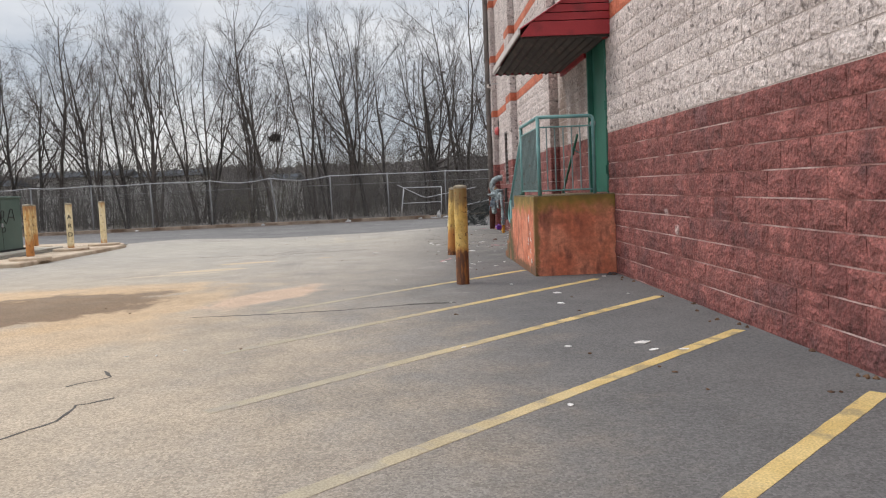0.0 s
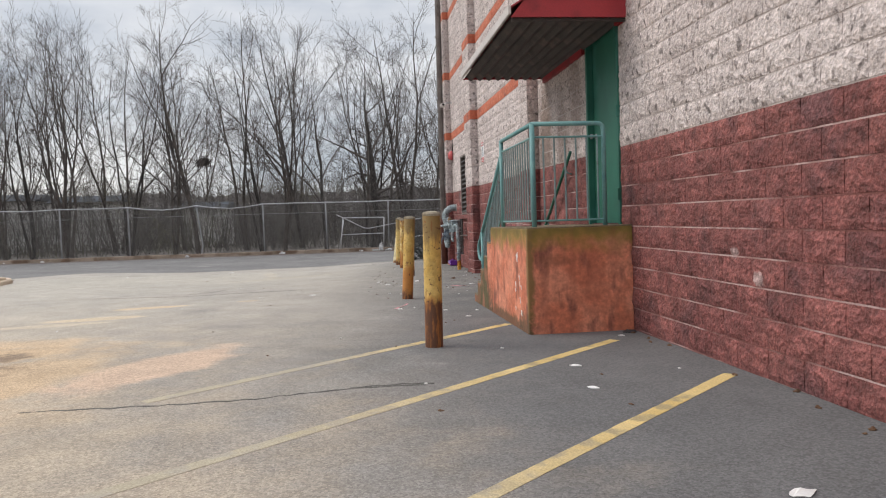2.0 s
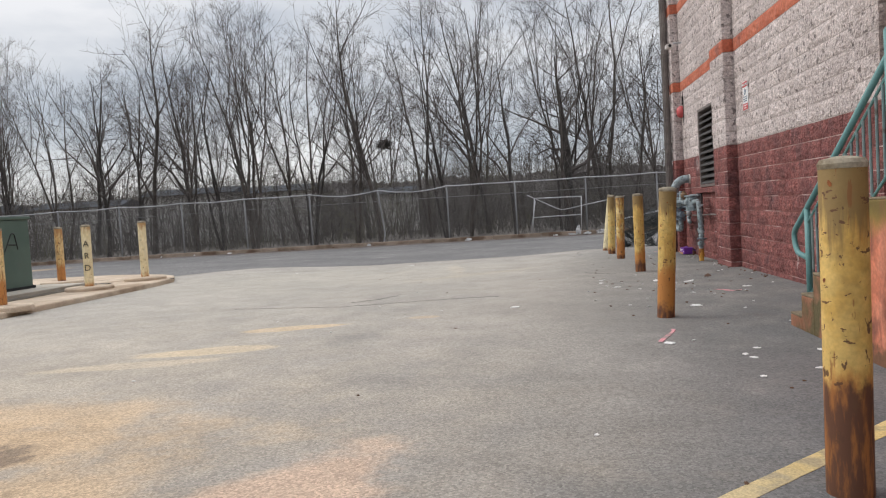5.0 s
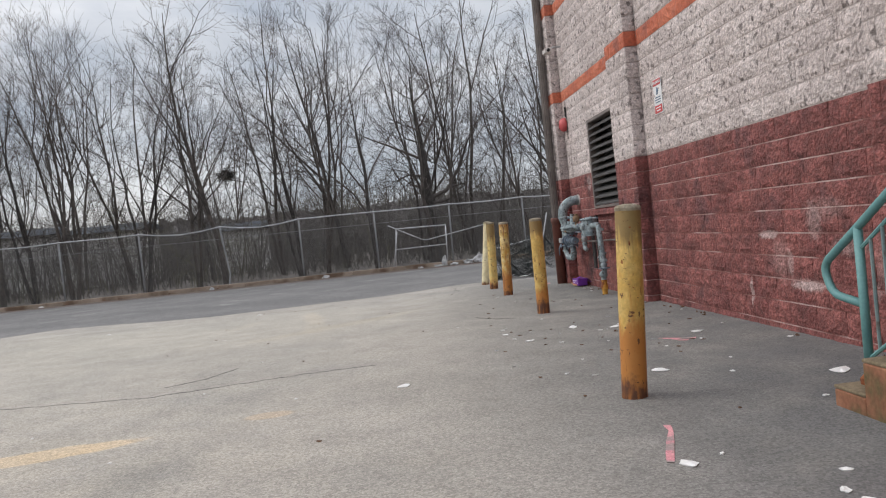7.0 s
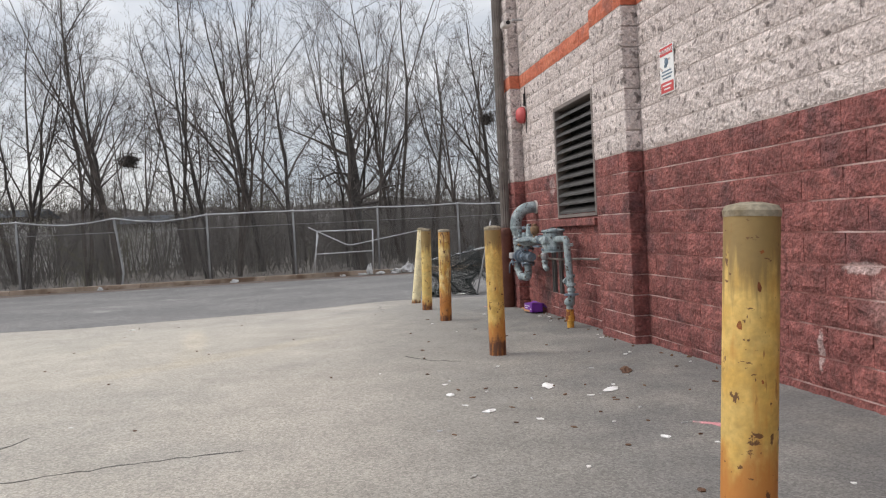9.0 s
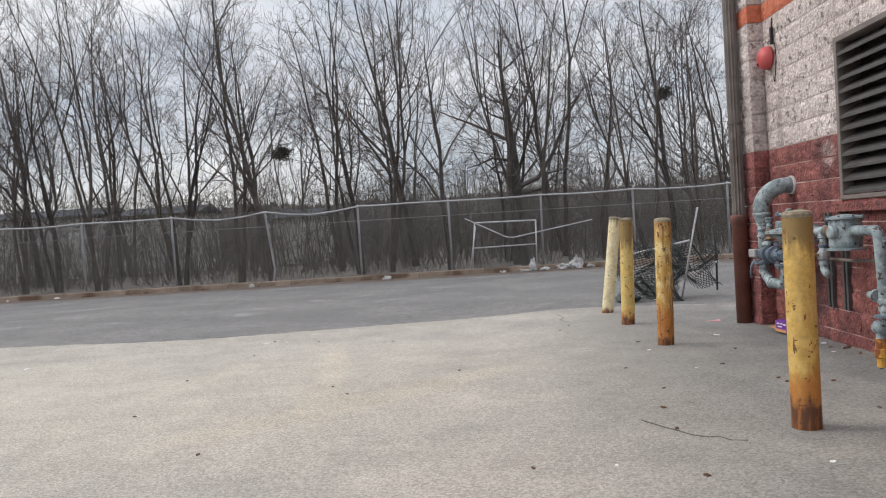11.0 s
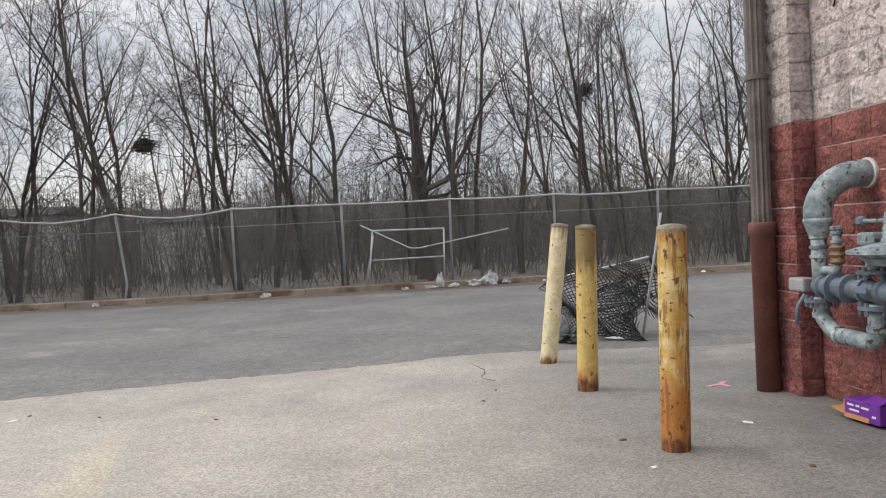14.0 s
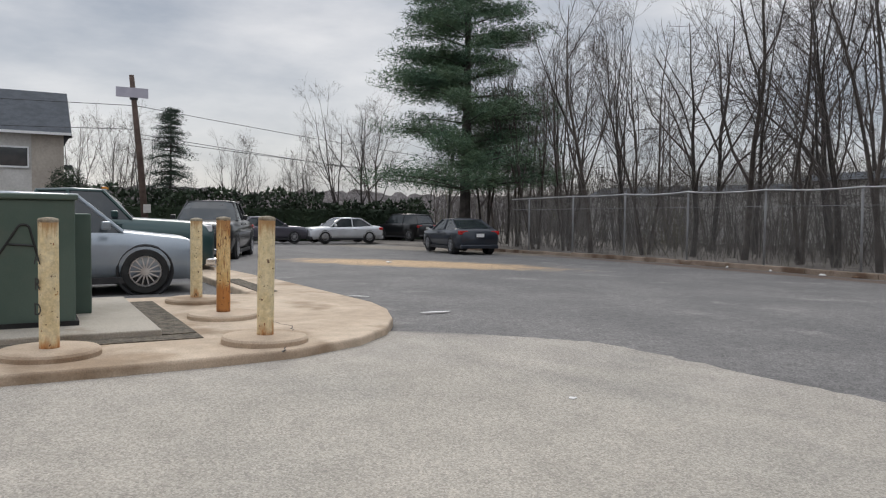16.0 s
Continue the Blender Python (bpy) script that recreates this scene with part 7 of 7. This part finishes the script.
def car(label, at, turn, L, Wd, belt, roof, hood, deck, cab, r, body, axle=(0.19, 0.80), glass=M_glass, category="car", bed=False, amber=False, spokes=14):
    """cab: the front foot, front top, rear top and rear foot of the cabin, as parts of the length from the front."""
    ob = thing("car" if category == "car" else "pickup_truck", label, category, at, turn)
    h = Wd / 2
    sill = r * 0.62
    fx = L / 2

    def X(t):
        return fx - L * t

    def sec(t, top, k=1.0, low=sill):
        w = h * k
        return (X(t), [(0, w * 0.94, low), (0, w, low + (top - low) * 0.35), (0, w * 0.995, low + (top - low) * 0.68), (0, w * 0.94, top - 0.05), (0, w * 0.80, top), (0, w * 0.3, top + 0.02)])
    f0, f1, r1, r0 = cab
    rows = [sec(0.0, hood - 0.20, 0.80, sill + 0.08), sec(0.012, hood - 0.12, 0.90, sill), sec(0.05, hood - 0.05, 0.97), sec(0.14, hood - 0.005), sec(f0, belt - 0.02), sec((f0 + r0) / 2, belt), sec(r0, deck + 0.01 if not bed else belt), sec(0.93, deck, 0.98), sec(0.985, deck - 0.05, 0.92), sec(1.0, deck - 0.14, 0.86, sill + 0.1)]
    part("body", loft(rows), body, ob, smooth=True)
    w0, w1 = h * 0.90, h * 0.68
    up = [(X(f0), [(0, w0, belt - 0.06), (0, w0 * 0.98, belt - 0.03), (0, w0 * 0.6, belt)]),
          (X(f0 + (f1 - f0) * 0.5), [(0, w0, belt - 0.05), (0, (w0 + w1) / 2, (belt + roof) / 2), (0, w0 * 0.6, (belt + roof) / 2 + 0.04)]),
          (X(f1), [(0, w0, belt - 0.05), (0, w1 + 0.02, roof - 0.06), (0, w1 * 0.7, roof - 0.02)]),
          (X((f1 + r1) / 2), [(0, w0, belt - 0.05), (0, w1 + 0.02, roof - 0.045), (0, w1 * 0.7, roof - 0.01)]),
          (X(r1), [(0, w0, belt - 0.05), (0, w1, roof - 0.06), (0, w1 * 0.7, roof - 0.02)]),
          (X(r0), [(0, w0 * 0.95, belt - 0.06), (0, w0 * 0.92, belt - 0.03), (0, w0 * 0.6, belt - 0.01)])]
    part("cabin_glass", loft(up), glass, ob, "dark tinted glass", smooth=False)
    tw = w1 + 0.035
    part("roof_panel", loft([(X(f1 - 0.005), [(0, tw, roof - 0.075), (0, tw * 0.9, roof - 0.02), (0, tw * 0.5, roof)]), (X((f1 + r1) / 2), [(0, tw, roof - 0.06), (0, tw * 0.9, roof), (0, tw * 0.5, roof + 0.02)]), (X(r1 + 0.01), [(0, tw, roof - 0.08), (0, tw * 0.9, roof - 0.03), (0, tw * 0.5, roof - 0.01)])]), body, ob, smooth=True)
    for s in (1, -1):
        for t0, t1 in ((f0, f1), (r0, r1), ((f1 + r1) / 2 + 0.01, (f1 + r1) / 2 + 0.01)):
            part("pillar", tube(bmesh.new(), [(X(t0), s * (w0 + 0.005), belt - 0.04), (X(t1), s * (w1 + 0.025), roof - 0.05)], 0.035, 6), body, ob)
        part("mirror", boxed(X(f0 + 0.06) - 0.06, X(f0 + 0.06) + 0.08, s * (h + 0.02) - (0.0 if s > 0 else 0.16), s * (h + 0.02) + (0.16 if s > 0 else 0.0), belt + 0.0, belt + 0.14, bevel=0.03), body, ob)
        part("headlight", boxed(X(0.055), X(0.008), min(s * h * 0.56, s * h * 0.88), max(s * h * 0.56, s * h * 0.88), hood - 0.24, hood - 0.10, bevel=0.02), M_lampw, ob, "clear headlamp")
        part("tail_light", boxed(X(0.998), X(0.94), min(s * h * 0.55, s * h * 0.95), max(s * h * 0.55, s * h * 0.95), deck - 0.24, deck - 0.09, bevel=0.02), M_lampr, ob, "red tail lamp")
        part("side_trim", boxed(X(0.76), X(0.24), min(s * h * 0.96, s * h * 1.0), max(s * h * 0.96, s * h * 1.0), sill - 0.05, sill + 0.06, bevel=0.01), M_trim, ob)
        for t in ((f0 + r0) / 2 - 0.14, (f0 + r0) / 2 + 0.03):
            part("door_handle", boxed(X(t) - 0.1, X(t) + 0.1, min(s * h * 0.99, s * (h + 0.025)), max(s * h * 0.99, s * (h + 0.025)), belt - 0.17, belt - 0.135, bevel=0.008), body, ob)
        for t in axle:
            part("wheel_arch", lathe(bmesh.new(), [(r * 1.12, s * (h * 0.7)), (r * 1.20, s * (h * 0.985)), (r * 1.14, s * (h + 0.006)), (r * 1.02, s * (h * 0.96))], (X(t), 0, r), "y", 28, False), M_trim, ob, "dark wheel arch")
            wheel(ob, X(t), s * (h - 0.09), r, 0.22, s, spokes)
        if amber:
            part("marker_lamp", boxed(X(f1) - 0.05, X(f1) + 0.05, s * 0.3 - 0.05, s * 0.3 + 0.05, roof, roof + 0.05, bevel=0.01), M_lampo, ob, "amber roof marker lamp")
    part("grille", boxed(X(0.012), X(-0.004), -h * 0.48, h * 0.48, hood - 0.30, hood - 0.11, bevel=0.02), M_trim, ob, "dark grille")
    for k in range(3):
        part("grille_bar", boxed(X(0.0), X(-0.008), -h * 0.46, h * 0.46, hood - 0.27 + k * 0.055, hood - 0.255 + k * 0.055), M_chrome, ob)
    part("front_bumper", boxed(X(0.04), X(-0.01), -h * 0.9, h * 0.9, sill - 0.02, sill + 0.16, bevel=0.04), M_chrome if bed else M_trim, ob)
    part("rear_bumper", boxed(X(1.008), X(0.96), -h * 0.9, h * 0.9, sill + 0.0, sill + 0.16, bevel=0.04), body if not bed else M_chrome, ob)
    part("number_plate", boxed(X(1.012), X(0.99), -0.16, 0.16, deck - 0.34, deck - 0.20), M_signw, ob, "pale number plate")
    return ob


ca = (0.25, 0.40, 0.72, 0.90)
car("silver sport utility vehicle with large alloy wheels", (-18.3, 18.87, -0.02), 90, 4.75, 1.93, 1.07, 1.66, 0.99, 1.08, (0.26, 0.40, 0.86, 0.97), 0.38, M_silver)
car("dark teal pickup truck with amber roof lamps", (-22.2, 19.6, -0.05), 82, 5.6, 2.0, 1.28, 1.88, 1.22, 1.15, (0.30, 0.40, 0.62, 0.68), 0.40, M_dgreen, category="truck", bed=True, amber=True)
car("black pickup truck with a chrome grille", (-29.6, 24.1, -0.12), -22, 5.6, 2.05, 1.26, 1.86, 1.20, 1.15, (0.30, 0.40, 0.62, 0.68), 0.40, M_blackc, category="truck", bed=True)
car("dark purple-grey sedan parked by the hedge", (-46.0, 30.4, -0.28), 94, 4.7, 1.82, 0.95, 1.44, 0.92, 0.98, (0.26, 0.42, 0.70, 0.86), 0.33, M_greyc)
car("pale silver sedan parked by the hedge", (-46.0, 35.1, -0.3), -88, 4.6, 1.80, 0.94, 1.45, 0.90, 0.98, (0.26, 0.42, 0.70, 0.87), 0.33, M_white_car)
car("blue-black two-door coupe parked by the fence", (-31.4, 34.6, -0.15), 172, 4.4, 1.78, 0.95, 1.38, 0.92, 1.0, (0.28, 0.44, 0.68, 0.92), 0.33, M_navy)
car("dark off-road car parked beyond the lot", (-50.0, 41.2, -0.33), 200, 4.2, 1.8, 1.15, 1.75, 1.05, 1.1, (0.28, 0.36, 0.9, 0.97), 0.37, M_blackc)

# ---- utility pole and wires ----
pole = thing("utility_pole", "leaning dark wooden utility pole with a pale board", "utility pole", (-42.0, 23.7, -0.3))
part("shaft", tube(bmesh.new(), [(0, 0.0, -0.2), (0, -0.3, 4.0), (0, -0.66, 8.0)], [0.17, 0.15, 0.11], 12), M_wood, pole, smooth=True)
part("board", boxed(0.1, 0.16, -1.35, 0.05, 6.95, 7.4), M_board, pole, "lilac-grey board near the top")
part("bracket", boxed(0.0, 0.12, -0.75, -0.4, 6.85, 6.95), M_trim, pole)
part("meter_box", boxed(0.15, 0.3, -0.2, 0.12, 1.6, 2.0, bevel=0.02), M_siding, pole, "pale box on the pole")
wires = thing("overhead_wires", "thin overhead wires strung from the utility pole", "wires")
for z, y1, z1 in ((6.3, -20.0, 6.5), (5.2, -20.0, 5.0), (6.3, 70.0, 5.0), (5.0, 70.0, 3.6), (4.8, 70.0, 4.4)):
    pts = []
    for i in range(13):
        t = i / 12
        pts.append((-42.0 - (12 * t if y1 > 0 else 0), 23.2 + (y1 - 23.2) * t, z + (z1 - z) * t - 1.0 * math.sin(math.pi * t) * (0.8 if y1 > 0 else 0.4)))
    part("wire", tube(bmesh.new(), pts, 0.014, 4), M_trim, wires)

# ---- house ----
hs = thing("house", "pale two-storey house with a dark shingled roof", "house", (-52.0, 20.6, -0.4))
part("wall", boxed(-9, 0, -14, 0, 0, 6.2), M_siding, hs)
part("side_wall", boxed(0.0, 0.04, -1.6, 0.01, 0, 6.1), M_sidingb, hs, "tan corner siding")
b = bmesh.new()
vs = [b.verts.new(p) for p in ((0.5, -14.4, 6.1), (0.5, 0.4, 6.1), (-4.5, 0.4, 9.0), (-4.5, -14.4, 9.0), (-9.5, -14.4, 6.1), (-9.5, 0.4, 6.1))]
for q in ((0, 1, 2, 3), (3, 2, 5, 4), (1, 5, 2), (0, 3, 4), (0, 4, 5, 1)):
    b.faces.new([vs[i] for i in q])
part("roof", b, M_roofs, hs)
part("gutter", boxed(0.45, 0.6, -14.4, 0.4, 5.98, 6.12), M_signw, hs)
for y0, z0, w, h_ in ((-5.4, 4.2, 3.6, 1.0), (-9.8, 4.2, 3.6, 1.0), (-5.2, 1.0, 3.4, 1.4)):
    wn_ = part("window", boxed(0.02, 0.08, y0, y0 + w, z0, z0 + h_), M_glass, hs)
    for e0, e1, f0, f1 in ((y0 - 0.08, y0, z0 - 0.08, z0 + h_ + 0.08), (y0 + w, y0 + w + 0.08, z0 - 0.08, z0 + h_ + 0.08), (y0, y0 + w, z0 - 0.1, z0), (y0, y0 + w, z0 + h_, z0 + h_ + 0.1), (y0 + w / 2 - 0.04, y0 + w / 2 + 0.04, z0, z0 + h_)):
        part("window_frame", boxed(0.02, 0.12, e0, e1, f0, f1), M_signw, wn_)
for z in (4.1, 5.9):
    part("bracket_lamp", boxed(-0.3, 0.0, 0.0, 0.45, z, z + 0.25), M_trim, hs)


# ---- evergreens ----
def tuft_cloud(verts, faces, r, c, rad, count, size, flat=0.5):
    for i in range(count):
        while True:
            p = Vector((r.uniform(-1, 1), r.uniform(-1, 1), r.uniform(-1, 1)))
            if p.length < 1:
                break
        p = c + Vector((p.x * rad, p.y * rad, p.z * rad * flat))
        d = Vector((r.gauss(0, 1), r.gauss(0, 1), r.gauss(0.3, 0.6))).normalized()
        s = d.cross(Vector((r.gauss(0, 1), r.gauss(0, 1), r.gauss(0, 1)))).normalized()
        l_, w_ = size * r.uniform(0.6, 1.3), size * r.uniform(0.04, 0.085)
        k = len(verts)
        verts.extend(tuple(q) for q in (p - s * w_, p + d * l_ * 0.5 + s * w_ * 0.2, p + d * l_, p + s * w_))
        faces.append((k, k + 1, k + 2, k + 3))


def conifer(name, label, x, y, height, radius, whorls, per, m, seed, droop, size, count, bare=0.12):
    r = random.Random(seed)
    ob = thing(name, label, "tree", (x, y, fall(x, y)))
    tv, tf_, lv, lf, bv, bf = [], [], [], [], [], []
    limb(tv, tf_, [Vector((0, 0, -0.3)), Vector((0.1, 0, height * 0.4)), Vector((0.0, 0.1, height))], [height * 0.016, height * 0.010, 0.03], 9)
    for i in range(whorls):
        t = bare + (1 - bare) * (i + r.uniform(0, 0.8)) / whorls
        reach = radius * (1 - t) ** 0.6 * r.uniform(0.65, 1.1) + 0.25
        for k in range(per):
            if r.random() < 0.12:
                continue
            a = r.uniform(0, 6.28)
            d = Vector((math.cos(a), math.sin(a), 0))
            z0 = height * t
            q0 = Vector((0, 0, z0))
            ln = reach * r.uniform(0.6, 1.1)
            q1 = q0 + d * ln * 0.5 + Vector((0, 0, droop * ln * 0.3 + 0.1))
            q2 = q0 + d * ln + Vector((0, 0, droop * ln * 0.6))
            limb(bv, bf, [q0, q1, q2], [0.05, 0.03, 0.01], 4)
            for s in (0.3, 0.55, 0.8, 1.0):
                c = q0.lerp(q2, s) + Vector((r.gauss(0, 0.1), r.gauss(0, 0.1), 0.08))
                tuft_cloud(lv, lf, r, c, 0.20 * ln + 0.25, count, size, 0.42)
    raw("trunk", tv, tf_, M_bark2, ob)
    tagged(raw("bough", bv, bf, M_bark2, ob), kind="stuff")
    tagged(raw("needle_spray", lv, lf, m, ob, "dark green needle sprays"), kind="stuff")
    return ob


conifer("pine_tree", "tall dark green white pine beside the lot", -36.0, 37.6, 19.0, 5.0, 30, 7, M_needle, 5, 0.16, 0.34, 190, 0.14)
conifer("spruce_tree", "dark conical spruce tree beyond the lot", -64.0, 28.3, 9.6, 2.6, 26, 8, M_spruce, 6, -0.35, 0.3, 30, 0.06)

hv, hf = [], []
rh = random.Random(9)
for i in range(5200):
    t = rh.random()
    y = 20.0 + 24.0 * t
    hh = 3.1 + 0.6 * noise.noise(Vector((y * 0.5, 0, 0))) - (0.5 if y > 36 else 0)
    p = Vector((-52.0 + rh.uniform(-0.8, 0.9), y, -0.4 + rh.random() ** 0.7 * hh))
    d = Vector((rh.gauss(0.3, 1), rh.gauss(0, 1), rh.gauss(0.4, 0.8))).normalized()
    s = d.cross(Vector((rh.gauss(0, 1), rh.gauss(0, 1), rh.gauss(0, 1)))).normalized()
    k = len(hv)
    hv.extend(tuple(q) for q in (p - s * 0.12, p + d * 0.2, p + d * 0.42, p + s * 0.14))
    hf.append((k, k + 1, k + 2, k + 3))
hedge = thing("hedge", "dense dark evergreen hedge behind the parked cars", "hedge")
part("core", boxed(-52.6, -51.5, 20.0, 44.0, -0.5, 1.7, bevel=0.2), M_hedge, hedge)
raw("foliage", hv, hf, M_hedge, hedge)
sh = thing("shrub", "rounded dark evergreen shrub beside the house", "shrub", (-47.5, 20.6, -0.35))
sv, sf = [], []
tuft_cloud(sv, sf, rh, Vector((0, 0, 2.4)), 1.1, 4200, 0.35, 1.5)
raw("foliage", sv, sf, M_hedge, sh)
part("stem", tube(bmesh.new(), [(0, 0, -0.1), (0, 0, 1.6)], 0.08, 8), M_bark, sh)

far_trees = ((-53.5, 39.4, 3, 0.85), (-52.6, 37.6, 2, 0.9), (-54.5, 41.0, 0, 0.8), (-56.0, 41.5, 0, 0.8), (-49.0, 44.0, 3, 0.85), (-45.5, 45.5, 0, 0.8), (-41.0, 43.5, 3, 0.75), (-37.0, 41.5, 4, 0.9), (-70.0, 25.0, 2, 0.6), (-66.0, 38.0, 5, 0.55), (-74.0, 32.0, 3, 0.5), (-80.0, 45.0, 1, 0.6), (-62.0, 50.0, 5, 0.7), (-36.0, 38.8, 2, 0.9), (-75.0, 21.0, 5, 0.55), (-68.0, 22.0, 5, 0.8), (-72.0, 27.0, 2, 0.85), (-62.0, 24.5, 5, 0.72), (-60.0, 33.5, 2, 0.62), (-78.0, 36.0, 5, 0.8), (-70.0, 41.0, 2, 0.75), (-66.0, 25.5, 0, 0.75))
for x, y, k, s in far_trees:
    plant(x, y, k, s, rt.uniform(0, 360))
rf = random.Random(14)
bm = bmesh.new()
for row, (x0, base) in enumerate(((-90.0, 2.6), (-120.0, 4.6))):
    prev = None
    for i in range(141):
        y = -40 + 140 * i / 140
        h = base + 1.4 * noise.noise(Vector((y * 0.07, row * 5, 8))) + rf.uniform(0, 0.9)
        col = [bm.verts.new((x0 - dx, y + rf.uniform(-0.3, 0.3), z)) for dx, z in ((0, -0.8), (1.0, h * 0.6), (2.2, h), (5, h * 0.7), (8, -0.8))]
        if prev:
            for a, b_, c, d in zip(prev, prev[1:], col[1:], col):
                bm.faces.new((a, b_, c, d))
        prev = col
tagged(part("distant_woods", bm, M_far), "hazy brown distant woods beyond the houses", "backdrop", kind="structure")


# ---- single wall blocks ----
for i, (n, y) in enumerate(singles):
    ob = new("block", block_meshes[(i * 5 + n * 3) % 8])
    ob.parent = building
    ob.location = (0.0, y + JO / 2, level(n, y + BW / 2) + JH / 2)
